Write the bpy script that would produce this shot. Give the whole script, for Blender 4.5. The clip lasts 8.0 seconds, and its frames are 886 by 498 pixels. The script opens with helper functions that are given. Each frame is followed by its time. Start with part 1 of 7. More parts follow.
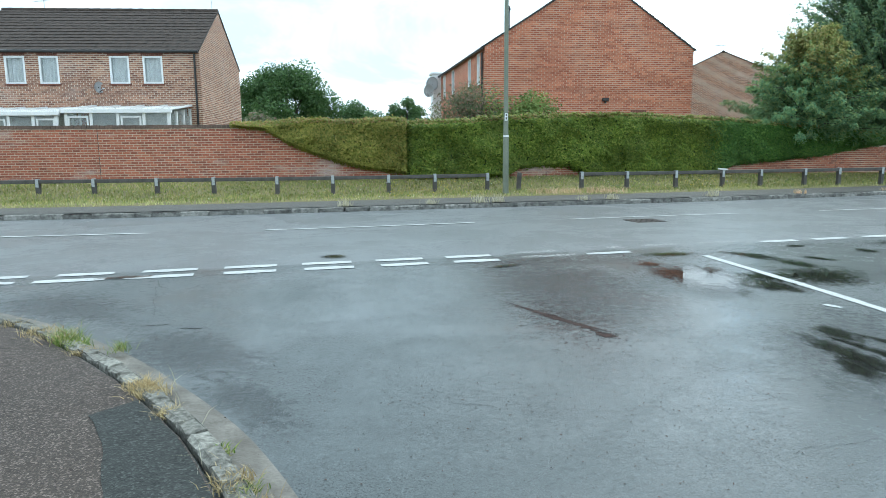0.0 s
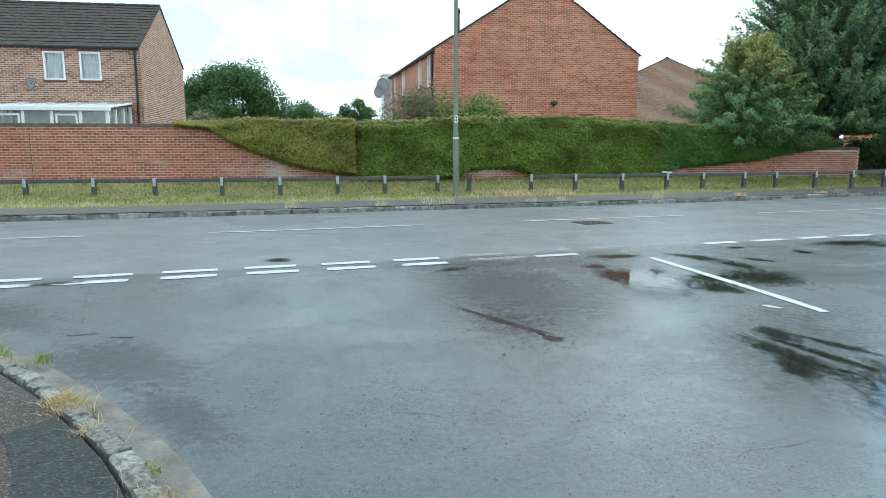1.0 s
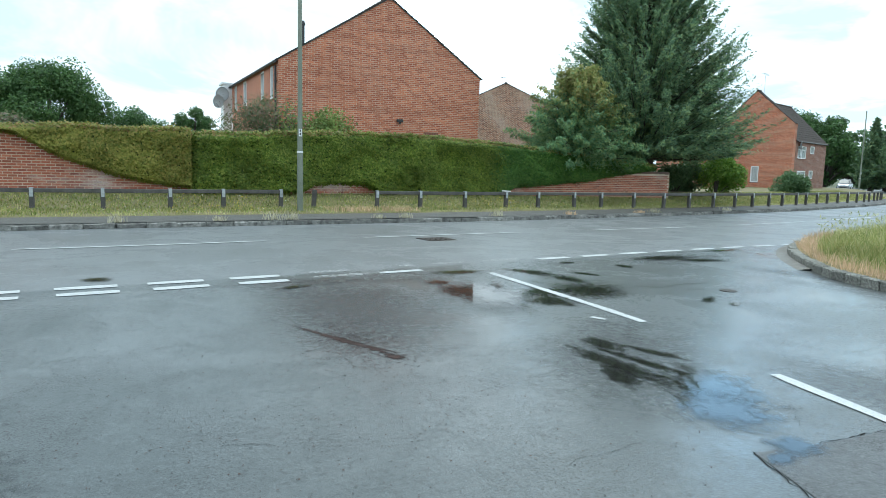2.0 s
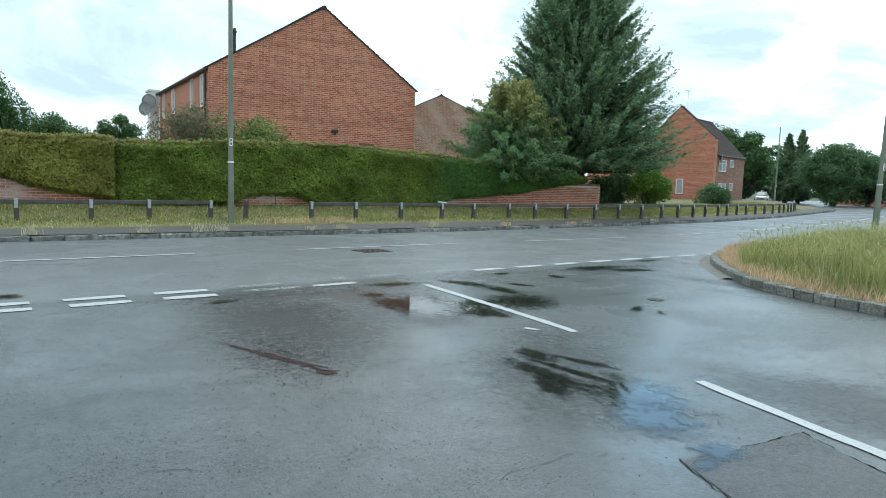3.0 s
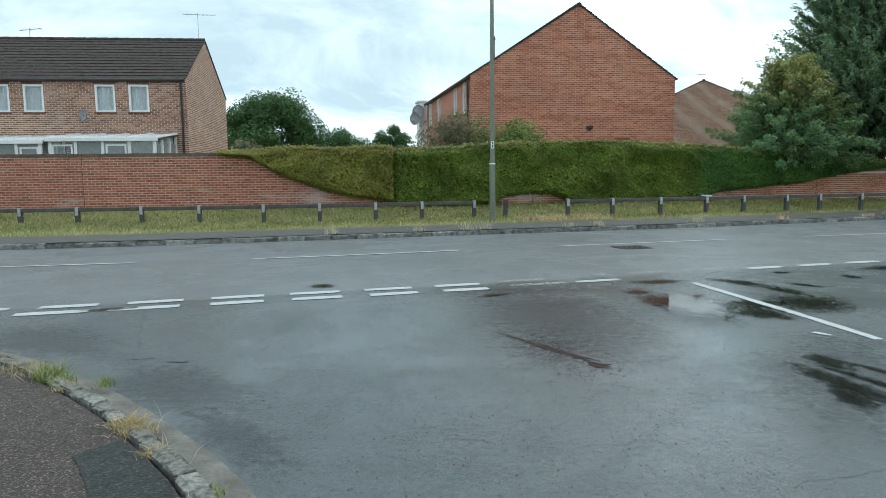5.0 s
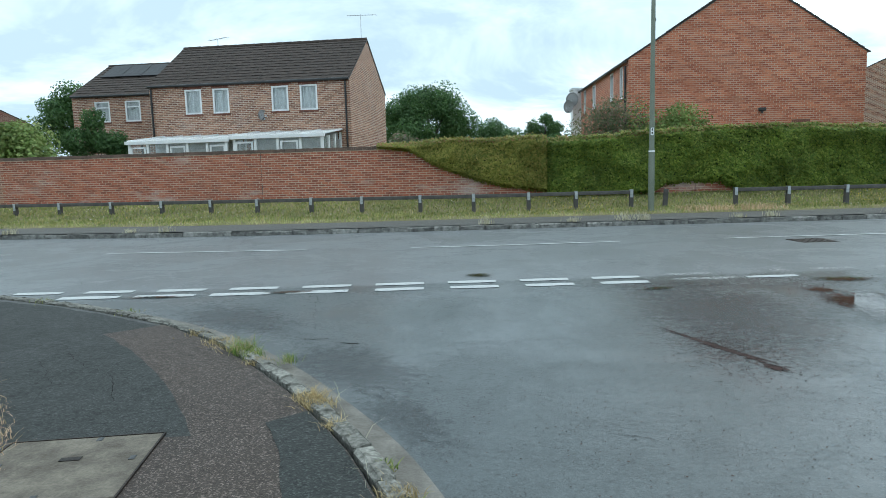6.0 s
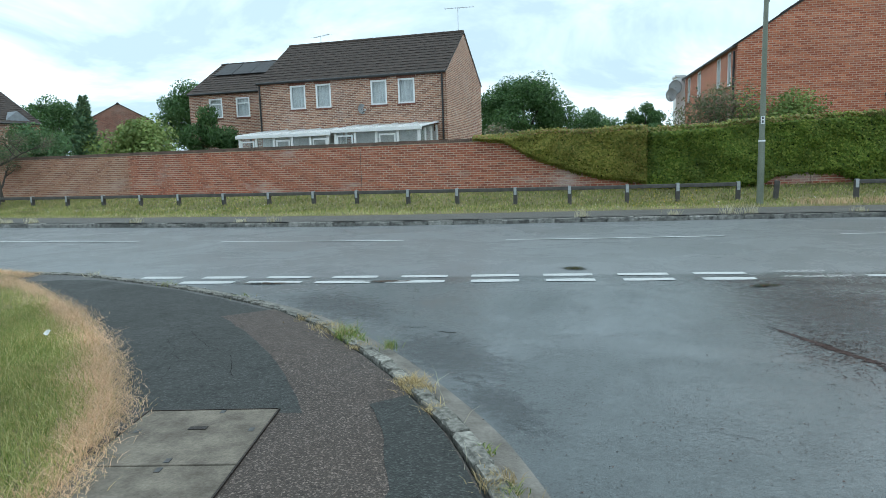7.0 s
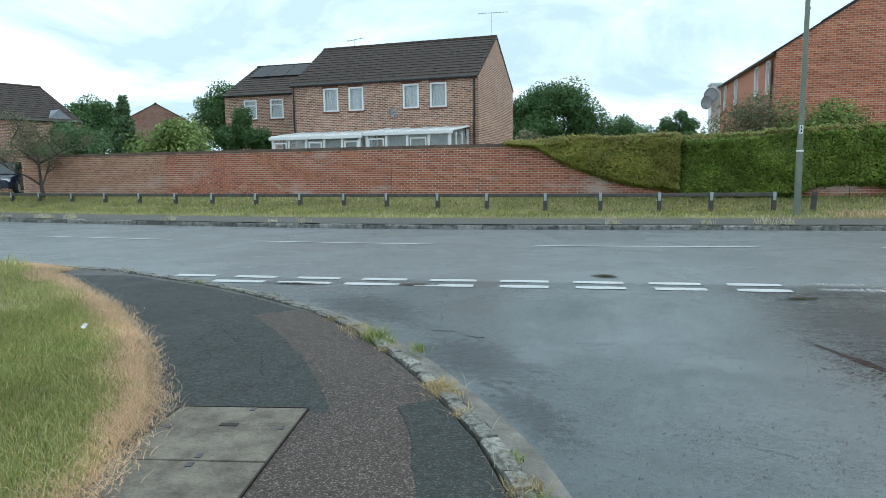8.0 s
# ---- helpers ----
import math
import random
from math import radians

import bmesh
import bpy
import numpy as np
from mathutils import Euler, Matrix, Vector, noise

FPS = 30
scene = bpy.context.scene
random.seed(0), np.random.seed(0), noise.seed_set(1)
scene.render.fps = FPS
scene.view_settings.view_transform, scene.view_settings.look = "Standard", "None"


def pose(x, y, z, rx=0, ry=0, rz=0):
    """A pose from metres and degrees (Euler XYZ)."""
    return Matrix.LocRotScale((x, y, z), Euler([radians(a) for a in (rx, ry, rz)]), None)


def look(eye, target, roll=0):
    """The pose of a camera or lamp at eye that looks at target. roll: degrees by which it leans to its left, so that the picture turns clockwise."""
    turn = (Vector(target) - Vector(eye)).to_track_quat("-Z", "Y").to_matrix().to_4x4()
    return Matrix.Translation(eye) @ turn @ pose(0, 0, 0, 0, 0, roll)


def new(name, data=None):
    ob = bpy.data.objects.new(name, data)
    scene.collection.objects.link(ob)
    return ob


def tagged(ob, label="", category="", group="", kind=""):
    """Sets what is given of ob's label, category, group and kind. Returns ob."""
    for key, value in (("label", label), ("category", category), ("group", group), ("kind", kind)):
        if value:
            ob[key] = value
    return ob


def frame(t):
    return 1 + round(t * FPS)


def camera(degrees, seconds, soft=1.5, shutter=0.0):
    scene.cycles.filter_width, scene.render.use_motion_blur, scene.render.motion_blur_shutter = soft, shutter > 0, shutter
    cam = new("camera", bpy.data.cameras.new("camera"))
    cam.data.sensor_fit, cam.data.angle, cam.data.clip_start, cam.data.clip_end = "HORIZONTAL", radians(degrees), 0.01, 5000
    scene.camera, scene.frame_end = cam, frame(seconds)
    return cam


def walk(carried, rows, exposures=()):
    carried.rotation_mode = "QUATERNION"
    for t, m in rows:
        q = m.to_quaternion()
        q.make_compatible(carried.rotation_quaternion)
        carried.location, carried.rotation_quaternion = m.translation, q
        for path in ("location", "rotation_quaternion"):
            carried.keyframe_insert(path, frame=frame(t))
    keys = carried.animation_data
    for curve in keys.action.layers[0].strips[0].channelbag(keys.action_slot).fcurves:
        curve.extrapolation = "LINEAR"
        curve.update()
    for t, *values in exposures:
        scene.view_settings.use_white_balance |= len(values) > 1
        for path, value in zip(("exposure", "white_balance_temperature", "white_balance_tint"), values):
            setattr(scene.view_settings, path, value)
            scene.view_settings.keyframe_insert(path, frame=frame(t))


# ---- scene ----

# ------------------------------------------------------------------ camera
cam = camera(68.5, 8.0, soft=0.7)
ROWS = [
    (0.0, 0.010, -0.035, 1.379, -0.08, -8.77, -0.52),
    (0.5, 0.030, 0.000, 1.384, -0.59, -8.98, -0.52),
    (1.0, 0.062, 0.070, 1.375, -4.35, -8.63, -0.09),
    (1.5, 0.088, 0.090, 1.380, -10.34, -7.81, 0.68),
    (2.0, 0.128, 0.150, 1.370, -17.78, -7.06, 1.51),
    (2.2, 0.135, 0.160, 1.369, -18.71, -7.03, 1.58),
    (3.3, 0.175, 0.177, 1.383, -24.05, -5.64, 1.80),
    (3.5, 0.147, 0.175, 1.370, -22.99, -5.45, 1.65),
    (4.0, 0.100, 0.143, 1.375, -16.54, -5.70, 0.92),
    (4.5, 0.051, 0.143, 1.378, -8.21, -6.17, 0.10),
    (5.0, -0.028, -0.005, 1.410, -1.35, -6.49, -0.66),
    (5.2, -0.061, -0.007, 1.418, 1.14, -6.59, -0.93),
    (6.3, -0.103, -0.094, 1.429, 15.17, -7.42, -1.86),
    (6.5, -0.096, -0.124, 1.440, 16.89, -7.60, -2.09),
    (7.0, -0.111, -0.151, 1.440, 20.15, -7.62, -1.86),
    (7.5, -0.127, -0.159, 1.435, 20.89, -7.28, -1.10),
    (8.0, -0.133, -0.159, 1.441, 22.59, -7.20, -0.82),
]
EXPOSURES = [(0.0, 1.29, 5650, -2), (1.5, 1.24, 5700, -2), (3.4, 0.82, 5820, -2), (4.5, 0.76, 5850, -2), (6.5, 0.84, 5650, -2), (8.0, 0.87, 5650, -2)]
walk(cam, [(t, pose(x, y, z, 90 + pitch, 0, yaw) @ pose(0, 0, 0, 0, 0, roll)) for t, x, y, z, yaw, pitch, roll in ROWS], EXPOSURES)

# ------------------------------------------------------------------ light
SUN_EL, SUN_AZ = radians(55), radians(38)      # azimuth clockwise from +y

world = bpy.data.worlds.new("sky")
scene.world = world
world.use_nodes = True
wt = world.node_tree
wt.nodes.clear()


def wnode(kind, **values):
    n = wt.nodes.new(kind)
    for key, value in values.items():
        n.inputs[key.replace("_", " ")].default_value = value
    return n


def wlink(a, b):
    wt.links.new(a, b)


out = wnode("ShaderNodeOutputWorld")
sky = wnode("ShaderNodeTexSky")
sky.sky_type, sky.sun_disc, sky.sun_elevation, sky.sun_rotation = "NISHITA", False, SUN_EL, SUN_AZ
sky_bg = wnode("ShaderNodeBackground", Strength=0.2)
cloud_bg = wnode("ShaderNodeBackground", Strength=1.0)
coord = wnode("ShaderNodeTexCoord")
split = wnode("ShaderNodeSeparateXYZ")
wlink(coord.outputs["Generated"], split.inputs[0])
height = wnode("ShaderNodeMath")
height.operation = "ADD"
height.inputs[1].default_value = 0.22
wlink(split.outputs["Z"], height.inputs[0])
flat = wnode("ShaderNodeVectorMath")
flat.operation = "DIVIDE"
wlink(coord.outputs["Generated"], flat.inputs[0])
wlink(height.outputs[0], flat.inputs[1])
cover = wnode("ShaderNodeTexNoise", Scale=1.7, Detail=7.0, Roughness=0.55, Distortion=0.25)
wlink(flat.outputs[0], cover.inputs["Vector"])
shade = wnode("ShaderNodeTexNoise", Scale=1.15, Detail=6.0, Roughness=0.6, Distortion=0.4)
shift = wnode("ShaderNodeVectorMath")
shift.inputs[1].default_value = (7.3, 2.1, 4.4)
wlink(flat.outputs[0], shift.inputs[0])
wlink(shift.outputs[0], shade.inputs["Vector"])
cover_ramp = wnode("ShaderNodeValToRGB")
cover_ramp.color_ramp.elements[0].position, cover_ramp.color_ramp.elements[1].position = 0.22, 0.32
wlink(cover.outputs["Fac"], cover_ramp.inputs[0])
shade_ramp = wnode("ShaderNodeValToRGB")
shade_ramp.color_ramp.elements[0].position, shade_ramp.color_ramp.elements[0].color = 0.42, (0.45, 0.51, 0.56, 1)
shade_ramp.color_ramp.elements[1].position, shade_ramp.color_ramp.elements[1].color = 0.66, (0.95, 0.98, 1.0, 1)
wlink(shade.outputs["Fac"], shade_ramp.inputs[0])
tint = wnode("ShaderNodeMix")
tint.data_type, tint.blend_type = "RGBA", "MULTIPLY"
tint.inputs[0].default_value, tint.inputs[7].default_value = 1.0, (0.86, 1.0, 0.98, 1)
wlink(sky.outputs[0], tint.inputs[6])
wlink(tint.outputs[2], sky_bg.inputs["Color"])
blend = wnode("ShaderNodeMixShader")

# the few clear gaps in the cloud
warp = wnode("ShaderNodeTexNoise", Scale=9.0, Detail=5.0, Roughness=0.6)
wlink(coord.outputs["Generated"], warp.inputs["Vector"])
solid = cover_ramp.outputs[0]
for way, size in (((0.265, 0.937, 0.229), 0.030), ((0.422, 0.870, 0.257), 0.018), ((0.763, 0.620, 0.184), 0.022), ((0.655, 0.675, 0.335), 0.085), ((0.70, 0.62, 0.37), 0.06)):
    apart = wnode("ShaderNodeVectorMath")
    apart.operation = "DISTANCE"
    apart.inputs[1].default_value = Vector(way).normalized()
    wlink(coord.outputs["Generated"], apart.inputs[0])
    ragged = wnode("ShaderNodeMath")
    ragged.operation = "MULTIPLY_ADD"
    ragged.inputs[1].default_value = 0.11
    wlink(warp.outputs["Fac"], ragged.inputs[0])
    wlink(apart.outputs["Value"], ragged.inputs[2])
    hole = wnode("ShaderNodeMapRange")
    hole.inputs["From Min"].default_value, hole.inputs["From Max"].default_value = size + 0.055 - 0.012, size + 0.055 + 0.014
    wlink(ragged.outputs[0], hole.inputs["Value"])
    both = wnode("ShaderNodeMath")
    both.operation = "MULTIPLY"
    wlink(solid, both.inputs[0])
    wlink(hole.outputs[0], both.inputs[1])
    solid = both.outputs[0]
wlink(solid, blend.inputs[0])

# heavier grey banks among the bright cloud
bank = shade_ramp.outputs[0]
for way, size, depth in (((-0.20, 0.955, 0.205), 0.30, 0.42), ((0.02, 0.97, 0.235), 0.16, 0.32), ((-0.57, 0.78, 0.25), 0.42, 0.30), ((0.66, 0.70, 0.215), 0.13, 0.34), ((0.60, 0.78, 0.14), 0.07, 0.22)):
    apart = wnode("ShaderNodeVectorMath")
    apart.operation = "DISTANCE"
    apart.inputs[1].default_value = Vector(way).normalized()
    wlink(coord.outputs["Generated"], apart.inputs[0])
    ragged = wnode("ShaderNodeMath")
    ragged.operation = "MULTIPLY_ADD"
    ragged.inputs[1].default_value = 0.34
    wlink(shade.outputs["Fac"], ragged.inputs[0])
    wlink(apart.outputs["Value"], ragged.inputs[2])
    reach_ = wnode("ShaderNodeMapRange")
    reach_.inputs["From Min"].default_value, reach_.inputs["From Max"].default_value = size * 0.35 + 0.17, size + 0.17
    reach_.inputs["To Min"].default_value, reach_.inputs["To Max"].default_value = depth, 0.0
    reach_.interpolation_type = "SMOOTHSTEP"
    wlink(ragged.outputs[0], reach_.inputs["Value"])
    grey = wnode("ShaderNodeMix")
    grey.data_type, grey.blend_type = "RGBA", "MIX"
    grey.inputs[7].default_value = (0.36, 0.42, 0.46, 1)
    wlink(reach_.outputs[0], grey.inputs[0])
    wlink(bank, grey.inputs[6])
    bank = grey.outputs[2]
wlink(bank, cloud_bg.inputs["Color"])
wlink(sky_bg.outputs[0], blend.inputs[1])
wlink(cloud_bg.outputs[0], blend.inputs[2])
wlink(blend.outputs[0], out.inputs["Surface"])

sun = new("sun", bpy.data.lights.new("sun", "SUN"))
sun.data.energy, sun.data.angle, sun.data.color = 0.6, radians(30), (1.0, 0.96, 0.9)
sun.matrix_world = look((0, 0, 0), (-math.sin(SUN_AZ) * math.cos(SUN_EL), -math.cos(SUN_AZ) * math.cos(SUN_EL), -math.sin(SUN_EL)))


# ------------------------------------------------------------------ material kit
class Nodes:
    """A node material in the making."""

    def __init__(self, name):
        self.m = bpy.data.materials.new(name)
        self.m.use_nodes = True
        self.t = self.m.node_tree
        self.b = self.t.nodes["Principled BSDF"]

    def node(self, kind, **values):
        n = self.t.nodes.new(kind)
        for key, value in values.items():
            n.inputs[key.replace("_", " ")].default_value = value
        return n

    def link(self, a, b):
        self.t.links.new(a, b)

    def place(self, where="world"):
        if where == "world":
            return self.node("ShaderNodeNewGeometry").outputs["Position"]
        if where == "uv":
            return self.node("ShaderNodeTexCoord").outputs["UV"]
        return self.node("ShaderNodeTexCoord").outputs["Object"]

    def noise(self, scale, detail=5.0, rough=0.6, where="world", stretch=None, distortion=0.0):
        n = self.node("ShaderNodeTexNoise", Scale=scale, Detail=detail, Roughness=rough, Distortion=distortion)
        p = self.place(where)
        if stretch:
            v = self.node("ShaderNodeVectorMath")
            v.operation = "MULTIPLY"
            v.inputs[1].default_value = stretch
            self.link(p, v.inputs[0])
            p = v.outputs[0]
        self.link(p, n.inputs["Vector"])
        return n.outputs["Fac"]

    def ramp(self, fac, *stops):
        n = self.node("ShaderNodeValToRGB")
        e = n.color_ramp.elements
        while len(e) < len(stops):
            e.new(0.5)
        for k, (at, c) in zip(e, stops):
            k.position, k.color = at, (c, c, c, 1) if isinstance(c, (int, float)) else (*c, 1)
        self.link(fac, n.inputs[0])
        return n.outputs[0]

    def mix(self, fac, a, b, how="MIX"):
        n = self.node("ShaderNodeMix")
        n.data_type, n.blend_type = "RGBA", how
        for socket, value in ((n.inputs[0], fac), (n.inputs[6], a), (n.inputs[7], b)):
            if isinstance(value, (int, float)):
                socket.default_value = value
            elif isinstance(value, tuple):
                socket.default_value = (*value, 1)
            else:
                self.link(value, socket)
        return n.outputs[2]

    def bump(self, fac, strength=0.3, distance=0.01):
        n = self.node("ShaderNodeBump", Strength=strength, Distance=distance)
        self.link(fac, n.inputs["Height"])
        self.link(n.outputs[0], self.b.inputs["Normal"])
        return n

    def set(self, colour=None, rough=None, metal=None, spec=None):
        for key, value in (("Base Color", colour), ("Roughness", rough), ("Metallic", metal), ("Specular IOR Level", spec)):
            if value is None:
                continue
            if isinstance(value, (int, float)):
                self.b.inputs[key].default_value = value
            elif isinstance(value, tuple):
                self.b.inputs[key].default_value = (*value, 1)
            else:
                self.link(value, self.b.inputs[key])
        return self.m


def plain(name, c1, c2, rough=0.7, metal=0.0, scale=6.0, fine=60.0, bump=0.2, where="object", vary=0.0):
    """A surface that wanders between two colours at two scales, with a fine relief."""
    k = Nodes(name)
    big = k.ramp(k.noise(scale, where=where), (0.3, c1), (0.7, c2))
    small = k.noise(fine, detail=4, where=where)
    col = k.mix(k.ramp(small, (0.35, 0.0), (0.75, 0.4)), big, tuple(x * 0.55 for x in c1))
    if vary:
        r = k.node("ShaderNodeObjectInfo").outputs["Random"]
        col = k.mix(1.0, col, k.ramp(r, (0.0, 1 - vary), (1.0, 1 + vary)), "MULTIPLY")
    k.bump(small, bump, 0.006)
    return k.set(col, k.ramp(small, (0.2, max(rough - 0.1, 0.05)), (0.8, min(rough + 0.1, 1.0))), metal)


def brick_material(name, c1, c2, mortar, wear=(0.5, 0.42, 0.4), dark=0.35):
    """Brickwork on metre UVs: stretchers of 225 by 75 mm with recessed joints."""
    k = Nodes(name)
    b = k.node("ShaderNodeTexBrick", Scale=1.0, Mortar_Size=0.0105, Mortar_Smooth=0.15, Bias=-0.1, Brick_Width=0.225, Row_Height=0.075)
    k.link(k.place("uv"), b.inputs["Vector"])
    b.inputs["Color1"].default_value, b.inputs["Color2"].default_value, b.inputs["Mortar"].default_value = (*c1, 1), (*c2, 1), (*mortar, 1)
    stain = k.noise(0.9, detail=6, where="uv")
    grain = k.noise(35, detail=4, where="uv")
    band = k.noise(1.0, detail=3, where="uv", stretch=(0.25, 3.2, 1))
    col = k.mix(k.ramp(band, (0.45, 0.0), (0.62, dark)), b.outputs["Color"], tuple(x * 0.45 for x in c1))
    col = k.mix(k.ramp(stain, (0.52, 0.0), (0.8, 0.35)), col, wear)
    col = k.mix(k.ramp(grain, (0.3, 0.25), (0.6, 0.0)), col, tuple(x * 0.4 for x in c1))
    h = k.mix(0.25, b.outputs["Fac"], grain)
    n = k.bump(h, 0.4, 0.008)
    n.invert = True
    return k.set(col, 0.88)


# ------------------------------------------------------------------ mesh kit
def mesh_of(name, bm, material, smooth=False):
    me = bpy.data.meshes.new(name)
    bm.to_mesh(me)
    bm.free()
    for m in material if isinstance(material, (list, tuple)) else [material]:
        me.materials.append(m)
    if smooth:
        for p in me.polygons:
            p.use_smooth = True
    return me


def thing(name, label, category, group="", kind="", at=None):
    ob = tagged(new(name), label, category, group, kind)
    if at is not None:
        ob.matrix_basis = at
    return ob


def part(name, bm, material, parent=None, label="", smooth=False):
    ob = new(name, mesh_of(name, bm, material, smooth) if isinstance(bm, bmesh.types.BMesh) else bm)
    if parent is not None:
        ob.parent = parent
    if label:
        ob["label"] = label
    return ob


def box(bm, x0, x1, y0, y1, z0, z1, m=None, bevel=0.0):
    made = bmesh.ops.create_cube(bm, size=1.0, matrix=(m or Matrix()) @ Matrix.LocRotScale(((x0 + x1) / 2, (y0 + y1) / 2, (z0 + z1) / 2), None, (x1 - x0, y1 - y0, z1 - z0)))
    if bevel:
        edges = list({e for v in made["verts"] for e in v.link_edges})
        bmesh.ops.bevel(bm, geom=edges, offset=bevel, segments=2, affect="EDGES", profile=0.5)
    return made["verts"]


def tube(bm, points, radii, sides=8):
    """A tube through points, with a radius at each."""
    rings, side = [], Vector((1, 0, 0))
    for i, p in enumerate(points):
        p = Vector(p)
        ahead = (Vector(points[min(i + 1, len(points) - 1)]) - Vector(points[max(i - 1, 0)])).normalized()
        side = side - ahead * side.dot(ahead)
        if side.length < 1e-3:
            side = ahead.orthogonal()
        side.normalize()
        up = ahead.cross(side)
        r = radii[i] if isinstance(radii, (list, tuple)) else radii
        rings.append([bm.verts.new(p + (side * math.cos(a) + up * math.sin(a)) * r) for a in (2 * math.pi * k / sides for k in range(sides))])
    for a, b in zip(rings, rings[1:]):
        for k in range(sides):
            bm.faces.new((a[k], a[(k + 1) % sides], b[(k + 1) % sides], b[k]))
    bm.faces.new(rings[0][::-1])
    bm.faces.new(rings[-1])


def quad(bm, a, b, c, d, uv=None, mat=0):
    f = bm.faces.new([bm.verts.new(p) for p in (a, b, c, d)])
    f.material_index = mat
    if uv:
        layer = bm.loops.layers.uv.verify()
        for loop, w in zip(f.loops, uv):
            loop[layer].uv = w
    return f


def raw(name, verts, faces, material, smooth=False):
    me = bpy.data.meshes.new(name)
    me.from_pydata(verts, [], faces)
    for m in material if isinstance(material, (list, tuple)) else [material]:
        me.materials.append(m)
    if smooth:
        me.polygons.foreach_set("use_smooth", [True] * len(me.polygons))
    me.update()
    return me


class Line:
    """A plan line, resampled finely: place and left normal at a run of metres."""

    def __init__(self, points, step=0.25):
        p = [Vector((*q, 0)) for q in points]
        fine = []
        for i in range(len(p) - 1):
            a, b, c, d = p[max(i - 1, 0)], p[i], p[i + 1], p[min(i + 2, len(p) - 1)]
            n = max(2, int((c - b).length / step))
            for k in range(n):
                t = k / n
                fine.append(0.5 * ((2 * b) + (c - a) * t + (2 * a - 5 * b + 4 * c - d) * t * t + (3 * b - a - 3 * c + d) * t ** 3))
        fine.append(p[-1])
        self.p = np.array([(v.x, v.y) for v in fine])
        self.s = np.concatenate([[0], np.cumsum(np.hypot(*np.diff(self.p, axis=0).T))])
        self.length = float(self.s[-1])

    def at(self, s, off=0.0):
        """The place at run s, off metres to the left of the line."""
        e = 0.05
        x, y = np.interp(s, self.s, self.p[:, 0]), np.interp(s, self.s, self.p[:, 1])
        t = self.heading(s)
        return Vector((x - math.sin(t) * off, y + math.cos(t) * off, 0))

    def heading(self, s):
        a, b = max(s - 0.15, 0), min(s + 0.15, self.length)
        return math.atan2(np.interp(b, self.s, self.p[:, 1]) - np.interp(a, self.s, self.p[:, 1]), np.interp(b, self.s, self.p[:, 0]) - np.interp(a, self.s, self.p[:, 0]))

    def run(self, x, y):
        """The run nearest to a place, and the distance to it, positive on the left."""
        d = np.hypot(self.p[:, 0] - x, self.p[:, 1] - y)
        i = int(d.argmin())
        t = self.heading(self.s[i])
        return float(self.s[i]), float(-(x - self.p[i, 0]) * math.sin(t) + (y - self.p[i, 1]) * math.cos(t))


# ------------------------------------------------------------------ the plan
FAR_KERB = Line([(-75, 12.6), (-40, 13.2), (-21.2, 13.6), (-13.4, 13.95), (-9.0, 14.3), (-4.7, 15.05), (1.5, 16.4), (6.8, 17.5), (12.6, 19.1), (19.5, 21.3), (24.6, 23.2), (33.4, 27.3), (43.4, 32.6), (52, 37.5), (58, 42.5), (61, 49), (62, 58), (62, 75)])
CENTRE = Line([(-60, 9.4), (-30, 9.7), (-15.3, 10.45), (-9.28, 11.0), (-3.23, 11.84), (0.645, 12.73), (2.6, 13.2), (6.56, 14.1), (13.58, 15.6), (21, 18.1), (29, 21.2), (45, 29), (58, 35.5), (75, 41), (100, 44)])
GIVE_WAY = Line([(-7.0, 6.74), (-5.2, 7.08), (-3.43, 7.45), (-1.69, 7.86), (-0.79, 8.06), (1.6, 8.62), (5.2, 9.5), (7.2, 9.98), (8.9, 10.36), (11.0, 10.75)])
NEAR_KERB = Line([(-60, 4.6), (-30, 5.3), (-14, 6.3), (-8.4, 6.62), (-7.5, 6.55), (-5.8, 6.15), (-4.76, 5.8), (-3.76, 5.36), (-2.98, 4.87), (-2.41, 4.4), (-1.99, 4.02), (-1.63, 3.64), (-1.30, 3.28), (-1.02, 2.94), (-0.80, 2.61), (-0.56, 2.2), (-0.31, 1.5), (-0.12, 0.6), (0.0, -0.4), (0.1, -3), (0.15, -16)])
ISLAND_KERB = Line([(8.3, -16), (8.0, -3), (7.8, 1), (7.75, 4), (7.7, 5.2), (7.76, 6.3), (8.0, 7.1), (8.44, 7.85), (9.15, 8.85), (9.85, 9.6), (10.6, 10.2), (11.9, 11.0), (14.5, 11.95), (19, 13.2), (26, 16.1), (36, 20.8), (50, 28), (63, 33.5), (80, 37), (110, 38.5)])
WALL_LINE = Line([(-27.2, 18.65), (-19.9, 19.25), (-10.4, 20.0), (-0.9, 20.8), (4.0, 21.8), (10.0, 23.1), (18.6, 24.95)])
RAIL_LINE = Line([(-60, 17.2), (-30, 17.4), (-19.5, 17.35), (-10.9, 17.65), (-4.56, 18.15), (-1.5, 18.6), (1.36, 19.2), (4.2, 19.5), (8, 20.1), (12.6, 21.1), (16, 21.7), (20, 22.75), (24.5, 24.4), (30, 26.9), (35.3, 29.2), (41, 32.6)])


def smooth(a, b, x):
    t = min(max((x - a) / (b - a), 0.0), 1.0)
    return t * t * (3 - 2 * t)


def road_z(x, y):
    d = -FAR_KERB.run(x, y)[1]
    return -0.1 + 0.02 * smooth(0, 3.2, d) + 0.08 * smooth(2.6, 8.0, d)


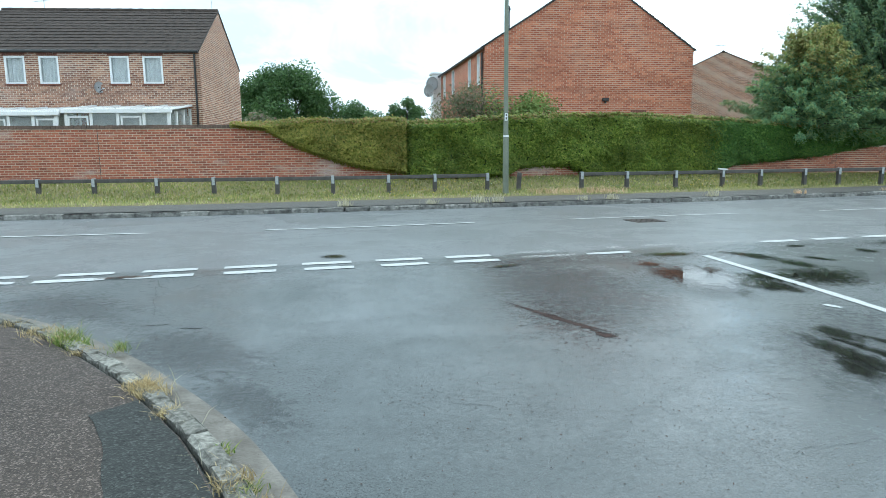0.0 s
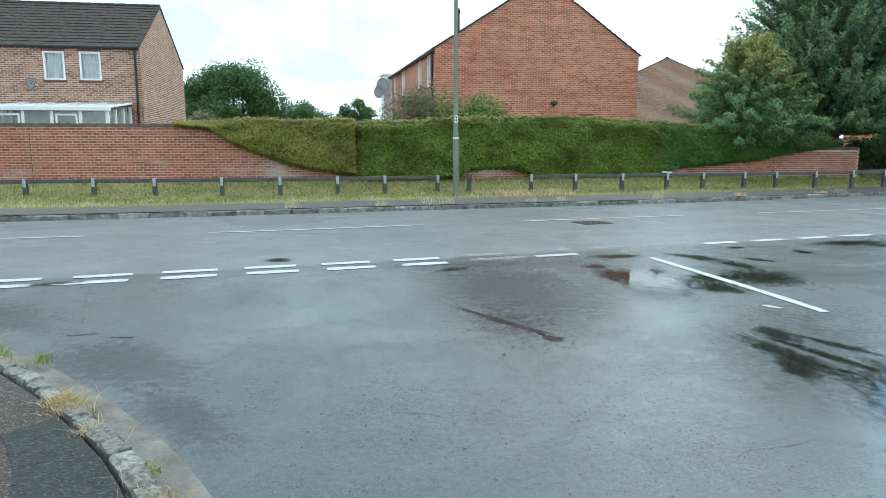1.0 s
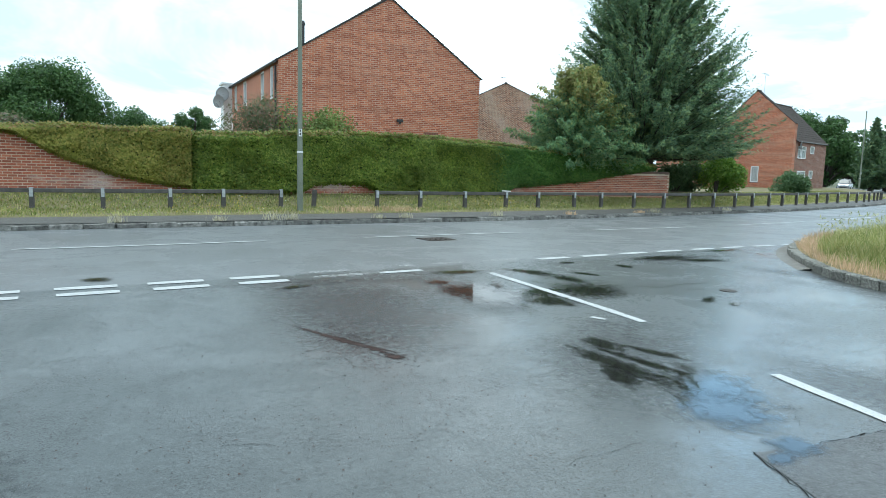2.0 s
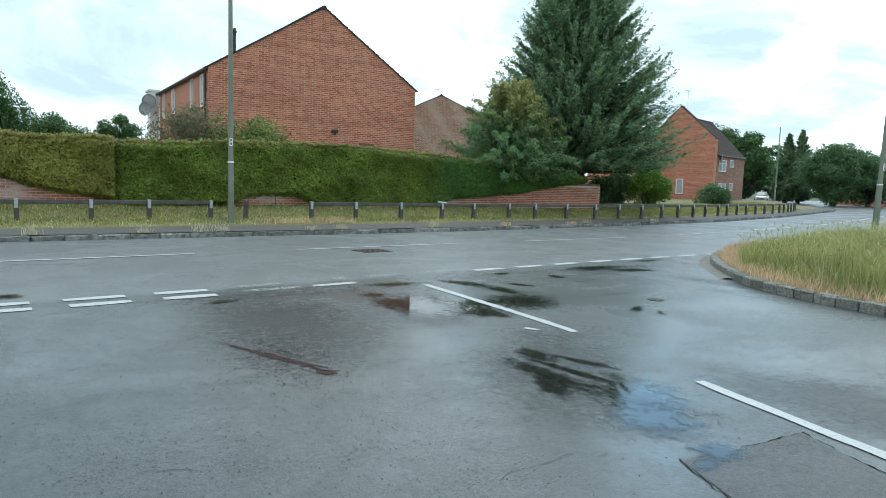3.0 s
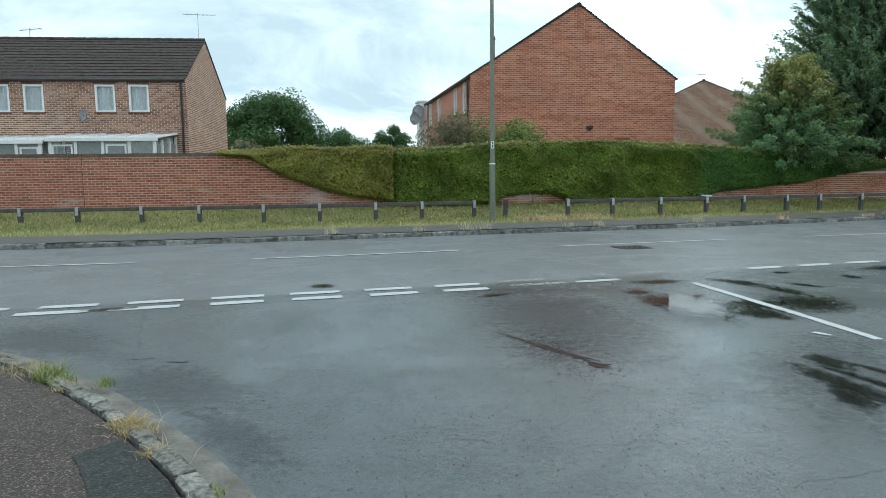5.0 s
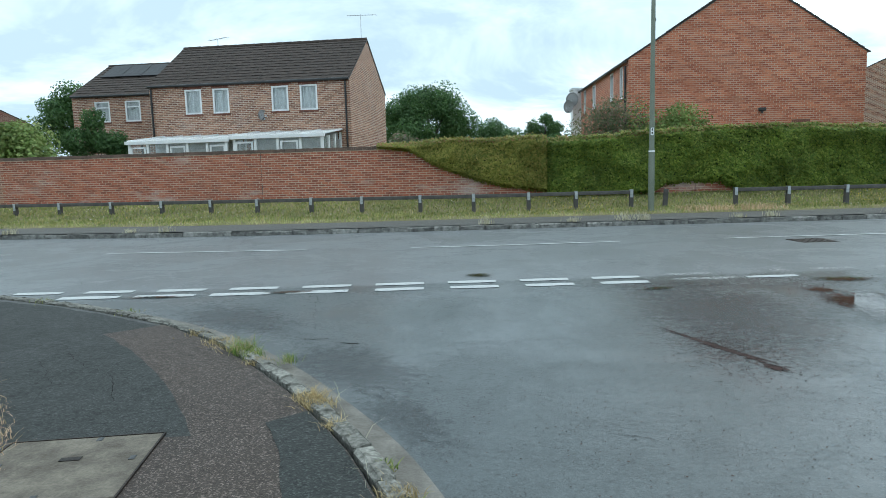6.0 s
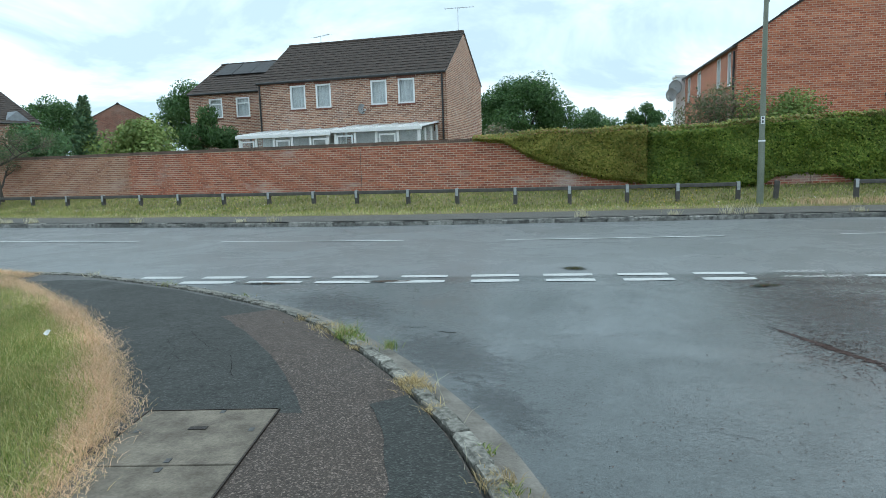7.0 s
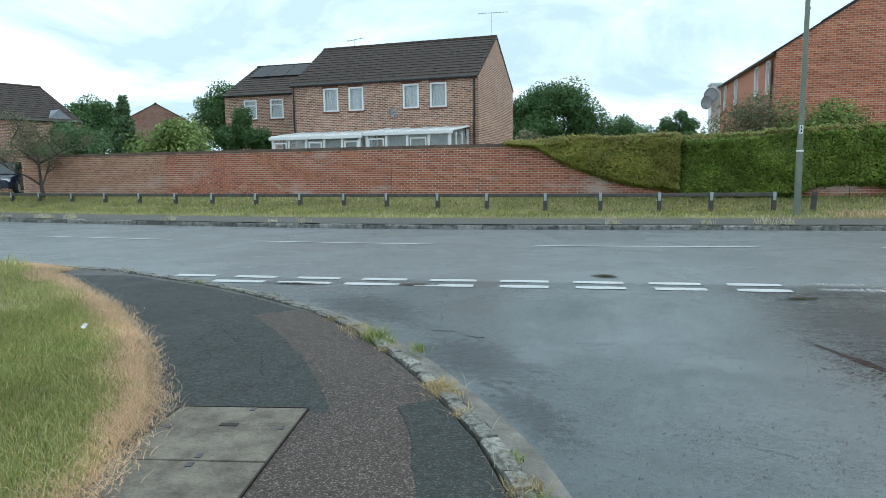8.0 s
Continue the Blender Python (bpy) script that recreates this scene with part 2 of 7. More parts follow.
# ------------------------------------------------------------------ materials
MAIN_ROAD = (0.135, 0.143, 0.147)      # the older, paler, drier surfacing past the give-way line


def asphalt(name, dry, low, high, film=0.0, film_rough=0.15, chips=0.1, relief=0.5, size=85.0, main=None, spec=None):
    """Asphalt: dark binder with paler chips, drifts of damp, and where it is wet a film of water over it."""
    k = Nodes(name)
    grit = k.noise(130, detail=3)
    stone = k.node("ShaderNodeTexVoronoi", Scale=size)
    k.link(k.place(), stone.inputs["Vector"])
    patches = k.noise(0.5, detail=7, rough=0.62, distortion=0.8)
    fine = k.noise(4.5, detail=6, rough=0.7)
    streak = k.noise(1.0, detail=6, rough=0.65, stretch=(0.6, 1.1, 1.0))
    col = k.ramp(patches, (0.3, tuple(c * 0.65 for c in dry)), (0.7, dry))
    col = k.mix(k.ramp(stone.outputs["Color"], (0.6, 0.0), (0.95, 0.2 + chips)), col, tuple(min(c * 3.0 + 0.03, 1) for c in dry))
    col = k.mix(k.ramp(grit, (0.36, 0.55), (0.52, 0.0)), col, (0.012, 0.012, 0.013))
    col = k.mix(k.ramp(fine, (0.55, 0.0), (0.75, 0.35)), col, tuple(c * 0.45 for c in dry))
    speck = k.noise(24, detail=7, rough=0.75)
    col = k.mix(k.ramp(speck, (0.55, 0.0), (0.66, 0.8)), col, tuple(c * 0.25 for c in dry))
    older = None
    if main:
        away = k.node("ShaderNodeVectorMath")
        away.operation = "DOT_PRODUCT"
        away.inputs[1].default_value = (-0.2265, 0.974, 0.0)
        k.link(k.place(), away.inputs[0])
        wob = k.node("ShaderNodeMath")
        wob.operation = "MULTIPLY_ADD"
        wob.inputs[1].default_value = 0.25
        k.link(fine, wob.inputs[0])
        k.link(away.outputs["Value"], wob.inputs[2])
        cut = k.node("ShaderNodeMapRange")
        cut.inputs["From Min"].default_value, cut.inputs["From Max"].default_value = 7.98, 8.16
        k.link(wob.outputs[0], cut.inputs["Value"])
        older = cut.outputs[0]
        paler = k.mix(k.ramp(speck, (0.5, 0.0), (0.7, 0.5)), k.ramp(streak, (0.3, tuple(c * 0.85 for c in main)), (0.7, main)), tuple(c * 0.5 for c in main))
        col = k.mix(older, col, paler)
    pits = None
    if film > 0.5:
        hollow = k.ramp(k.noise(80, detail=4, rough=0.65), (0.55, 0.0), (0.585, 1.0))
        zone = k.ramp(k.noise(0.85, detail=6, rough=0.7, distortion=0.5), (0.45, 0.0), (0.6, 1.0))
        pits = k.mix(1.0, hollow, zone, "MULTIPLY")
        col = k.mix(pits, col, (0.009, 0.01, 0.01))
    damp = k.mix(0.32, k.mix(0.32, patches, k.mix(0.75, streak, fine)), speck)
    n = k.bump(k.mix(0.5, stone.outputs["Distance"], grit), relief, 0.004)
    if film:
        wet = k.ramp(damp, (0.4, film), (0.62, film * 0.3))
        if pits is not None:
            wet = k.mix(pits, wet, (0.03, 0.03, 0.03))
        k.link(wet if older is None else k.mix(older, wet, (0.3, 0.3, 0.3)), k.b.inputs["Coat Weight"])
        k.link(k.ramp(damp, (0.38, film_rough * 0.5), (0.6, film_rough * 1.9)), k.b.inputs["Coat Roughness"])
        k.b.inputs["Coat IOR"].default_value = 1.33
        wave = k.node("ShaderNodeBump", Strength=0.14, Distance=0.004)
        k.link(k.mix(0.5, fine, grit), wave.inputs["Height"])
        k.link(wave.outputs[0], k.b.inputs["Coat Normal"])
    return k.set(col, k.ramp(damp, (0.36, low), (0.62, high)), spec=spec)


ROAD = asphalt("wet_asphalt", (0.06, 0.073, 0.074), 0.45, 0.65, 1.0, 0.21, -0.08, 0.5, main=MAIN_ROAD)
FOOTWAY = asphalt("damp_tarmac", (0.045, 0.043, 0.04), 0.5, 0.8, 0.15, 0.4)
FAR_FOOTWAY = asphalt("far_footway_tarmac", (0.085, 0.08, 0.07), 0.6, 0.85, 0.1, 0.4)
FRESH_TARMAC = asphalt("newer_dark_tarmac", (0.036, 0.039, 0.036), 0.6, 0.9, 0.06, 0.5, 0.25, 1.0, 95.0, spec=0.25)
CHIPPED = asphalt("worn_chipped_tarmac", (0.066, 0.051, 0.042), 0.7, 0.9, 0.02, 0.4, 0.75, 1.0, 125.0, spec=0.3)
CONCRETE = plain("weathered_concrete", (0.07, 0.058, 0.044), (0.2, 0.174, 0.137), 0.92, scale=7, fine=60, bump=0.8, where="world")
GUTTER = plain("worn_channel_concrete", (0.08, 0.069, 0.055), (0.2, 0.184, 0.158), 0.65, scale=5, fine=60, bump=0.5, where="world")
IRON = plain("cast_iron", (0.018, 0.015, 0.013), (0.05, 0.036, 0.028), 0.6, 0.6, scale=6, fine=60, bump=0.3, where="world")
k = Nodes("standing_water")
ripple = k.noise(7, detail=3)
k.bump(ripple, 0.02, 0.004)
k.b.inputs["IOR"].default_value = 1.33
water_col = k.ramp(k.noise(3.0), (0.3, (0.014, 0.014, 0.012)), (0.7, (0.03, 0.029, 0.025)))


def fading(k, rough_edge=0.9, fine=16.0, soft=0.18, stretch=None, most=1.0):
    """Lets a flat shape break up towards its rim: its UVs run from 0 in the middle to 1 at the rim."""
    far = k.node("ShaderNodeVectorMath")
    far.operation = "LENGTH"
    k.link(k.place("uv"), far.inputs[0])
    add = k.node("ShaderNodeMath")
    add.operation = "MULTIPLY_ADD"
    add.inputs[1].default_value = rough_edge
    k.link(k.noise(fine, detail=8, rough=0.68, stretch=stretch), add.inputs[0])
    k.link(far.outputs["Value"], add.inputs[2])
    span = k.node("ShaderNodeMapRange")
    mid = 0.62 + rough_edge * 0.5
    span.inputs["From Min"].default_value, span.inputs["From Max"].default_value = mid + soft / 2, mid - soft / 2
    k.link(add.outputs[0], span.inputs["Value"])
    span.inputs["To Max"].default_value = most
    k.link(span.outputs[0], k.b.inputs["Alpha"])


fading(k, 1.9, 14.0, 0.65, (1.2, 0.8, 1.0), 0.88)
WATER = k.set(water_col, 0.03)
k = Nodes("damp_asphalt")
fading(k, 1.9, 14.0, 0.5, None, 0.42)
k.bump(k.noise(130, detail=3), 0.3, 0.004)
k.b.inputs["Coat Weight"].default_value, k.b.inputs["Coat Roughness"].default_value, k.b.inputs["Coat IOR"].default_value = 0.55, 0.3, 1.33
DAMP = k.set(k.ramp(k.noise(60), (0.35, (0.018, 0.021, 0.022)), (0.7, (0.045, 0.052, 0.054))), 0.55)
k = Nodes("red_brown_silt")
fading(k, 1.8, 22.0, 0.35)
k.bump(k.noise(90, detail=4), 0.6, 0.006)
SILT = k.set(k.ramp(k.noise(25, detail=5), (0.3, (0.02, 0.011, 0.009)), (0.7, (0.055, 0.027, 0.021))), 0.8, spec=0.2)
GALV = plain("galvanised_strap", (0.35, 0.37, 0.38), (0.5, 0.52, 0.53), 0.45, 0.7, scale=8, fine=40, bump=0.1)
EARTH = plain("earth_and_grass", (0.05, 0.07, 0.02), (0.09, 0.085, 0.04), 0.95, scale=1.5, fine=30, bump=0.5, where="world")
GRASS_SOIL = plain("grass_soil", (0.12, 0.12, 0.045), (0.25, 0.2, 0.1), 0.95, scale=1.2, fine=35, bump=0.6, where="world")
KERB = plain("kerb_stone", (0.055, 0.052, 0.042), (0.31, 0.3, 0.265), 0.92, scale=34, fine=110, bump=0.8, where="world", vary=0.25)
DARK_KERB = plain("dark_kerb_stone", (0.04, 0.038, 0.034), (0.36, 0.35, 0.32), 0.85, scale=9, fine=40, bump=0.6, where="world", vary=0.35)
k = Nodes("worn_white_paint")
chip = k.noise(95, detail=5, rough=0.7)
col = k.mix(k.ramp(k.noise(2.2, detail=5), (0.35, 0.0), (0.7, 0.35)), (0.47, 0.475, 0.47), (0.3, 0.31, 0.31))
col = k.mix(k.ramp(chip, (0.56, 0.0), (0.64, 0.9)), col, (0.07, 0.07, 0.072))
k.bump(chip, 0.3, 0.004)
PAINT = k.set(col, 0.5)
k = Nodes("nearly_lost_white_paint")
flake = k.noise(26, detail=7, rough=0.75)
k.link(k.ramp(flake, (0.47, 0.0), (0.53, 0.9)), k.b.inputs["Alpha"])
LOST_PAINT = k.set(k.ramp(k.noise(60), (0.35, (0.3, 0.3, 0.3)), (0.7, (0.5, 0.5, 0.49))), 0.5)
BRICK_RED = brick_material("red_brick", (0.33, 0.085, 0.042), (0.60, 0.205, 0.105), (0.52, 0.38, 0.28), wear=(0.5, 0.3, 0.22), dark=0.3)
BRICK_BROWN = brick_material("brown_brick", (0.17, 0.068, 0.043), (0.44, 0.22, 0.14), (0.58, 0.49, 0.39), dark=0.12)
BRICK_DARK = brick_material("dark_red_brown_brick", (0.14, 0.055, 0.038), (0.3, 0.125, 0.085), (0.36, 0.27, 0.22), dark=0.15)
ROOF_TILE = plain("dark_roof_tile", (0.026, 0.019, 0.015), (0.07, 0.05, 0.04), 0.9, scale=5, fine=28, bump=0.3, where="world", vary=0.2)
def wall_brick(name, a, b, c, d, crust):
    """Weathered garden wall bricks, each of its own shade, with pale salts and dark stains."""
    k = Nodes(name)
    mixed = k.node("ShaderNodeMath")
    mixed.operation = "ADD"
    k.link(k.node("ShaderNodeNewGeometry").outputs["Random Per Island"], mixed.inputs[0])
    k.link(k.node("ShaderNodeObjectInfo").outputs["Random"], mixed.inputs[1])
    wrapped = k.node("ShaderNodeMath")
    wrapped.operation = "FRACT"
    k.link(mixed.outputs[0], wrapped.inputs[0])
    col = k.ramp(wrapped.outputs[0], (0.0, a), (0.4, b), (0.75, c), (1.0, d))
    pores = k.noise(45, detail=4)
    bloom = k.noise(0.8, detail=7, rough=0.65, stretch=(0.5, 0.5, 1.8))
    col = k.mix(k.ramp(bloom, (0.57, 0.0), (0.7, crust)), col, (0.6, 0.53, 0.5))
    col = k.mix(k.ramp(k.noise(0.35, detail=4), (0.35, 0.2), (0.6, 0.0)), col, (0.14, 0.07, 0.05))
    col = k.mix(k.ramp(pores, (0.35, 0.4), (0.55, 0.0)), col, (0.12, 0.05, 0.035))
    k.bump(pores, 0.35, 0.006)
    return k.set(col, 0.9)


WALL_BRICK = wall_brick("garden_wall_brick", (0.22, 0.066, 0.04), (0.36, 0.105, 0.058), (0.44, 0.145, 0.08), (0.28, 0.088, 0.058), 0.75)
PALE_WALL_BRICK = wall_brick("paler_garden_wall_brick", (0.24, 0.11, 0.07), (0.37, 0.18, 0.11), (0.44, 0.23, 0.15), (0.3, 0.14, 0.1), 0.35)
COPING = plain("mossy_coping_brick", (0.10, 0.075, 0.06), (0.2, 0.13, 0.1), 0.95, scale=2, fine=40, bump=0.5, where="world")
MORTAR = plain("mortar", (0.44, 0.34, 0.25), (0.6, 0.49, 0.38), 0.95, scale=2, fine=60, bump=0.3, where="world")
POST = plain("lamp_post_paint", (0.15, 0.168, 0.125), (0.21, 0.23, 0.18), 0.5, 0.2, scale=2, fine=40, bump=0.1)
TIMBER = plain("dark_stained_timber", (0.045, 0.042, 0.038), (0.12, 0.11, 0.1), 0.8, scale=4, fine=50, bump=0.4)


# ------------------------------------------------------------------ ground, road, footways
def strip(line, s0, s1, offs, zs, step=0.5, uv=False):
    """A sheet along a line, between offsets, with a height (or a function of the place) at each."""
    bm = bmesh.new()
    rows = []
    n = max(1, int((s1 - s0) / step))
    for i in range(n + 1):
        s = s0 + (s1 - s0) * i / n
        row = []
        for o, z in zip(offs, zs):
            p = line.at(s, o)
            p.z = z(p.x, p.y) if callable(z) else z
            row.append(bm.verts.new(p))
        rows.append(row)
    for a, b in zip(rows, rows[1:]):
        for k in range(len(offs) - 1):
            bm.faces.new((a[k], b[k], b[k + 1], a[k + 1]))
    return bm


def structure(name, bm, material, label="", category="", parent=None, smooth=False):
    ob = part(name, bm, material, parent, smooth=smooth)
    if parent is None:
        tagged(ob, label, category, kind="structure")
    return ob


bm = bmesh.new()
quad(bm, (-1500, -1500, -0.6), (1500, -1500, -0.6), (1500, 1500, -0.6), (-1500, 1500, -0.6))
structure("ground", bm, EARTH, "rough open ground reaching the horizon under the houses", "ground")

xs = np.concatenate([np.arange(-75, -24, 3.0), np.arange(-24, 30, 0.6), np.arange(30, 125, 3.0)])
ys = np.concatenate([np.arange(-17, -2, 1.5), np.arange(-2, 24, 0.6), np.arange(24, 80, 3.0)])
verts = [(float(x), float(y), road_z(x, y)) for y in ys for x in xs]
w = len(xs)
faces = [(j * w + i, j * w + i + 1, (j + 1) * w + i + 1, (j + 1) * w + i) for j in range(len(ys) - 1) for i in range(w - 1)]
road = new("road", raw("road", verts, faces, ROAD, True))
tagged(road, "wet grey asphalt road with a side road joining", "road", kind="structure")

structure("pavement_far", strip(FAR_KERB, 0, FAR_KERB.length, (0.14, 1.5), (0.018, 0.05)), FAR_FOOTWAY, "damp dark tarmac footway along the far kerb", "pavement")
structure("verge_far", strip(FAR_KERB, 0, FAR_KERB.length, (1.5, 1.7, 2.8, 3.8, 5.0, 60), (0.05, 0.09, 0.14, 0.3, 0.48, 0.5), 1.0), GRASS_SOIL, "mown grass verge between footway and garden wall", "grass")


def flat_area(name, points, z, material, label, category, rise=None):
    """A flat piece of ground with the outline given, in the plan."""
    bm = bmesh.new()
    bm.faces.new([bm.verts.new((x, y, z)) for x, y in points])
    bmesh.ops.triangulate(bm, faces=bm.faces[:])
    for f in bm.faces:
        if f.normal.z < 0:
            f.normal_flip()
    return structure(name, bm, material, label, category)


def edge_of(line, off, s0=0.0, s1=None, step=0.3):
    s1 = line.length if s1 is None else s1
    n = int((s1 - s0) / step)
    return [tuple(line.at(s0 + (s1 - s0) * i / n, off)[:2]) for i in range(n + 1)]


flat_area("pavement_near", edge_of(NEAR_KERB, -0.222) + [(-60, -16)], 0.05, FOOTWAY, "worn tarmac footway on the street corner", "pavement")
VERGE_EDGE = [(-60, 4.4), (-30, 5.15), (-14, 6.15), (-9.9, 6.45), (-8.58, 6.25), (-8.6, 5.95), (-7.05, 5.21), (-5.7, 4.5), (-5.07, 4.08), (-4.36, 3.6), (-3.88, 3.2), (-3.36, 2.77), (-3.13, 2.54), (-2.8, 2.02), (-2.58, 1.63), (-2.31, 0.99), (-2.1, 0.0), (-2.0, -16), (-60, -16)]
flat_area("verge_near", VERGE_EDGE, 0.075, GRASS_SOIL, "overgrown grass verge beside the corner footway", "grass")
flat_area("verge_island", edge_of(ISLAND_KERB, -0.15) + [(110, -16)], 0.10, GRASS_SOIL, "long unmown grass verge behind the stone kerb", "grass")


def kerb_stones(name, line, s0, s1, length, width, low, high, label, rough=0.006, off=None, stone=None):
    """Kerb stones end to end along a line; each one a piece, of six slightly different worn blocks."""
    base = thing(name, label, "kerb", kind="structure")
    r = random.Random(5)
    kinds = []
    for i in range(6):
        bm = bmesh.new()
        box(bm, -length / 2 + 0.006, length / 2 - 0.006, -width / 2, width / 2, low, high, bevel=min(0.022, width * 0.16))
        for v in bm.verts:
            v.co += Vector((r.uniform(-1, 1), r.uniform(-1, 1), r.uniform(-1, 1))) * rough
        kinds.append(mesh_of("kerb_stone", bm, stone or KERB))
    n = int((s1 - s0) / length)
    for i in range(n):
        s = s0 + (i + 0.5) * length
        p = line.at(s, -width / 2 if off is None else off)
        ob = part("kerb_stone", kinds[r.randrange(6)], None, base)
        ob.matrix_basis = pose(p.x, p.y, road_z(p.x, p.y) + r.uniform(-0.006, 0.006), 0, 0, math.degrees(line.heading(s)))


far0, far1 = FAR_KERB.run(-40, 13.2)[0], FAR_KERB.run(58, 42)[0]
kerb_stones("kerb_far", FAR_KERB, far0, far1, 0.62, 0.15, -0.15, 0.1, "grey stone kerb with tufts in its joints", 0.02, off=0.075, stone=DARK_KERB)
near0 = NEAR_KERB.run(-20, 6)[0]
kerb_stones("kerb_near", NEAR_KERB, near0, NEAR_KERB.length - 10, 0.19, 0.1, -0.1, 0.068, "low lichen-covered stone kerb round the corner", 0.009, off=-0.146)
structure("gutter_near", strip(NEAR_KERB, near0, NEAR_KERB.length, (-0.1, -0.01, 0.1), (lambda x, y: road_z(x, y) + 0.024, lambda x, y: road_z(x, y) + 0.012, lambda x, y: road_z(x, y) - 0.003), 0.2), GUTTER, "pale worn concrete channel along the kerb", "gutter")
isl0, isl1 = ISLAND_KERB.run(7.8, 1)[0], ISLAND_KERB.run(50, 28)[0]
kerb_stones("kerb_island", ISLAND_KERB, isl0, isl1, 0.3, 0.16, -0.1, 0.125, "pale stone kerb round the grass corner", 0.01)

structure("gutter_island", strip(ISLAND_KERB, ISLAND_KERB.run(8.3, 7.6)[0], ISLAND_KERB.run(10.9, 10.4)[0], (-0.01, 0.1, 0.2), (lambda x, y: road_z(x, y) + 0.03, lambda x, y: road_z(x, y) + 0.02, lambda x, y: road_z(x, y) - 0.003), 0.2), GUTTER, "pale worn concrete apron round the kerb corner", "gutter")


# ------------------------------------------------------------------ painted lines
def painted(name, line, s0, s1, off, width, parent, lift=0.0055, seed=0, paint=None):
    """One painted mark along a line, with slightly worn ends."""
    r = random.Random(seed)
    bm = bmesh.new()
    n = max(2, int((s1 - s0) / 0.15))
    rows = []
    for i in range(n + 1):
        s = s0 + (s1 - s0) * i / n
        end = 0.85 if i in (0, n) else 1.0
        row = []
        for o in (-width / 2 * end, width / 2 * end):
            p = line.at(s, off + o + r.uniform(-0.006, 0.006))
            row.append(bm.verts.new((p.x, p.y, road_z(p.x, p.y) + lift)))
        rows.append(row)
    for a, b in zip(rows, rows[1:]):
        bm.faces.new((a[0], b[0], b[1], a[1]))
    return part(name, bm, paint or PAINT, parent)


marks = thing("give_way_marking", "double row of worn white give-way dashes", "road marking", kind="structure")
g0 = GIVE_WAY.run(-6.96, 6.75)[0]
for i in range(9):
    painted("dash", GIVE_WAY, g0 + 0.9 * i, g0 + 0.9 * i + 0.6, -0.07, 0.165, marks, seed=i)
    if i:
        painted("dash", GIVE_WAY, g0 + 0.9 * i + (0.02 if i > 4 else -0.12) , g0 + 0.9 * i + 0.6, -0.43, 0.17, marks, seed=i + 50)
for x, y, run_ in ((0.97, 8.49, 0.6), (0.95, 8.12, 0.75), (2.3, 8.9, 0.2), (2.8, 9.02, 0.55), (3.6, 9.2, 0.65)):
    s0_, off_ = GIVE_WAY.run(x, y)
    painted("dash", GIVE_WAY, s0_, s0_ + run_, off_, 0.15, marks, seed=int(x * 40), paint=LOST_PAINT)
s0_, off_ = GIVE_WAY.run(1.97, 8.36)
painted("dash", GIVE_WAY, s0_, s0_ + 0.62, off_, 0.14, marks, seed=77)
g1 = GIVE_WAY.run(5.17, 9.46)[0]
for i in range(0, 8):
    painted("dash", GIVE_WAY, g1 + 0.9 * i - 0.6, g1 + 0.9 * i, -0.07, 0.17, marks, seed=i + 90)
centre_marks = thing("centre_line", "worn white broken centre line on the main road", "road marking", kind="structure")
c0 = CENTRE.run(-3.23, 11.84)[0]
for i in range(-6, 9):
    painted("dash", CENTRE, c0 + 6 * i + 0.0, c0 + 6 * i + 4.0, 0, 0.11, centre_marks, 0.009, seed=i + 200)
SIDE_LINE = Line([(3.36, 8.14), (3.73, 5.22), (3.7, 3.62), (3.66, 1.2), (3.6, -4)])
side_marks = thing("side_road_line", "white line parting the two lanes of the side road", "road marking", kind="structure")
painted("dash", SIDE_LINE, 0, 2.95, 0, 0.1, side_marks, seed=301)
painted("dash", SIDE_LINE, 4.53, 8.5, 0, 0.1, side_marks, seed=302)

painted("fragment", Line([(3.34, 5.5), (3.43, 5.37)], 0.02), 0, 0.15, 0, 0.06, side_marks, seed=303)


# ------------------------------------------------------------------ houses
WHITE = plain("white_upvc", (0.74, 0.75, 0.75), (0.82, 0.82, 0.82), 0.35, scale=3, fine=30, bump=0.03)
CURTAIN = plain("pale_curtain", (0.55, 0.56, 0.57), (0.72, 0.73, 0.73), 0.9, scale=5, fine=40, bump=0.2)
# near-black that stands for the darkness of unlit rooms
ROOM_SHADE = plain("painted_room_shade", (0.03, 0.03, 0.032), (0.05, 0.05, 0.05), 0.9, scale=2, fine=10, bump=0.0)
PIPE = plain("black_pipe", (0.015, 0.015, 0.016), (0.03, 0.03, 0.03), 0.45, scale=4, fine=40, bump=0.05)
SILL = plain("tile_sill", (0.13, 0.05, 0.035), (0.2, 0.08, 0.05), 0.7, scale=6, fine=50, bump=0.2)
FASCIA = plain("dark_fascia", (0.03, 0.027, 0.025), (0.06, 0.055, 0.05), 0.6, scale=3, fine=30, bump=0.1)
g = Nodes("window_glass")
g.b.inputs["Transmission Weight"].default_value = 0.85
g.b.inputs["IOR"].default_value = 1.45
GLASS = g.set((0.9, 0.95, 0.95), 0.03)


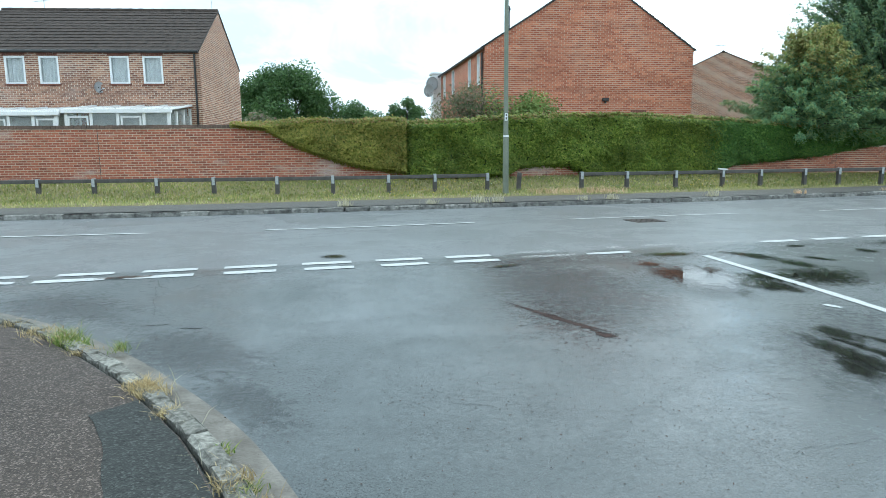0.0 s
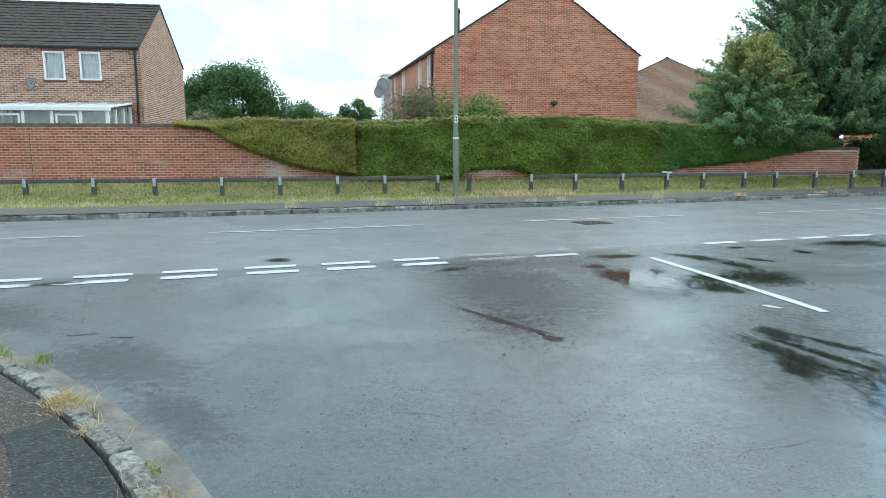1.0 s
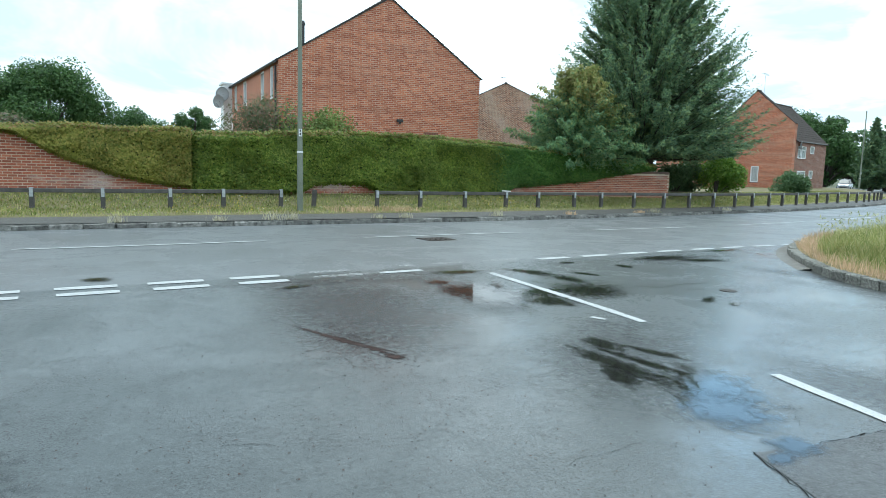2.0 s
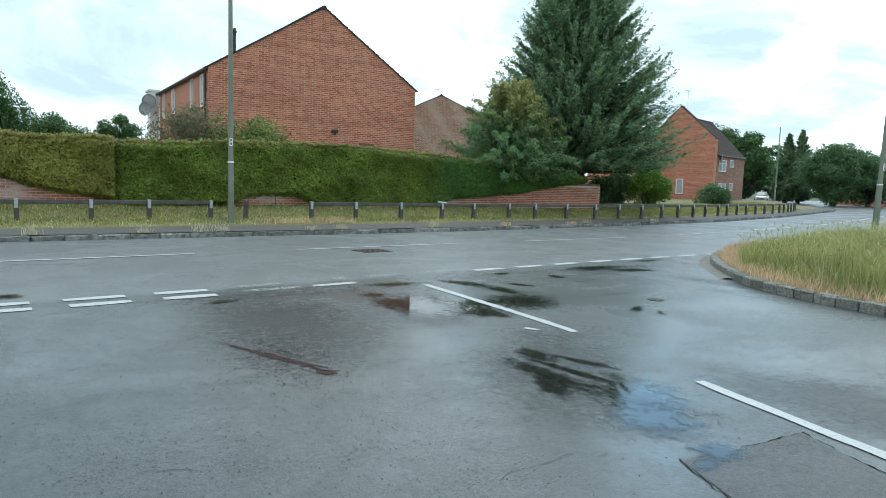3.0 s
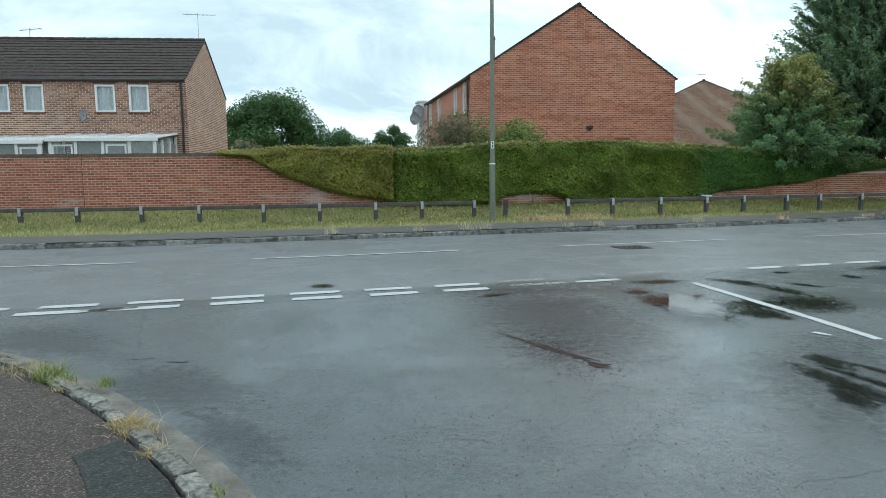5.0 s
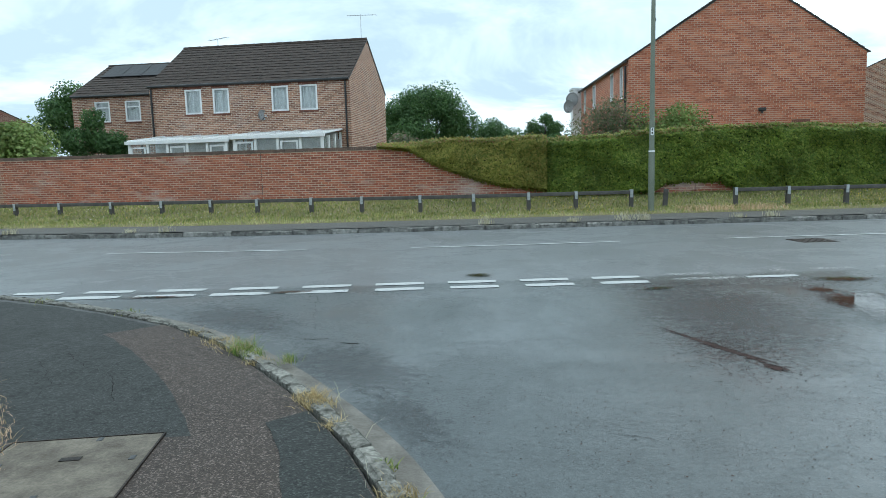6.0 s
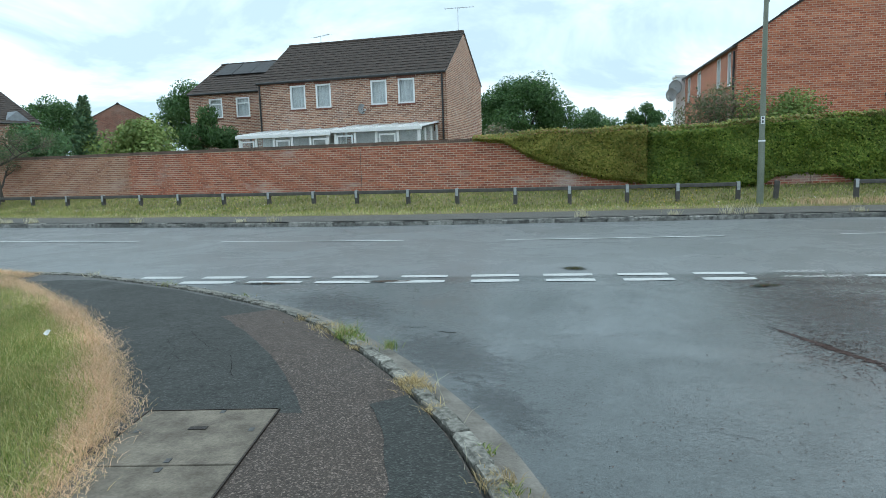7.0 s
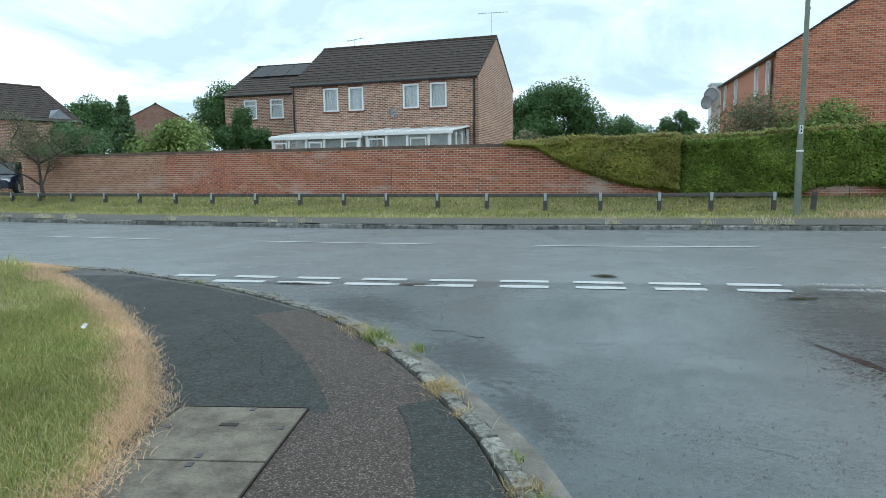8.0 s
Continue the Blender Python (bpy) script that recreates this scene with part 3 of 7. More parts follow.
def wall_sheet(bm, a, b, z0, z1, holes=(), thick=0.2, peak=None):
    """A wall face from a to b (plan), seen from the right of that way, with holes (u0, u1, z0, z1) that have reveals; peak (u, z): a gable on top."""
    a, b = Vector((*a, 0)), Vector((*b, 0))
    along = (b - a).normalized()
    length = (b - a).length
    inward = Vector((-along.y, along.x, 0))
    us = sorted({0.0, length, *[h[0] for h in holes], *[h[1] for h in holes]})
    zs = sorted({z0, z1, *[h[2] for h in holes], *[h[3] for h in holes]})

    def at(u, z, d=0.0):
        p = a + along * u + inward * d
        return (p.x, p.y, z)

    for u0, u1 in zip(us, us[1:]):
        for w0, w1 in zip(zs, zs[1:]):
            um, wm = (u0 + u1) / 2, (w0 + w1) / 2
            if any(h[0] < um < h[1] and h[2] < wm < h[3] for h in holes):
                continue
            quad(bm, at(u0, w0), at(u1, w0), at(u1, w1), at(u0, w1), [(u0, w0), (u1, w0), (u1, w1), (u0, w1)])
    for h in holes:
        u0, u1, w0, w1 = h
        quad(bm, at(u0, w0), at(u0, w0, thick), at(u0, w1, thick), at(u0, w1), [(0, w0), (thick, w0), (thick, w1), (0, w1)])
        quad(bm, at(u1, w0, thick), at(u1, w0), at(u1, w1), at(u1, w1, thick), [(0, w0), (thick, w0), (thick, w1), (0, w1)])
        quad(bm, at(u0, w1), at(u0, w1, thick), at(u1, w1, thick), at(u1, w1), [(u0, 0), (u0, thick), (u1, thick), (u1, 0)])
        quad(bm, at(u0, w0, thick), at(u0, w0), at(u1, w0), at(u1, w0, thick), [(u0, thick), (u0, 0), (u1, 0), (u1, thick)])
    if peak:
        f = bm.faces.new([bm.verts.new(p) for p in (at(0, z1), at(length, z1), at(*peak))])
        layer = bm.loops.layers.uv.verify()
        for loop, w in zip(f.loops, ((0, z1), (length, z1), peak)):
            loop[layer].uv = w
    return at


def window(parent, a, b, hole, style="one", curtain=True):
    """A white framed window in a hole of the wall from a to b: frame, panes, sill, curtain."""
    a, b = Vector((*a, 0)), Vector((*b, 0))
    along = (b - a).normalized()
    turn = math.atan2(along.y, along.x)
    u0, u1, w0, w1 = hole
    m = Matrix.Translation(a + along * (u0 + u1) / 2 + Vector((0, 0, w0))) @ Matrix.Rotation(turn, 4, "Z")
    W, H = u1 - u0, w1 - w0
    holder = new("window")
    holder.parent = parent
    holder.matrix_basis = m
    bm = bmesh.new()
    t = 0.07
    for x0, x1, z0, z1 in ((-W / 2, -W / 2 + t, 0, H), (W / 2 - t, W / 2, 0, H), (-W / 2 + t, W / 2 - t, 0, t), (-W / 2 + t, W / 2 - t, H - t, H)):
        box(bm, x0, x1, 0.004, 0.08, z0, z1)
    if style in ("two", "grid"):
        box(bm, -0.03, 0.03, 0.008, 0.076, t, H - t)
    if style in ("top", "grid"):
        box(bm, -W / 2 + t, W / 2 - t, 0.009, 0.075, H * 0.68, H * 0.68 + 0.05)
    part("window_frame", bm, WHITE, holder, "white plastic window frame")
    bm = bmesh.new()
    quad(bm, (-W / 2 + t, 0.06, t), (W / 2 - t, 0.06, t), (W / 2 - t, 0.06, H - t), (-W / 2 + t, 0.06, H - t))
    pane = part("pane", bm, GLASS, holder)
    pane.visible_shadow = False
    bm = bmesh.new()
    box(bm, -W / 2 - 0.04, W / 2 + 0.04, -0.05, 0.1, -0.06, 0.0, bevel=0.008)
    part("window_sill", bm, SILL, holder, "dark tiled sill")
    bm = bmesh.new()
    if curtain:
        n = 16
        rows = []
        for i in range(n + 1):
            x = -W / 2 + W * i / n
            rows.append((bm.verts.new((x, 0.16 + 0.012 * math.sin(i * 2.1), 0)), bm.verts.new((x, 0.16 + 0.012 * math.sin(i * 2.1), H))))
        for p, q in zip(rows, rows[1:]):
            bm.faces.new((p[0], q[0], q[1], p[1]))
        part("curtain", bm, CURTAIN, holder, "pale net curtain")
    else:
        # flat dark backing in place of an unlit room
        quad(bm, (-W / 2, 0.19, 0), (W / 2, 0.19, 0), (W / 2, 0.19, H), (-W / 2, 0.19, H))
        part("blind", bm, ROOM_SHADE, holder, "dark sheet painted as an unlit room")
    return holder


def roof_slope(parent, a, b, c, d, name="roof", tile=(0.3, 0.29), label=""):
    """A tiled slope: a, b along the eaves, d above a and c above b on the ridge; courses of tiles that overlap, each tile with a raised rib."""
    a, b, c, d = map(Vector, (a, b, c, d))
    along, up = b - a, d - a
    L, H = along.length, up.length
    along, up = along.normalized(), up.normalized()
    out_ = along.cross(up).normalized()
    rows = max(1, round(H / tile[1]))
    h = H / rows
    verts, faces = [], []
    r = random.Random(int(L * 100))
    for j in range(rows):
        n = max(1, round(L / tile[0]))
        w_ = L / n
        shift = 0
        for i in range(n):
            u = i * w_ + shift
            base = len(verts)
            lift = r.uniform(-0.004, 0.004)
            for (du, dv, dz) in ((0.004, -0.03, 0.036), (w_ * 0.35, -0.03, 0.025), (w_ * 0.65, -0.03, 0.025), (w_ - 0.004, -0.03, 0.036),
                                 (0.004, h, 0.013), (w_ * 0.35, h, 0.002), (w_ * 0.65, h, 0.002), (w_ - 0.004, h, 0.013),
                                 (0.004, -0.03, 0.01), (w_ - 0.004, -0.03, 0.01)):
                p = a + along * (u + du) + up * (j * h + dv) + out_ * (dz + lift)
                verts.append(tuple(p))
            for f in ((0, 1, 5, 4), (1, 2, 6, 5), (2, 3, 7, 6), (8, 9, 3, 2, 1, 0)):
                faces.append(tuple(base + k for k in f))
    tiles = new("roof_tiles", raw("roof_tiles", verts, faces, ROOF_TILE))
    tagged(tiles, label or "dark brown interlocking roof tiles in overlapping courses", kind="stuff")
    tiles.parent = parent
    bm = bmesh.new()
    under = [p + out_ * 0.0 for p in (a, b, c, d)]
    below = [p - out_ * 0.03 for p in (a, b, c, d)]
    vs = [bm.verts.new(p) for p in under + below]
    for f in ((0, 1, 2, 3), (7, 6, 5, 4), (0, 4, 5, 1), (1, 5, 6, 2), (2, 6, 7, 3), (3, 7, 4, 0)):
        bm.faces.new([vs[k] for k in f])
    part(name, bm, FASCIA, parent)


def ridge_tiles(parent, a, b):
    a, b = Vector(a), Vector(b)
    bm = bmesh.new()
    n = max(1, round((b - a).length / 0.45))
    steps = [(i + k) / n for i in range(n) for k in (0.02, 0.94, 0.98)]
    tube(bm, [a.lerp(b, k) - Vector((0, 0, 0.05)) for k in steps], [0.095, 0.105, 0.085] * n, 8)
    part("ridge", bm, ROOF_TILE, parent, "dark half-round ridge tiles")


def gutter(parent, a, b, out_=0.1, drop=0.12):
    bm = bmesh.new()
    tube(bm, [a, b], 0.055, 8)
    part("gutter", bm, PIPE, parent, "black plastic gutter")


def drainpipe(parent, x, y, z0, z1):
    bm = bmesh.new()
    tube(bm, [(x, y, z0), (x, y, z1 - 0.3), (x, y, z1)], 0.04, 8)
    z = z0 + 0.8
    while z < z1:
        tube(bm, [(x, y, z), (x, y, z + 0.06)], 0.052, 8)
        z += 1.7
    part("drainpipe", bm, PIPE, parent, "black drainpipe")


def gabled_house(label, corner, angle, width, depth, base, eave, ridge, brick, front=(), right=(), left=(), ridge_at=0.5, along_front=True, name="house", over=0.08):
    """A house on a rectangle: corner is its front left base corner, its front runs along angle (degrees).
    Ridge parallel to the front (gables at the sides) if along_front, else gable at the front. Holes: (u0, u1, z0, z1, style, curtain)."""
    h = thing(name, label, "house", at=pose(corner[0], corner[1], 0, 0, 0, angle))
    W, D = width, depth
    A, B, C, E = (0, 0), (W, 0), (W, D), (0, D)
    bm = bmesh.new()
    mid = (D if along_front else W) * ridge_at
    cut = lambda hs: [x[:4] for x in hs]
    wall_sheet(bm, A, B, base, eave, cut(front), peak=None if along_front else (mid, ridge))
    wall_sheet(bm, B, C, base, eave, cut(right), peak=(mid, ridge) if along_front else None)
    wall_sheet(bm, C, E, base, eave, (), peak=None if along_front else (W - mid, ridge))
    wall_sheet(bm, E, A, base, eave, cut(left), peak=(D - mid, ridge) if along_front else None)
    part("wall", bm, brick, h)
    # solid filler box, its dark colour standing for unlit rooms
    bm = bmesh.new()
    box(bm, 0.35, W - 0.35, 0.35, D - 0.35, base, eave - 0.1)
    part("interior", bm, ROOM_SHADE, h, "solid dark box standing in for unlit rooms")
    for hs, p, q in ((front, A, B), (right, B, C), (left, E, A)):
        for x in hs:
            window(h, p, q, x[:4], *x[4:])
    o = 0.035
    if along_front:
        k = (ridge - eave) / mid
        k2 = (ridge - eave) / (D - mid)
        roof_slope(h, (-o, -over, eave - over * k + 0.03), (W + o, -over, eave - over * k + 0.03), (W + o, mid, ridge + 0.03), (-o, mid, ridge + 0.03))
        roof_slope(h, (W + o, D + over, eave - over * k2 + 0.03), (-o, D + over, eave - over * k2 + 0.03), (-o, mid, ridge + 0.03), (W + o, mid, ridge + 0.03))
        ridge_tiles(h, (-o, mid, ridge + 0.06), (W + o, mid, ridge + 0.06))
        gutter(h, (0, -over - 0.04, eave - over * k - 0.02), (W, -over - 0.04, eave - over * k - 0.02))
    else:
        k = (ridge - eave) / mid
        k2 = (ridge - eave) / (W - mid)
        roof_slope(h, (-over, D + o, eave - over * k + 0.03), (-over, -o, eave - over * k + 0.03), (mid, -o, ridge + 0.03), (mid, D + o, ridge + 0.03))
        roof_slope(h, (W + over, -o, eave - over * k2 + 0.03), (W + over, D + o, eave - over * k2 + 0.03), (mid, D + o, ridge + 0.03), (mid, -o, ridge + 0.03))
        ridge_tiles(h, (mid, -o, ridge + 0.06), (mid, D + o, ridge + 0.06))
        gutter(h, (-over - 0.04, 0, eave - over * k - 0.02), (-over - 0.04, D, eave - over * k - 0.02))
    return h


# the brown semi-detached pair behind the garden wall
F = 4.45
W1 = [(1.6 - 0.02, 2.32, 3.94, 4.97, "one", True), (2.82, 3.54, 3.94, 4.97, "one", True), (5.39, 6.12, 3.94, 4.97, "one", True), (6.62, 7.36, 3.94, 4.97, "one", True)]
pair = gabled_house("brown brick semi-detached house pair with dark tiled roof", (-17.96, 25.11), F, 8.74, 6.8, 0.2, 5.2, 7.25, BRICK_BROWN, front=W1, ridge_at=0.48)
drainpipe(pair, 8.57, -0.06, 0.2, 5.05)
drainpipe(pair, 0.1, -0.06, 0.2, 5.05)
# the set-back neighbour with panels on its roof
solar_house = gabled_house("brown brick house with dark solar panels on the roof", (-23.3, 26.85), 6.0, 4.6, 6.5, 0.2, 5.2, 7.0, BRICK_BROWN, front=[(1.1, 1.85, 3.94, 4.9, "top", True), (2.6, 3.35, 3.94, 4.9, "top", True)], ridge_at=0.5)
# the red gable house
H2 = math.degrees(math.atan2(1.43, 8.46))
side = [(0.9, 1.4, 3.85, 5.08, "one", True), (2.5, 3.15, 3.95, 5.08, "one", True), (6.2, 6.95, 3.95, 5.08, "one", True), (8.6, 9.3, 3.9, 5.08, "one", True)]
red = gabled_house("red brick house with a plain gable and dark roof", (1.7, 25.47), H2, 8.58, 10.0, 0.2, 5.2, 7.95, BRICK_RED,
                   front=[(6.02, 6.62, 1.5, 2.62, "one", True)], left=[(10 - u1, 10 - u0, z0, z1, st, c) for u0, u1, z0, z1, st, c in side], ridge_at=0.512, along_front=False)
drainpipe(red, -0.06, 0.25, 0.2, 5.0)
rear = gabled_house("brown brick house behind the gable house", (16.4, 48.9), -18.0, 7.8, 8.0, 0.2, 6.2, 8.0, BRICK_BROWN, along_front=False)
# the red gable house past the conifer, and the brown terrace beyond it
right_house = gabled_house("red brick gable house beside the conifer", (40.65, 47.9), -65.0, 6.05, 0.6, 0.0, 5.75, 8.5, BRICK_RED, front=[(2.85, 3.5, 0.9, 2.25, "one", True)], along_front=False, ridge_at=0.48)
terrace = gabled_house("brown brick terrace with white windows past the gable", (43.78, 42.66), 25.0, 7.2, 6.5, 0.0, 4.4, 7.75, BRICK_DARK,
                       front=[(0.5, 2.4, 2.95, 3.97, "grid", True), (3.3, 4.3, 3.4, 4.05, "one", True), (0.7, 2.6, 0.92, 1.94, "grid", True), (3.4, 4.4, 1.3, 2.0, "one", True)])
low_wing = gabled_house("low red brick wing behind the bushes", (31.0, 41.6), -24.0, 3.6, 5.0, 0.0, 3.15, 3.3, BRICK_RED, front=[(0.5, 1.5, 1.5, 2.12, "one", True), (2.2, 3.2, 1.5, 2.12, "one", True)])
far_house = gabled_house("red brick house far along the bend", (75.5, 52.2), -42.0, 14, 9.0, -0.3, 4.0, 5.1, BRICK_RED, front=[(2.0, 3.6, 2.6, 3.7, "grid", True), (2.0, 3.6, 0.6, 1.7, "grid", True), (6, 7.6, 2.6, 3.7, "grid", True)])
# houses far behind the garden wall
dark_house = gabled_house("brown house with a long dark tiled roof", (-34.9, 12.1), 80.0, 14.0, 8.0, 0.3, 4.2, 6.3, BRICK_BROWN)
small_gable = gabled_house("brown brick gable house among the trees", (-41.2, 36.5), 44.0, 4.6, 9.0, 0.3, 5.2, 6.5, BRICK_DARK, along_front=False)

# ------------------------------------------------------------------ garden wall
def wall_top(x):
    return 2.15 if x < -19.9 else 2.16 - 0.7 * smooth(9.5, 16.0, x)


bm = bmesh.new()
rows = []
stops = sorted({*[WALL_LINE.length * i / 100 for i in range(101)], WALL_LINE.run(-19.9, 19.25)[0] - 0.01, WALL_LINE.run(-19.9, 19.25)[0] + 0.01})
for s_ in stops:
    x = WALL_LINE.at(s_).x
    rows.append([bm.verts.new((*WALL_LINE.at(s_, o)[:2], z)) for o, z in ((0.004, 0.1), (0.004, wall_top(x) - 0.02), (0.21, wall_top(x) - 0.02), (0.21, 0.1))])
for a, b in zip(rows, rows[1:]):
    for k in range(3):
        bm.faces.new((a[k], b[k], b[k + 1], a[k + 1]))
bm.faces.new(rows[0]), bm.faces.new(rows[-1][::-1])
garden_wall = structure("wall_garden", bm, MORTAR, "weathered red brick garden wall partly under ivy", "wall")

# ------------------------------------------------------------------ green things
def leaf_material(name, colours, through_light=0.3, rough=0.55):
    """Leaves whose colour differs from leaf to leaf, and by drifts, and that let some light through."""
    k = Nodes(name)
    r = k.node("ShaderNodeNewGeometry").outputs["Random Per Island"]
    stops_ = [(i / (len(colours) - 1), c) for i, c in enumerate(colours)]
    col = k.ramp(r, *stops_)
    drift = k.noise(0.9, detail=3)
    col = k.mix(1.0, col, k.ramp(drift, (0.3, 0.72), (0.7, 1.25)), "MULTIPLY")
    k.set(col, rough, spec=0.3)
    t = k.node("ShaderNodeBsdfTranslucent")
    k.link(col, t.inputs["Color"])
    m = k.node("ShaderNodeMixShader")
    m.inputs[0].default_value = through_light
    o = [n for n in k.t.nodes if n.type == "OUTPUT_MATERIAL"][0]
    k.link(k.b.outputs[0], m.inputs[1])
    k.link(t.outputs[0], m.inputs[2])
    k.link(m.outputs[0], o.inputs["Surface"])
    return k.m


IVY = leaf_material("ivy_leaf", [(0.072, 0.12, 0.012), (0.11, 0.165, 0.017), (0.16, 0.215, 0.026), (0.23, 0.26, 0.04)])
IVY_LIGHT = leaf_material("light_ivy_leaf", [(0.125, 0.145, 0.02), (0.19, 0.2, 0.03), (0.26, 0.25, 0.045), (0.32, 0.26, 0.06)])
IVY_COOL = leaf_material("deep_green_ivy_leaf", [(0.04, 0.105, 0.018), (0.065, 0.145, 0.024), (0.095, 0.185, 0.032), (0.14, 0.22, 0.042)])
IVY_TOP = leaf_material("young_ivy_leaf", [(0.2, 0.26, 0.06), (0.3, 0.28, 0.08), (0.36, 0.2, 0.09), (0.22, 0.3, 0.06)])
FIR = leaf_material("fir_needles", [(0.10, 0.175, 0.105), (0.145, 0.24, 0.13), (0.2, 0.305, 0.15), (0.3, 0.37, 0.15)], 0.42)
OAK = leaf_material("broad_leaf", [(0.05, 0.105, 0.034), (0.078, 0.15, 0.048), (0.12, 0.2, 0.065)], 0.35)
CHERRY = leaf_material("cherry_leaf", [(0.11, 0.22, 0.11), (0.16, 0.29, 0.14), (0.22, 0.34, 0.15), (0.32, 0.38, 0.14)], 0.45)
CHERRY_TOP = leaf_material("yellowing_leaf", [(0.26, 0.31, 0.09), (0.36, 0.37, 0.12), (0.42, 0.34, 0.13), (0.2, 0.3, 0.1)])
BUSH = leaf_material("bush_leaf", [(0.10, 0.2, 0.025), (0.16, 0.28, 0.04), (0.24, 0.35, 0.06)], 0.35)
DARK_BUSH = leaf_material("dark_bush_leaf", [(0.075, 0.135, 0.06), (0.11, 0.19, 0.08), (0.16, 0.24, 0.1)], 0.45)
GREY_BUSH = leaf_material("grey_green_leaf", [(0.10, 0.14, 0.07), (0.15, 0.19, 0.09), (0.2, 0.2, 0.11), (0.24, 0.16, 0.14)])
YELLOW_BUSH = leaf_material("yellow_green_leaf", [(0.13, 0.2, 0.05), (0.2, 0.27, 0.075), (0.29, 0.33, 0.11)])
BARK = plain("bark", (0.05, 0.042, 0.035), (0.11, 0.095, 0.08), 0.95, scale=4, fine=30, bump=0.7)
# dark green that paints in the shade seen through gaps in the ivy
IVY_SHADE = plain("painted_leaf_shade", (0.012, 0.03, 0.008), (0.025, 0.05, 0.014), 0.95, scale=2, fine=14, bump=0.5, where="world")
GREEN_GRASS = leaf_material("green_grass", [(0.13, 0.185, 0.04), (0.21, 0.255, 0.065), (0.31, 0.31, 0.1), (0.48, 0.39, 0.18)], 0.35, 0.7)
DRY_GRASS = leaf_material("straw_grass", [(0.64, 0.44, 0.28), (0.76, 0.56, 0.4), (0.56, 0.39, 0.24), (0.44, 0.35, 0.17)], 0.4, 0.75)
PALE_GRASS = leaf_material("seeding_grass", [(0.29, 0.32, 0.1), (0.42, 0.42, 0.17), (0.56, 0.51, 0.27), (0.22, 0.28, 0.08)], 0.4, 0.75)
STRAW = leaf_material("bleached_straw", [(0.5, 0.45, 0.33), (0.62, 0.57, 0.44), (0.4, 0.38, 0.24)], 0.4, 0.8)
RNG = np.random.default_rng(11)


def unit(v):
    return v / np.maximum(np.linalg.norm(v, axis=1, keepdims=True), 1e-6)


def leaf_mesh(name, P, N, size, material, aspect=0.6, droop=0.0, along=None):
    """Leaves as small folded blades: places, facing, lengths."""
    P, N = np.asarray(P, float), unit(np.asarray(N, float))
    size = np.broadcast_to(np.asarray(size, float), (len(P),))[:, None]
    t = along if along is not None else RNG.normal(size=P.shape) + np.array([0, 0, -droop])
    t = unit(t - N * (t * N).sum(1, keepdims=True))
    b = np.cross(N, t)
    V = np.stack([P - t * size * 0.5, P + b * size * aspect * 0.5 + N * size * 0.12, P + t * size * 0.5 - N * size * 0.05, P - b * size * aspect * 0.5 + N * size * 0.12], 1).reshape(-1, 3)
    me = bpy.data.meshes.new(name)
    n = len(P)
    me.vertices.add(4 * n)
    me.vertices.foreach_set("co", V.astype(np.float32).ravel())
    me.loops.add(4 * n)
    me.loops.foreach_set("vertex_index", np.arange(4 * n, dtype=np.int32))
    me.polygons.add(n)
    me.polygons.foreach_set("loop_start", np.arange(0, 4 * n, 4, dtype=np.int32))
    me.materials.append(material)
    me.update(calc_edges=True)
    me.validate()
    return me


def clump_leaves(centres, radii, count, size, flat=0.8):
    """Leaf places on the skins of clumps, and their facings."""
    i = RNG.integers(0, len(centres), count)
    d = unit(RNG.normal(size=(count, 3)))
    r = radii[i][:, None] * RNG.uniform(0.55, 1.08, (count, 1))
    P = centres[i] + d * r * np.array([1, 1, flat])
    N = unit(d * 0.7 + RNG.normal(size=(count, 3)) * 0.5 + np.array([0, 0, 0.35]))
    return P, N


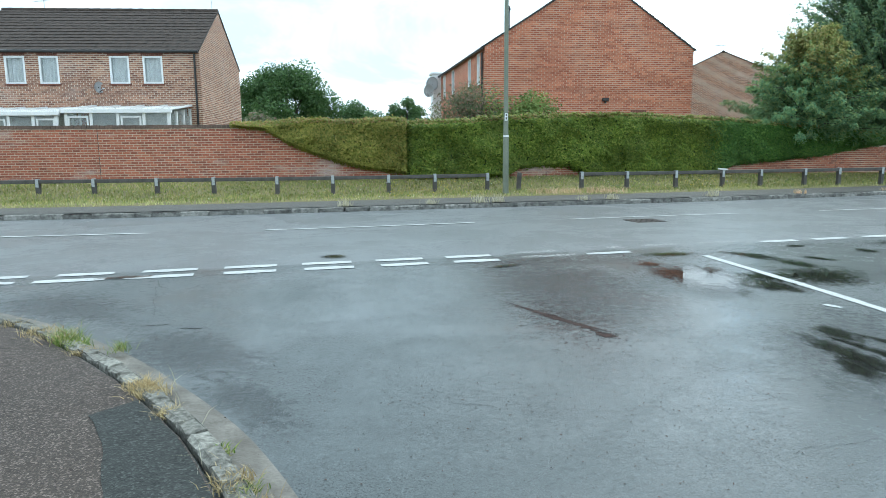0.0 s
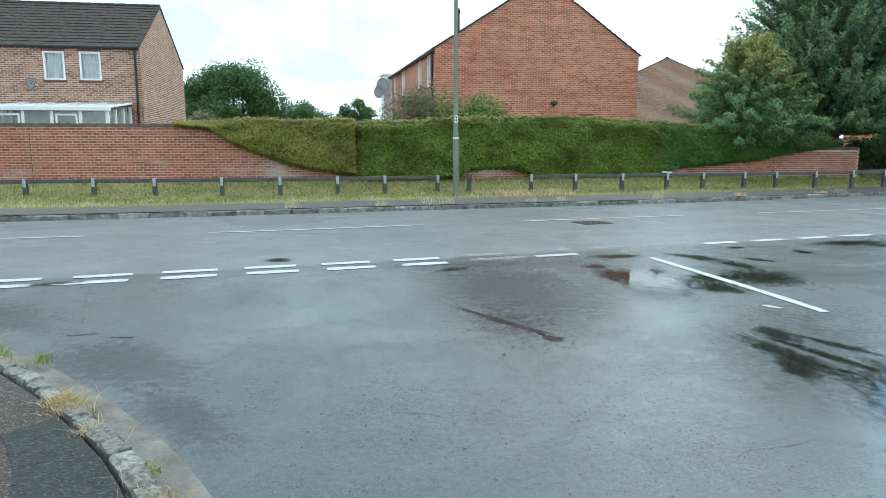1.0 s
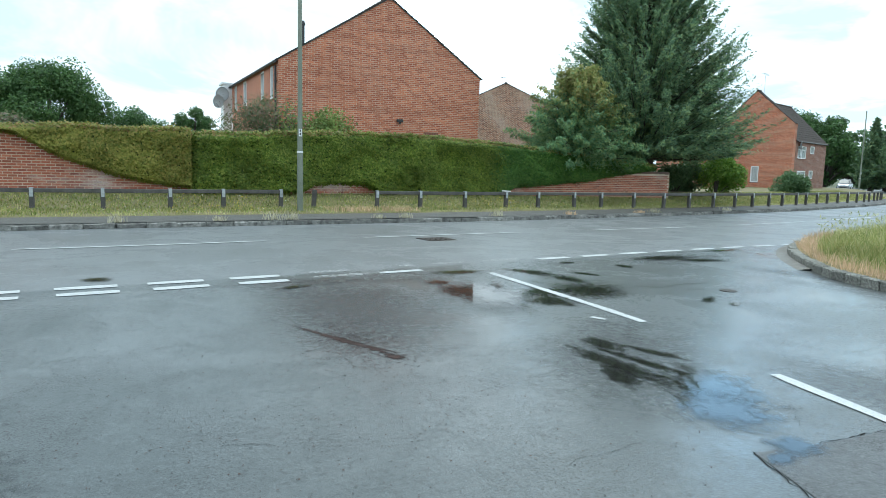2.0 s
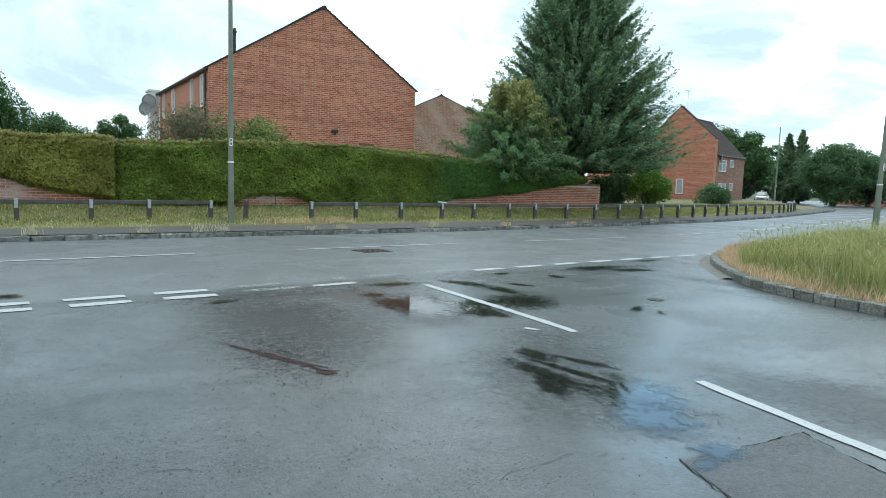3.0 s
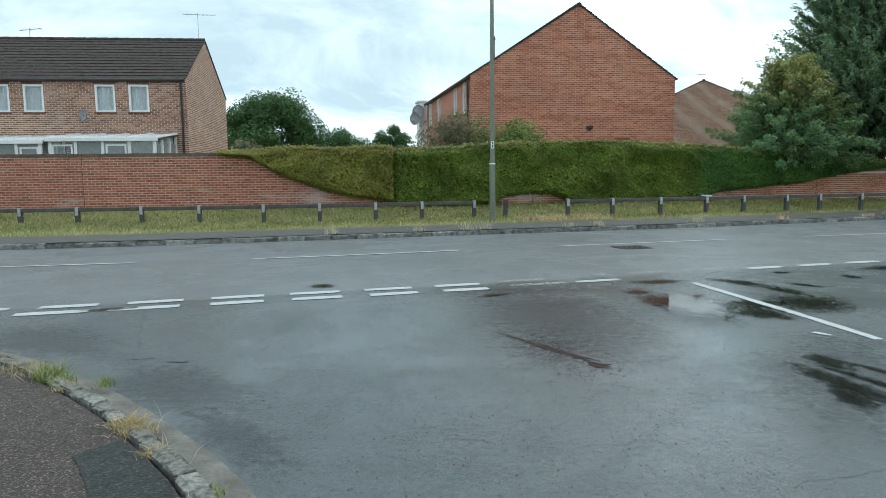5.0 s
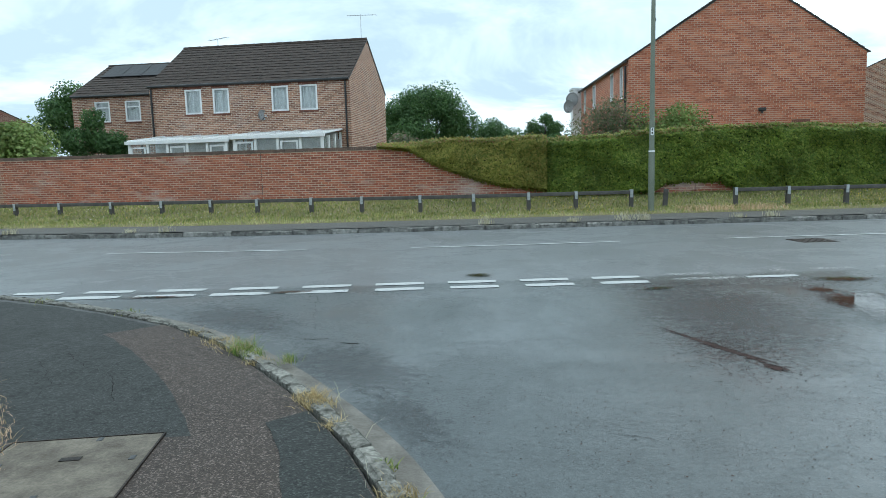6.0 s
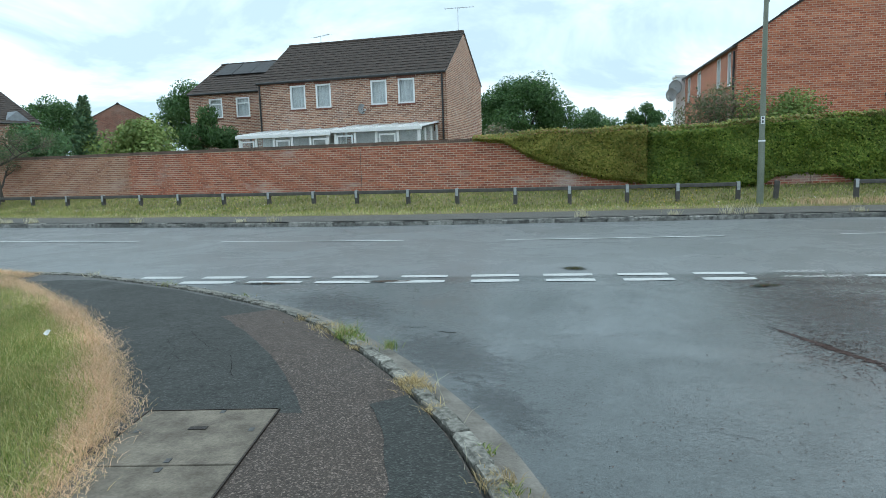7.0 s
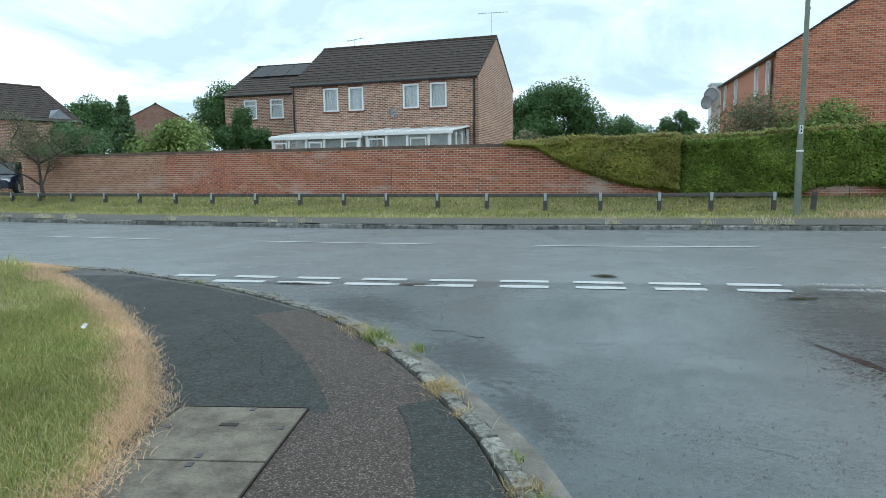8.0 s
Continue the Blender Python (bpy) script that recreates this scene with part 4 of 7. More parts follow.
def broad_tree(label, x, y, z, height, radius, low, clumps, count, size, material, top=None, trunk=0.18, name="tree", squash=1.0, category="tree", lean=0.0, tall=0.5, taper=0.28):
    """A tapered trunk, limbs that reach into the crown, and a crown of leaf clumps with gaps."""
    r = random.Random(int(abs(x * 31 + y * 17)))
    t = thing(name, label, category, at=pose(x, y, z))
    mid = (low + height) / 2
    half = (height - low) / 2
    cs, rs = [], []
    for i in range(clumps):
        d = Vector((r.gauss(0, 1), r.gauss(0, 1), r.gauss(0, 1))).normalized()
        k = r.uniform(0.45, 0.86)
        wide = 1.0 - taper * max(d.z, 0)
        cs.append((d.x * radius * k * wide + lean * d.z, d.y * radius * k * wide * squash, mid + d.z * half * k))
        rs.append(r.uniform(0.2, 0.36) * min(radius, half * 1.1))
    cs, rs = np.array(cs), np.array(rs)
    bm = bmesh.new()
    tube(bm, [(0, 0, -0.3), (0, 0, 0.1), (0.03, 0.02, low * 0.6 + 0.2), (0.0, 0.05, low + half * 0.6), (0.05, 0, mid + half * 0.4)], [trunk * 1.25, trunk, trunk * 0.85, trunk * 0.55, trunk * 0.15], 9)
    for c in cs[:: max(1, clumps // 22)]:
        z0 = max(0.15, min(low * r.uniform(0.7, 1.3) + 0.1, c[2] - 0.1))
        tube(bm, [(0, 0, z0), (c[0] * 0.4, c[1] * 0.4, z0 + (c[2] - z0) * 0.55), tuple(c)], [trunk * 0.4, trunk * 0.22, trunk * 0.05], 6)
    part("trunk", bm, BARK, t, "grey-brown bark", smooth=True)
    P, N = clump_leaves(cs, rs, count, size)
    s_ = RNG.uniform(0.7, 1.35, count) * size
    if top is not None:
        up = P[:, 2] + RNG.normal(size=count) * half * 0.16 + P[:, 0] * 0.12 > mid + half * (tall - 0.4)
        crown = part("crown", leaf_mesh("crown", P[~up], N[~up], s_[~up], material, droop=0.6), None, t)
        part("crown", leaf_mesh("crown", P[up], N[up], s_[up], top, droop=0.6), None, t, "yellowing upper leaves")
    else:
        part("crown", leaf_mesh("crown", P, N, s_, material, droop=0.6), None, t)
    return t


def conifer(label, x, y, z, height, radius, low, branches, per, size, material, trunk=0.3, peaks=((0, 0, 1.0),), slim=0.26, sweep=1.0):
    """A straight trunk with whorls of upswept branches, each clad in flat sprays."""
    r = random.Random(int(abs(x * 13 + y)))
    t = thing("conifer", label, "conifer", at=pose(x, y, z))
    bm = bmesh.new()
    Ps, Ns, As = [], [], []
    for px, py, top_k in peaks:
        top = height * top_k
        tube(bm, [(px * 0.2, py * 0.2, -0.3), (px * 0.6, py * 0.6, low), (px, py, top * 0.6), (px, py, top)], [trunk * 1.2, trunk, trunk * 0.5, 0.02], 9)
        nb = int(branches * top_k / sum(p[2] for p in peaks))
        for i in range(nb):
            k = (i + r.random()) / nb
            h = low + (top - low) * k
            reach = radius * ((1 - k) ** 1.05) * r.uniform(0.6, 1.14) * (0.75 + 0.25 * top_k) + 0.15
            if k < 0.12:
                reach *= 0.6 + 3.2 * k
            a = i * 2.39996 + r.uniform(-0.4, 0.4)
            d = Vector((math.cos(a), math.sin(a), 0))
            rise = (0.28 + 0.55 * k) * sweep
            pts = [Vector((px, py, h)), Vector((px, py, h)) + d * reach * 0.5 + Vector((0, 0, reach * rise * 0.28)), Vector((px, py, h)) + d * reach + Vector((0, 0, reach * rise * 0.85))]
            if reach > 0.8:
                tube(bm, pts, [0.05 * (1 - k) + 0.012, 0.03 * (1 - k) + 0.008, 0.004], 4)
            n = max(6, int(per * reach / radius * 1.4))
            u = np.sqrt(RNG.uniform(0.05, 1.0, n))[:, None]
            p0, p1, p2 = (np.array(p) for p in pts)
            line = (1 - u) ** 2 * p0 + 2 * u * (1 - u) * p1 + u * u * p2
            sidev = np.array((-d.y, d.x, 0.0))
            spread = (RNG.uniform(-1, 1, n)[:, None]) * reach * 0.4 * (1.08 - u) ** 0.7
            hang = -np.abs(RNG.normal(size=n))[:, None] * 0.1 * reach * np.array((0, 0, 1.0)) * (1 - u * 0.6)
            P = line + sidev * spread + hang
            way = np.array(d) * 0.8 + sidev * np.sign(spread) * 0.45 + np.array((0, 0, 0.42 + 0.3 * k)) + RNG.normal(size=(n, 3)) * 0.16
            Ps.append(P), As.append(way), Ns.append(np.array((0, 0, 1.0)) + RNG.normal(size=(n, 3)) * 0.55 + np.array(d) * 0.3)
    part("trunk", bm, BARK, t, "dark straight trunk")
    P, N, A = np.concatenate(Ps), np.concatenate(Ns), np.concatenate(As)
    part("crown", leaf_mesh("crown", P, N, RNG.uniform(0.6, 1.4, len(P)) * size, material, slim, along=A), None, t)
    return t


def plume_conifer(label, x, y, z, height, radius, low, branches, fronds, per, size, material, trunk):
    """A broad conifer of upswept plumes: each branch bears fronds on both sides, each frond a row of short sprays."""
    r = random.Random(31)
    t = thing("conifer", label, "conifer", at=pose(x, y, z))
    bm = bmesh.new()
    for px_, py_, top in ((0, 0, 1.0), (0.7, -0.5, 0.9), (-0.6, 0.5, 0.94)):
        tube(bm, [(0, 0, -0.3), (px_ * 0.4, py_ * 0.4, low + 0.5), (px_, py_, height * 0.55), (px_, py_, height * top)], [trunk * 1.2, trunk, trunk * 0.5, 0.02], 9)
    Ps, Ns, As = [], [], []
    for i in range(branches):
        k = (i + r.random()) / branches
        zt = low + 0.1 + (height - low - 0.1) * k ** 1.4
        full = radius * max(0.03, 1 - max((zt - low - 1.0) / (height - low - 1.0), 0) ** 1.55)
        a = i * 2.39996 + r.uniform(-0.35, 0.35)
        bulge = 1 + 0.22 * noise.noise((math.cos(a) * 1.4, math.sin(a) * 1.4, zt * 0.45))
        reach = full * bulge * r.uniform(0.62, 1.06) + 0.12
        d = Vector((math.cos(a), math.sin(a), 0))
        rise = reach * (0.12 + 0.55 * k) + 0.1
        foot = Vector((0.5 * d.x * k, 0.5 * d.y * k, max(low, zt - rise)))
        tip = Vector((d.x * reach, d.y * reach, zt))
        mid = foot.lerp(tip, 0.55) - Vector((0, 0, rise * 0.28))
        if reach > 0.9:
            tube(bm, [foot, mid, tip], [0.045, 0.024, 0.004], 4)
        q0, q1, q2 = (np.array(p) for p in (foot, mid, tip))
        side_ = np.array((-d.y, d.x, 0.0))
        for j in range(fronds):
            u = 0.3 + 0.7 * (j + r.random()) / fronds
            p = (1 - u) ** 2 * q0 + 2 * u * (1 - u) * q1 + u * u * q2
            tan_ = 2 * (1 - u) * (q1 - q0) + 2 * u * (q2 - q1)
            tan_ /= np.linalg.norm(tan_) + 1e-6
            way = tan_ * 0.9 + side_ * r.choice((-1, 1)) * r.uniform(0.25, 0.85) * (1.15 - u) + np.array((r.uniform(-0.15, 0.15), r.uniform(-0.15, 0.15), r.uniform(-0.15, 0.28)))
            way /= np.linalg.norm(way)
            long_ = r.uniform(0.4, 0.85) * (0.45 + 0.55 * min(1.0, reach / 3))
            w = RNG.uniform(0, 1, per)[:, None]
            Ps.append(p + way * long_ * w + RNG.normal(size=(per, 3)) * 0.045 + np.array((0, 0, -0.12)) * w * (1 - w))
            As.append(way + RNG.normal(size=(per, 3)) * 0.38)
            Ns.append(np.array((0, 0, 1.0)) + RNG.normal(size=(per, 3)) * 0.6 + np.array(d) * 0.45)
    part("trunk", bm, BARK, t, "dark straight trunk")
    P, N, A = np.concatenate(Ps), np.concatenate(Ns), np.concatenate(As)
    part("crown", leaf_mesh("crown", P, N, RNG.uniform(0.6, 1.4, len(P)) * size, material, 0.27, along=A), None, t)
    return t


def shoot_tree(label, x, y, z, height, radius, shoots, per, size, material, top, trunk):
    """A young tree of many arching shoots from a short trunk, with long drooping leaves along each."""
    r = random.Random(77)
    t = thing("tree", label, "tree", at=pose(x, y, z))
    bm = bmesh.new()
    tube(bm, [(0, 0, -0.3), (0, 0, 0.2), (0.02, 0.03, height * 0.35), (0.1, 0, height * 0.7), (0.15, 0, height * 0.93)], [trunk * 1.25, trunk, trunk * 0.75, trunk * 0.4, 0.01], 9)
    Ps, Ns, As = [], [], []
    for i in range(shoots):
        k = (i + r.random()) / shoots
        h0 = height * (0.12 + 0.62 * k)
        a = i * 2.39996 + r.uniform(-0.3, 0.3)
        d = Vector((math.cos(a), math.sin(a), 0))
        reach = radius * (1.08 - k ** 1.3 * 0.86) * r.uniform(0.5, 1.08)
        up_ = r.uniform(0.1, 0.5) * reach + 0.9 * k + 0.15
        p0 = Vector((0.1 * k, 0, h0))
        pts = [p0, p0 + d * reach * 0.55 + Vector((0, 0, up_ * 0.75)), p0 + d * reach + Vector((0, 0, up_ * (0.7 + 0.3 * k)))]
        if i % 3 == 0:
            tube(bm, pts, [0.03 * (1.2 - k), 0.016, 0.004], 4)
        n = max(14, int(per * (0.35 + 0.65 * reach / radius)))
        u = np.sqrt(RNG.uniform(0.06, 1.0, n))[:, None]
        q0, q1, q2 = (np.array(p) for p in pts)
        line = (1 - u) ** 2 * q0 + 2 * u * (1 - u) * q1 + u * u * q2
        P_ = line + RNG.normal(size=(n, 3)) * 0.17 * (1.25 - u)
        Ps.append(P_)
        As.append(np.array(d) * 0.5 + RNG.normal(size=(n, 3)) * 0.45 + np.array((0, 0, -0.5)))
        Ns.append(np.array(d) * 0.5 + np.array((0, 0, 0.8)) + RNG.normal(size=(n, 3)) * 0.45)
    part("trunk", bm, BARK, t, "grey-brown bark", smooth=True)
    P, N, A = np.concatenate(Ps), np.concatenate(Ns), np.concatenate(As)
    s_ = RNG.uniform(0.65, 1.3, len(P)) * size
    up = P[:, 2] + RNG.normal(size=len(P)) * 0.5 + 0.25 * P[:, 0] > height * 0.66
    part("crown", leaf_mesh("crown", P[~up], N[~up], s_[~up], material, 0.42, along=A[~up]), None, t)
    part("crown", leaf_mesh("crown", P[up], N[up], s_[up], top, 0.42, along=A[up]), None, t, "yellowing upper leaves")
    return t


def bush(label, x, y, z, rx, ry, height, count, size, material, name="bush", body=True, lumps=14):
    t = thing(name, label, "bush", at=pose(x, y, z))
    r = random.Random(int(abs(x * 7 + y * 3)))
    cs, rs = [], []
    for i in range(lumps):
        a, k = r.uniform(0, 6.283), math.sqrt(r.random()) * 0.72
        h = r.uniform(0.2, 0.78) * height * (1.05 - 0.35 * k)
        cs.append((math.cos(a) * k * rx, math.sin(a) * k * ry, h))
        rs.append(r.uniform(0.24, 0.4) * min(rx, height * 0.7))
    bm = bmesh.new()
    for c in cs[::2]:
        tube(bm, [(0, 0, -0.1), (c[0] * 0.5, c[1] * 0.5, c[2] * 0.6), c], [0.035, 0.022, 0.006], 5)
    part("stems", bm, BARK, t, "thin woody stems")
    P, N = clump_leaves(np.array(cs), np.array(rs), count, size, 0.95)
    P[:, 2] = np.abs(P[:, 2])
    part("leaves", leaf_mesh("leaves", P, N, RNG.uniform(0.7, 1.4, count) * size, material, droop=0.4), None, t)
    return t


# ------------------------------------------------------------------ ivy on the wall
def ivy(label, x0, x1, top, bottom, proud, count, mats):
    """Ivy over a stretch of the wall: a thick uneven body, coloured as leaf shade, under several skins of leaves. top,
    bottom: heights along x.
    """
    s0, s1 = (WALL_LINE.run(x, np.interp(x, WALL_LINE.p[:, 0], WALL_LINE.p[:, 1]))[0] for x in (x0, x1))
    t = thing("ivy_hedge", label, "hedge")
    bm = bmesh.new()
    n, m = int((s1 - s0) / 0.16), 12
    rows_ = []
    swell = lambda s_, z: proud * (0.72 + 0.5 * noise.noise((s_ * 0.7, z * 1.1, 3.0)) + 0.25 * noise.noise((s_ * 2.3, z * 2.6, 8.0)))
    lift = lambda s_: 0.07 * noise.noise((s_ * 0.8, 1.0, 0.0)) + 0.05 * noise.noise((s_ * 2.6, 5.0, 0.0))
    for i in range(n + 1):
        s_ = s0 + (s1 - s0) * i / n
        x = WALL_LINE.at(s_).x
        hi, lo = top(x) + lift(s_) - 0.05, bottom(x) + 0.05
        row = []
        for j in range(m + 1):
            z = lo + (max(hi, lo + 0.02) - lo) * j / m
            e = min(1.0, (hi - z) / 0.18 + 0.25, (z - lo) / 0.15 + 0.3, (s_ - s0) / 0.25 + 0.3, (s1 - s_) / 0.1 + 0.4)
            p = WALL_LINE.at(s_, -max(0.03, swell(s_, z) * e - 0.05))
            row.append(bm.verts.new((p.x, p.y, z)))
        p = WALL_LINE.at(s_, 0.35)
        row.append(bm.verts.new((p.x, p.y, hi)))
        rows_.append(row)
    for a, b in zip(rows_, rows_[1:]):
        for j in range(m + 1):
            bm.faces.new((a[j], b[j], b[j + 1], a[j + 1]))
    part("body", bm, IVY_SHADE, t, "solid dark body coloured as the shade between leaves", smooth=True)
    S, Z = RNG.uniform(s0, s1, count), RNG.uniform(0, 1, count)
    P, N, high = [], [], []
    for s_, w in zip(S, Z):
        x = WALL_LINE.at(s_).x
        hi, lo = top(x) + lift(s_), bottom(x)
        if hi - lo < 0.05:
            continue
        if RNG.random() > (hi - lo + 0.35) / 2.4:
            continue
        h = math.radians(90) + WALL_LINE.heading(s_)
        out_v = np.array((-math.cos(h), -math.sin(h), 0.0))
        if RNG.random() < 0.14:                    # the rounded top
            p = WALL_LINE.at(s_, RNG.uniform(-proud * 0.7, 0.4))
            P.append((p.x, p.y, hi + RNG.normal() * 0.035))
            N.append(np.array((0, 0, 1.0)) + out_v * 0.4 + RNG.normal(size=3) * 0.45)
            high.append(RNG.random() < 0.55)
            continue
        z = lo + (hi - lo) * w + RNG.normal() * 0.03
        e = min(1.0, (hi - z) / 0.18 + 0.25, (z - lo) / 0.15 + 0.3, (s_ - s0) / 0.25 + 0.3, (s1 - s_) / 0.1 + 0.4)
        d = max(0.04, swell(s_, z) * e) + RNG.uniform(-0.06, 0.06)
        p = WALL_LINE.at(s_, -d)
        P.append((p.x, p.y, z))
        N.append(out_v * 1.0 + np.array((0, 0, 0.75)) + RNG.normal(size=3) * 0.36)
        high.append(hi - z < 0.1 and RNG.random() < 0.6)
    P, N, high = np.array(P), np.array(N), np.array(high)
    sz = RNG.uniform(0.05, 0.09, len(P))
    cool = np.clip((P[:, 0] - 9.0) / 1.0, 0, 1) > RNG.random(len(P))
    for pick_, m_ in ((~high & ~cool, mats[0]), (~high & cool, IVY_COOL)):
        if pick_.any():
            part("leaves", leaf_mesh("leaves", P[pick_], N[pick_], sz[pick_], m_, 0.8, droop=2.6), None, t)
    part("leaves", leaf_mesh("leaves", P[high], N[high], sz[high], mats[1], 0.8), None, t, "reddish young leaves along the top")


line_of = lambda *pts: (lambda x: float(np.interp(x, [p[0] for p in pts], [p[1] for p in pts])))
ivy("dense green ivy spreading down over the brick wall", -6.3, -1.15, line_of((-6.3, 2.2), (-5.2, 2.25), (-3.5, 2.28), (-1.15, 2.27)),
    line_of((-6.3, 2.12), (-5.4, 2.0), (-4.7, 1.55), (-4.1, 1.3), (-3.3, 1.0), (-2.45, 0.78), (-1.6, 0.66), (-1.15, 0.6)), 0.42, 32000, (IVY_LIGHT, IVY_TOP))
ivy("thick dark green ivy hedge hiding the garden wall", -1.1, 17.6, line_of((-1.1, 2.22), (0, 2.24), (3, 2.42), (6.5, 2.45), (8.5, 2.38), (10, 2.3), (13, 2.1), (16, 1.86), (17.6, 1.72)),
    line_of((-1.1, 0.42), (2.1, 0.48), (2.5, 0.72), (3.4, 0.78), (4.2, 0.74), (4.8, 0.45), (9.6, 0.45), (10.3, 0.72), (11.5, 0.82), (14, 1.02), (15.2, 1.25), (17.6, 1.55)), 0.38, 105000, (IVY, IVY_TOP))

# ------------------------------------------------------------------ trees and bushes
plume_conifer("tall dark green conifer with upswept feathery branches", 18.75, 27.4, 0.4, 12.9, 4.6, 1.75, 1250, 13, 20, 0.18, FIR, 0.3)
shoot_tree("small cherry tree with yellowing top leaves", 13.5, 24.55, 0.45, 5.4, 2.85, 320, 210, 0.125, CHERRY, CHERRY_TOP, 0.09)
broad_tree("large round broadleaf tree behind the houses", -11.25, 48.6, 0.3, 7.5, 4.2, 1.3, 130, 52000, 0.16, OAK, trunk=0.3)
broad_tree("broadleaf tree far behind the hedge", -6.7, 53.4, 0.3, 5.0, 2.4, 0.8, 50, 15000, 0.16, OAK, trunk=0.2)
broad_tree("broadleaf tree far behind the hedge", -3.0, 57.7, 0.3, 5.7, 2.3, 0.8, 50, 15000, 0.16, OAK, trunk=0.2)
broad_tree("dark broadleaf tree among the far houses", -36, 42, 0.3, 8.0, 3.2, 2.2, 70, 22000, 0.17, OAK, trunk=0.25)
broad_tree("dark broadleaf tree among the far houses", -45.5, 37.5, 0.3, 7.1, 3.4, 2.2, 70, 22000, 0.17, OAK, trunk=0.25)
broad_tree("dark broadleaf tree among the far houses", -48.5, 33.5, 0.3, 7.1, 3.0, 2.2, 70, 20000, 0.17, OAK, trunk=0.25)
broad_tree("tall leafy tree beyond the brown terrace", 70, 68, 0, 11.2, 5.2, 1.0, 80, 24000, 0.26, OAK, trunk=0.3)
broad_tree("tall leafy tree beyond the brown terrace", 77, 80, 0, 12.0, 5.5, 1.0, 80, 24000, 0.28, OAK, trunk=0.3)
broad_tree("large dark round tree on the bend", 67.5, 49.0, -0.2, 7.2, 3.9, 0.4, 90, 30000, 0.22, DARK_BUSH, trunk=0.3)
broad_tree("large dark round tree on the bend", 71.0, 47.5, -0.2, 6.3, 3.6, 0.4, 80, 22000, 0.22, DARK_BUSH, trunk=0.3)
broad_tree("leafy tree far along the road", 70.5, 63.8, -0.2, 9.5, 4.2, 0.5, 40, 9000, 0.4, OAK, trunk=0.3)
broad_tree("leafy tree far along the road", 91.0, 78.0, -0.2, 9.0, 6.0, 0.3, 44, 9000, 0.5, DARK_BUSH, trunk=0.3)
broad_tree("leafy tree far along the road", 101.0, 66.0, -0.2, 8.0, 6.5, 0.3, 44, 9000, 0.5, OAK, trunk=0.3)
broad_tree("leafy tree far along the road", 108.0, 55.0, -0.2, 8.0, 6.5, 0.3, 44, 9000, 0.5, DARK_BUSH, trunk=0.3)
conifer("dark pointed fir on the bend", 68.0, 55.5, -0.2, 8.3, 2.6, 0.5, 170, 170, 0.4, FIR, 0.25)
conifer("dark pointed fir on the bend", 72.2, 57.1, -0.2, 9.1, 2.7, 0.5, 170, 170, 0.4, FIR, 0.25)
bush("bright green rounded bush by the red gable", 24.5, 28.9, 0.3, 1.6, 1.3, 2.65, 8500, 0.13, BUSH)
bush("dark evergreen bush at the end of the wall", 22.4, 29.6, 0.3, 1.7, 1.1, 2.4, 8500, 0.13, DARK_BUSH)
bush("dark clipped bush before the red gable", 33.4, 32.8, 0.2, 1.35, 1.2, 1.9, 4500, 0.14, DARK_BUSH)
bush("straggling grey buddleia with faded purple flowers", 1.1, 23.8, 0.5, 1.9, 0.9, 4.0, 7500, 0.09, GREY_BUSH, lumps=44)
bush("rounded green shrub rising above the hedge", 2.75, 23.6, 0.5, 1.6, 0.8, 3.6, 9000, 0.1, YELLOW_BUSH, lumps=40)
bush("grey-green shrub beside the brown house", -9.3, 37.5, 0.3, 2.0, 1.4, 4.1, 4500, 0.2, GREY_BUSH)
bush("yellow-green shrub leaning over the garden wall", -20.9, 21.6, 0.5, 3.1, 1.2, 3.6, 13000, 0.14, YELLOW_BUSH)
bush("leafy shrub against the brown houses", -19.6, 24.0, 0.5, 1.6, 1.0, 4.5, 11000, 0.11, OAK)
bush("tall mixed shrubs behind the garden wall", -27.5, 22.0, 0.5, 2.4, 1.3, 4.4, 12000, 0.12, DARK_BUSH)
bush("tall mixed shrubs behind the garden wall", -30.0, 23.0, 0.5, 2.2, 1.3, 4.4, 12000, 0.12, OAK)
conifer("dark narrow columnar cypress behind the wall", -23.9, 21.1, 0.4, 4.1, 0.85, 0.2, 160, 150, 0.16, FIR, 0.12, sweep=2.2)

# ------------------------------------------------------------------ lamp posts
def lamp_post(x, y, z, lean=0.0):
    p = thing("lamp_post", "grey-green tapered steel street lamp post", "lamp post", "street lamp posts", at=pose(x, y, z, 0, lean, 0))
    bm = bmesh.new()
    tube(bm, [(0, 0, -0.2), (0, 0, 0.02), (0, 0, 1.6), (0, 0, 1.68), (0, 0, 4.5), (0, 0, 8.0)], [0.085, 0.085, 0.08, 0.068, 0.058, 0.045], 16)
    part("pole", bm, POST, p, smooth=True)
    bm = bmesh.new()
    box(bm, -0.04, 0.04, -0.082, -0.066, 2.0, 2.2)
    plate = part("number_plate", bm, WHITE, p, "small white number plate")
    for z0, z1 in ((2.12, 2.18), (2.03, 2.09)):
        bm = bmesh.new()
        box(bm, -0.018, 0.018, -0.086, -0.082, z0, z1)
        part("bar", bm, PIPE, plate, "black mark")
    bm = bmesh.new()
    tube(bm, [(0, 0, 1.56), (0, 0, 1.6)], 0.084, 16)
    part("band", bm, WHITE, p, "white band")
    bm = bmesh.new()
    box(bm, -0.045, 0.045, -0.088, -0.07, 0.35, 0.85, bevel=0.006)
    part("hatch", bm, POST, p, "service hatch")
    return p


lamp_post(1.82, 18.4, 0.13)
lamp_post(19.75, 12.98, 0.1, 1.5)
lamp_post(57.6, 48.2, -0.15)

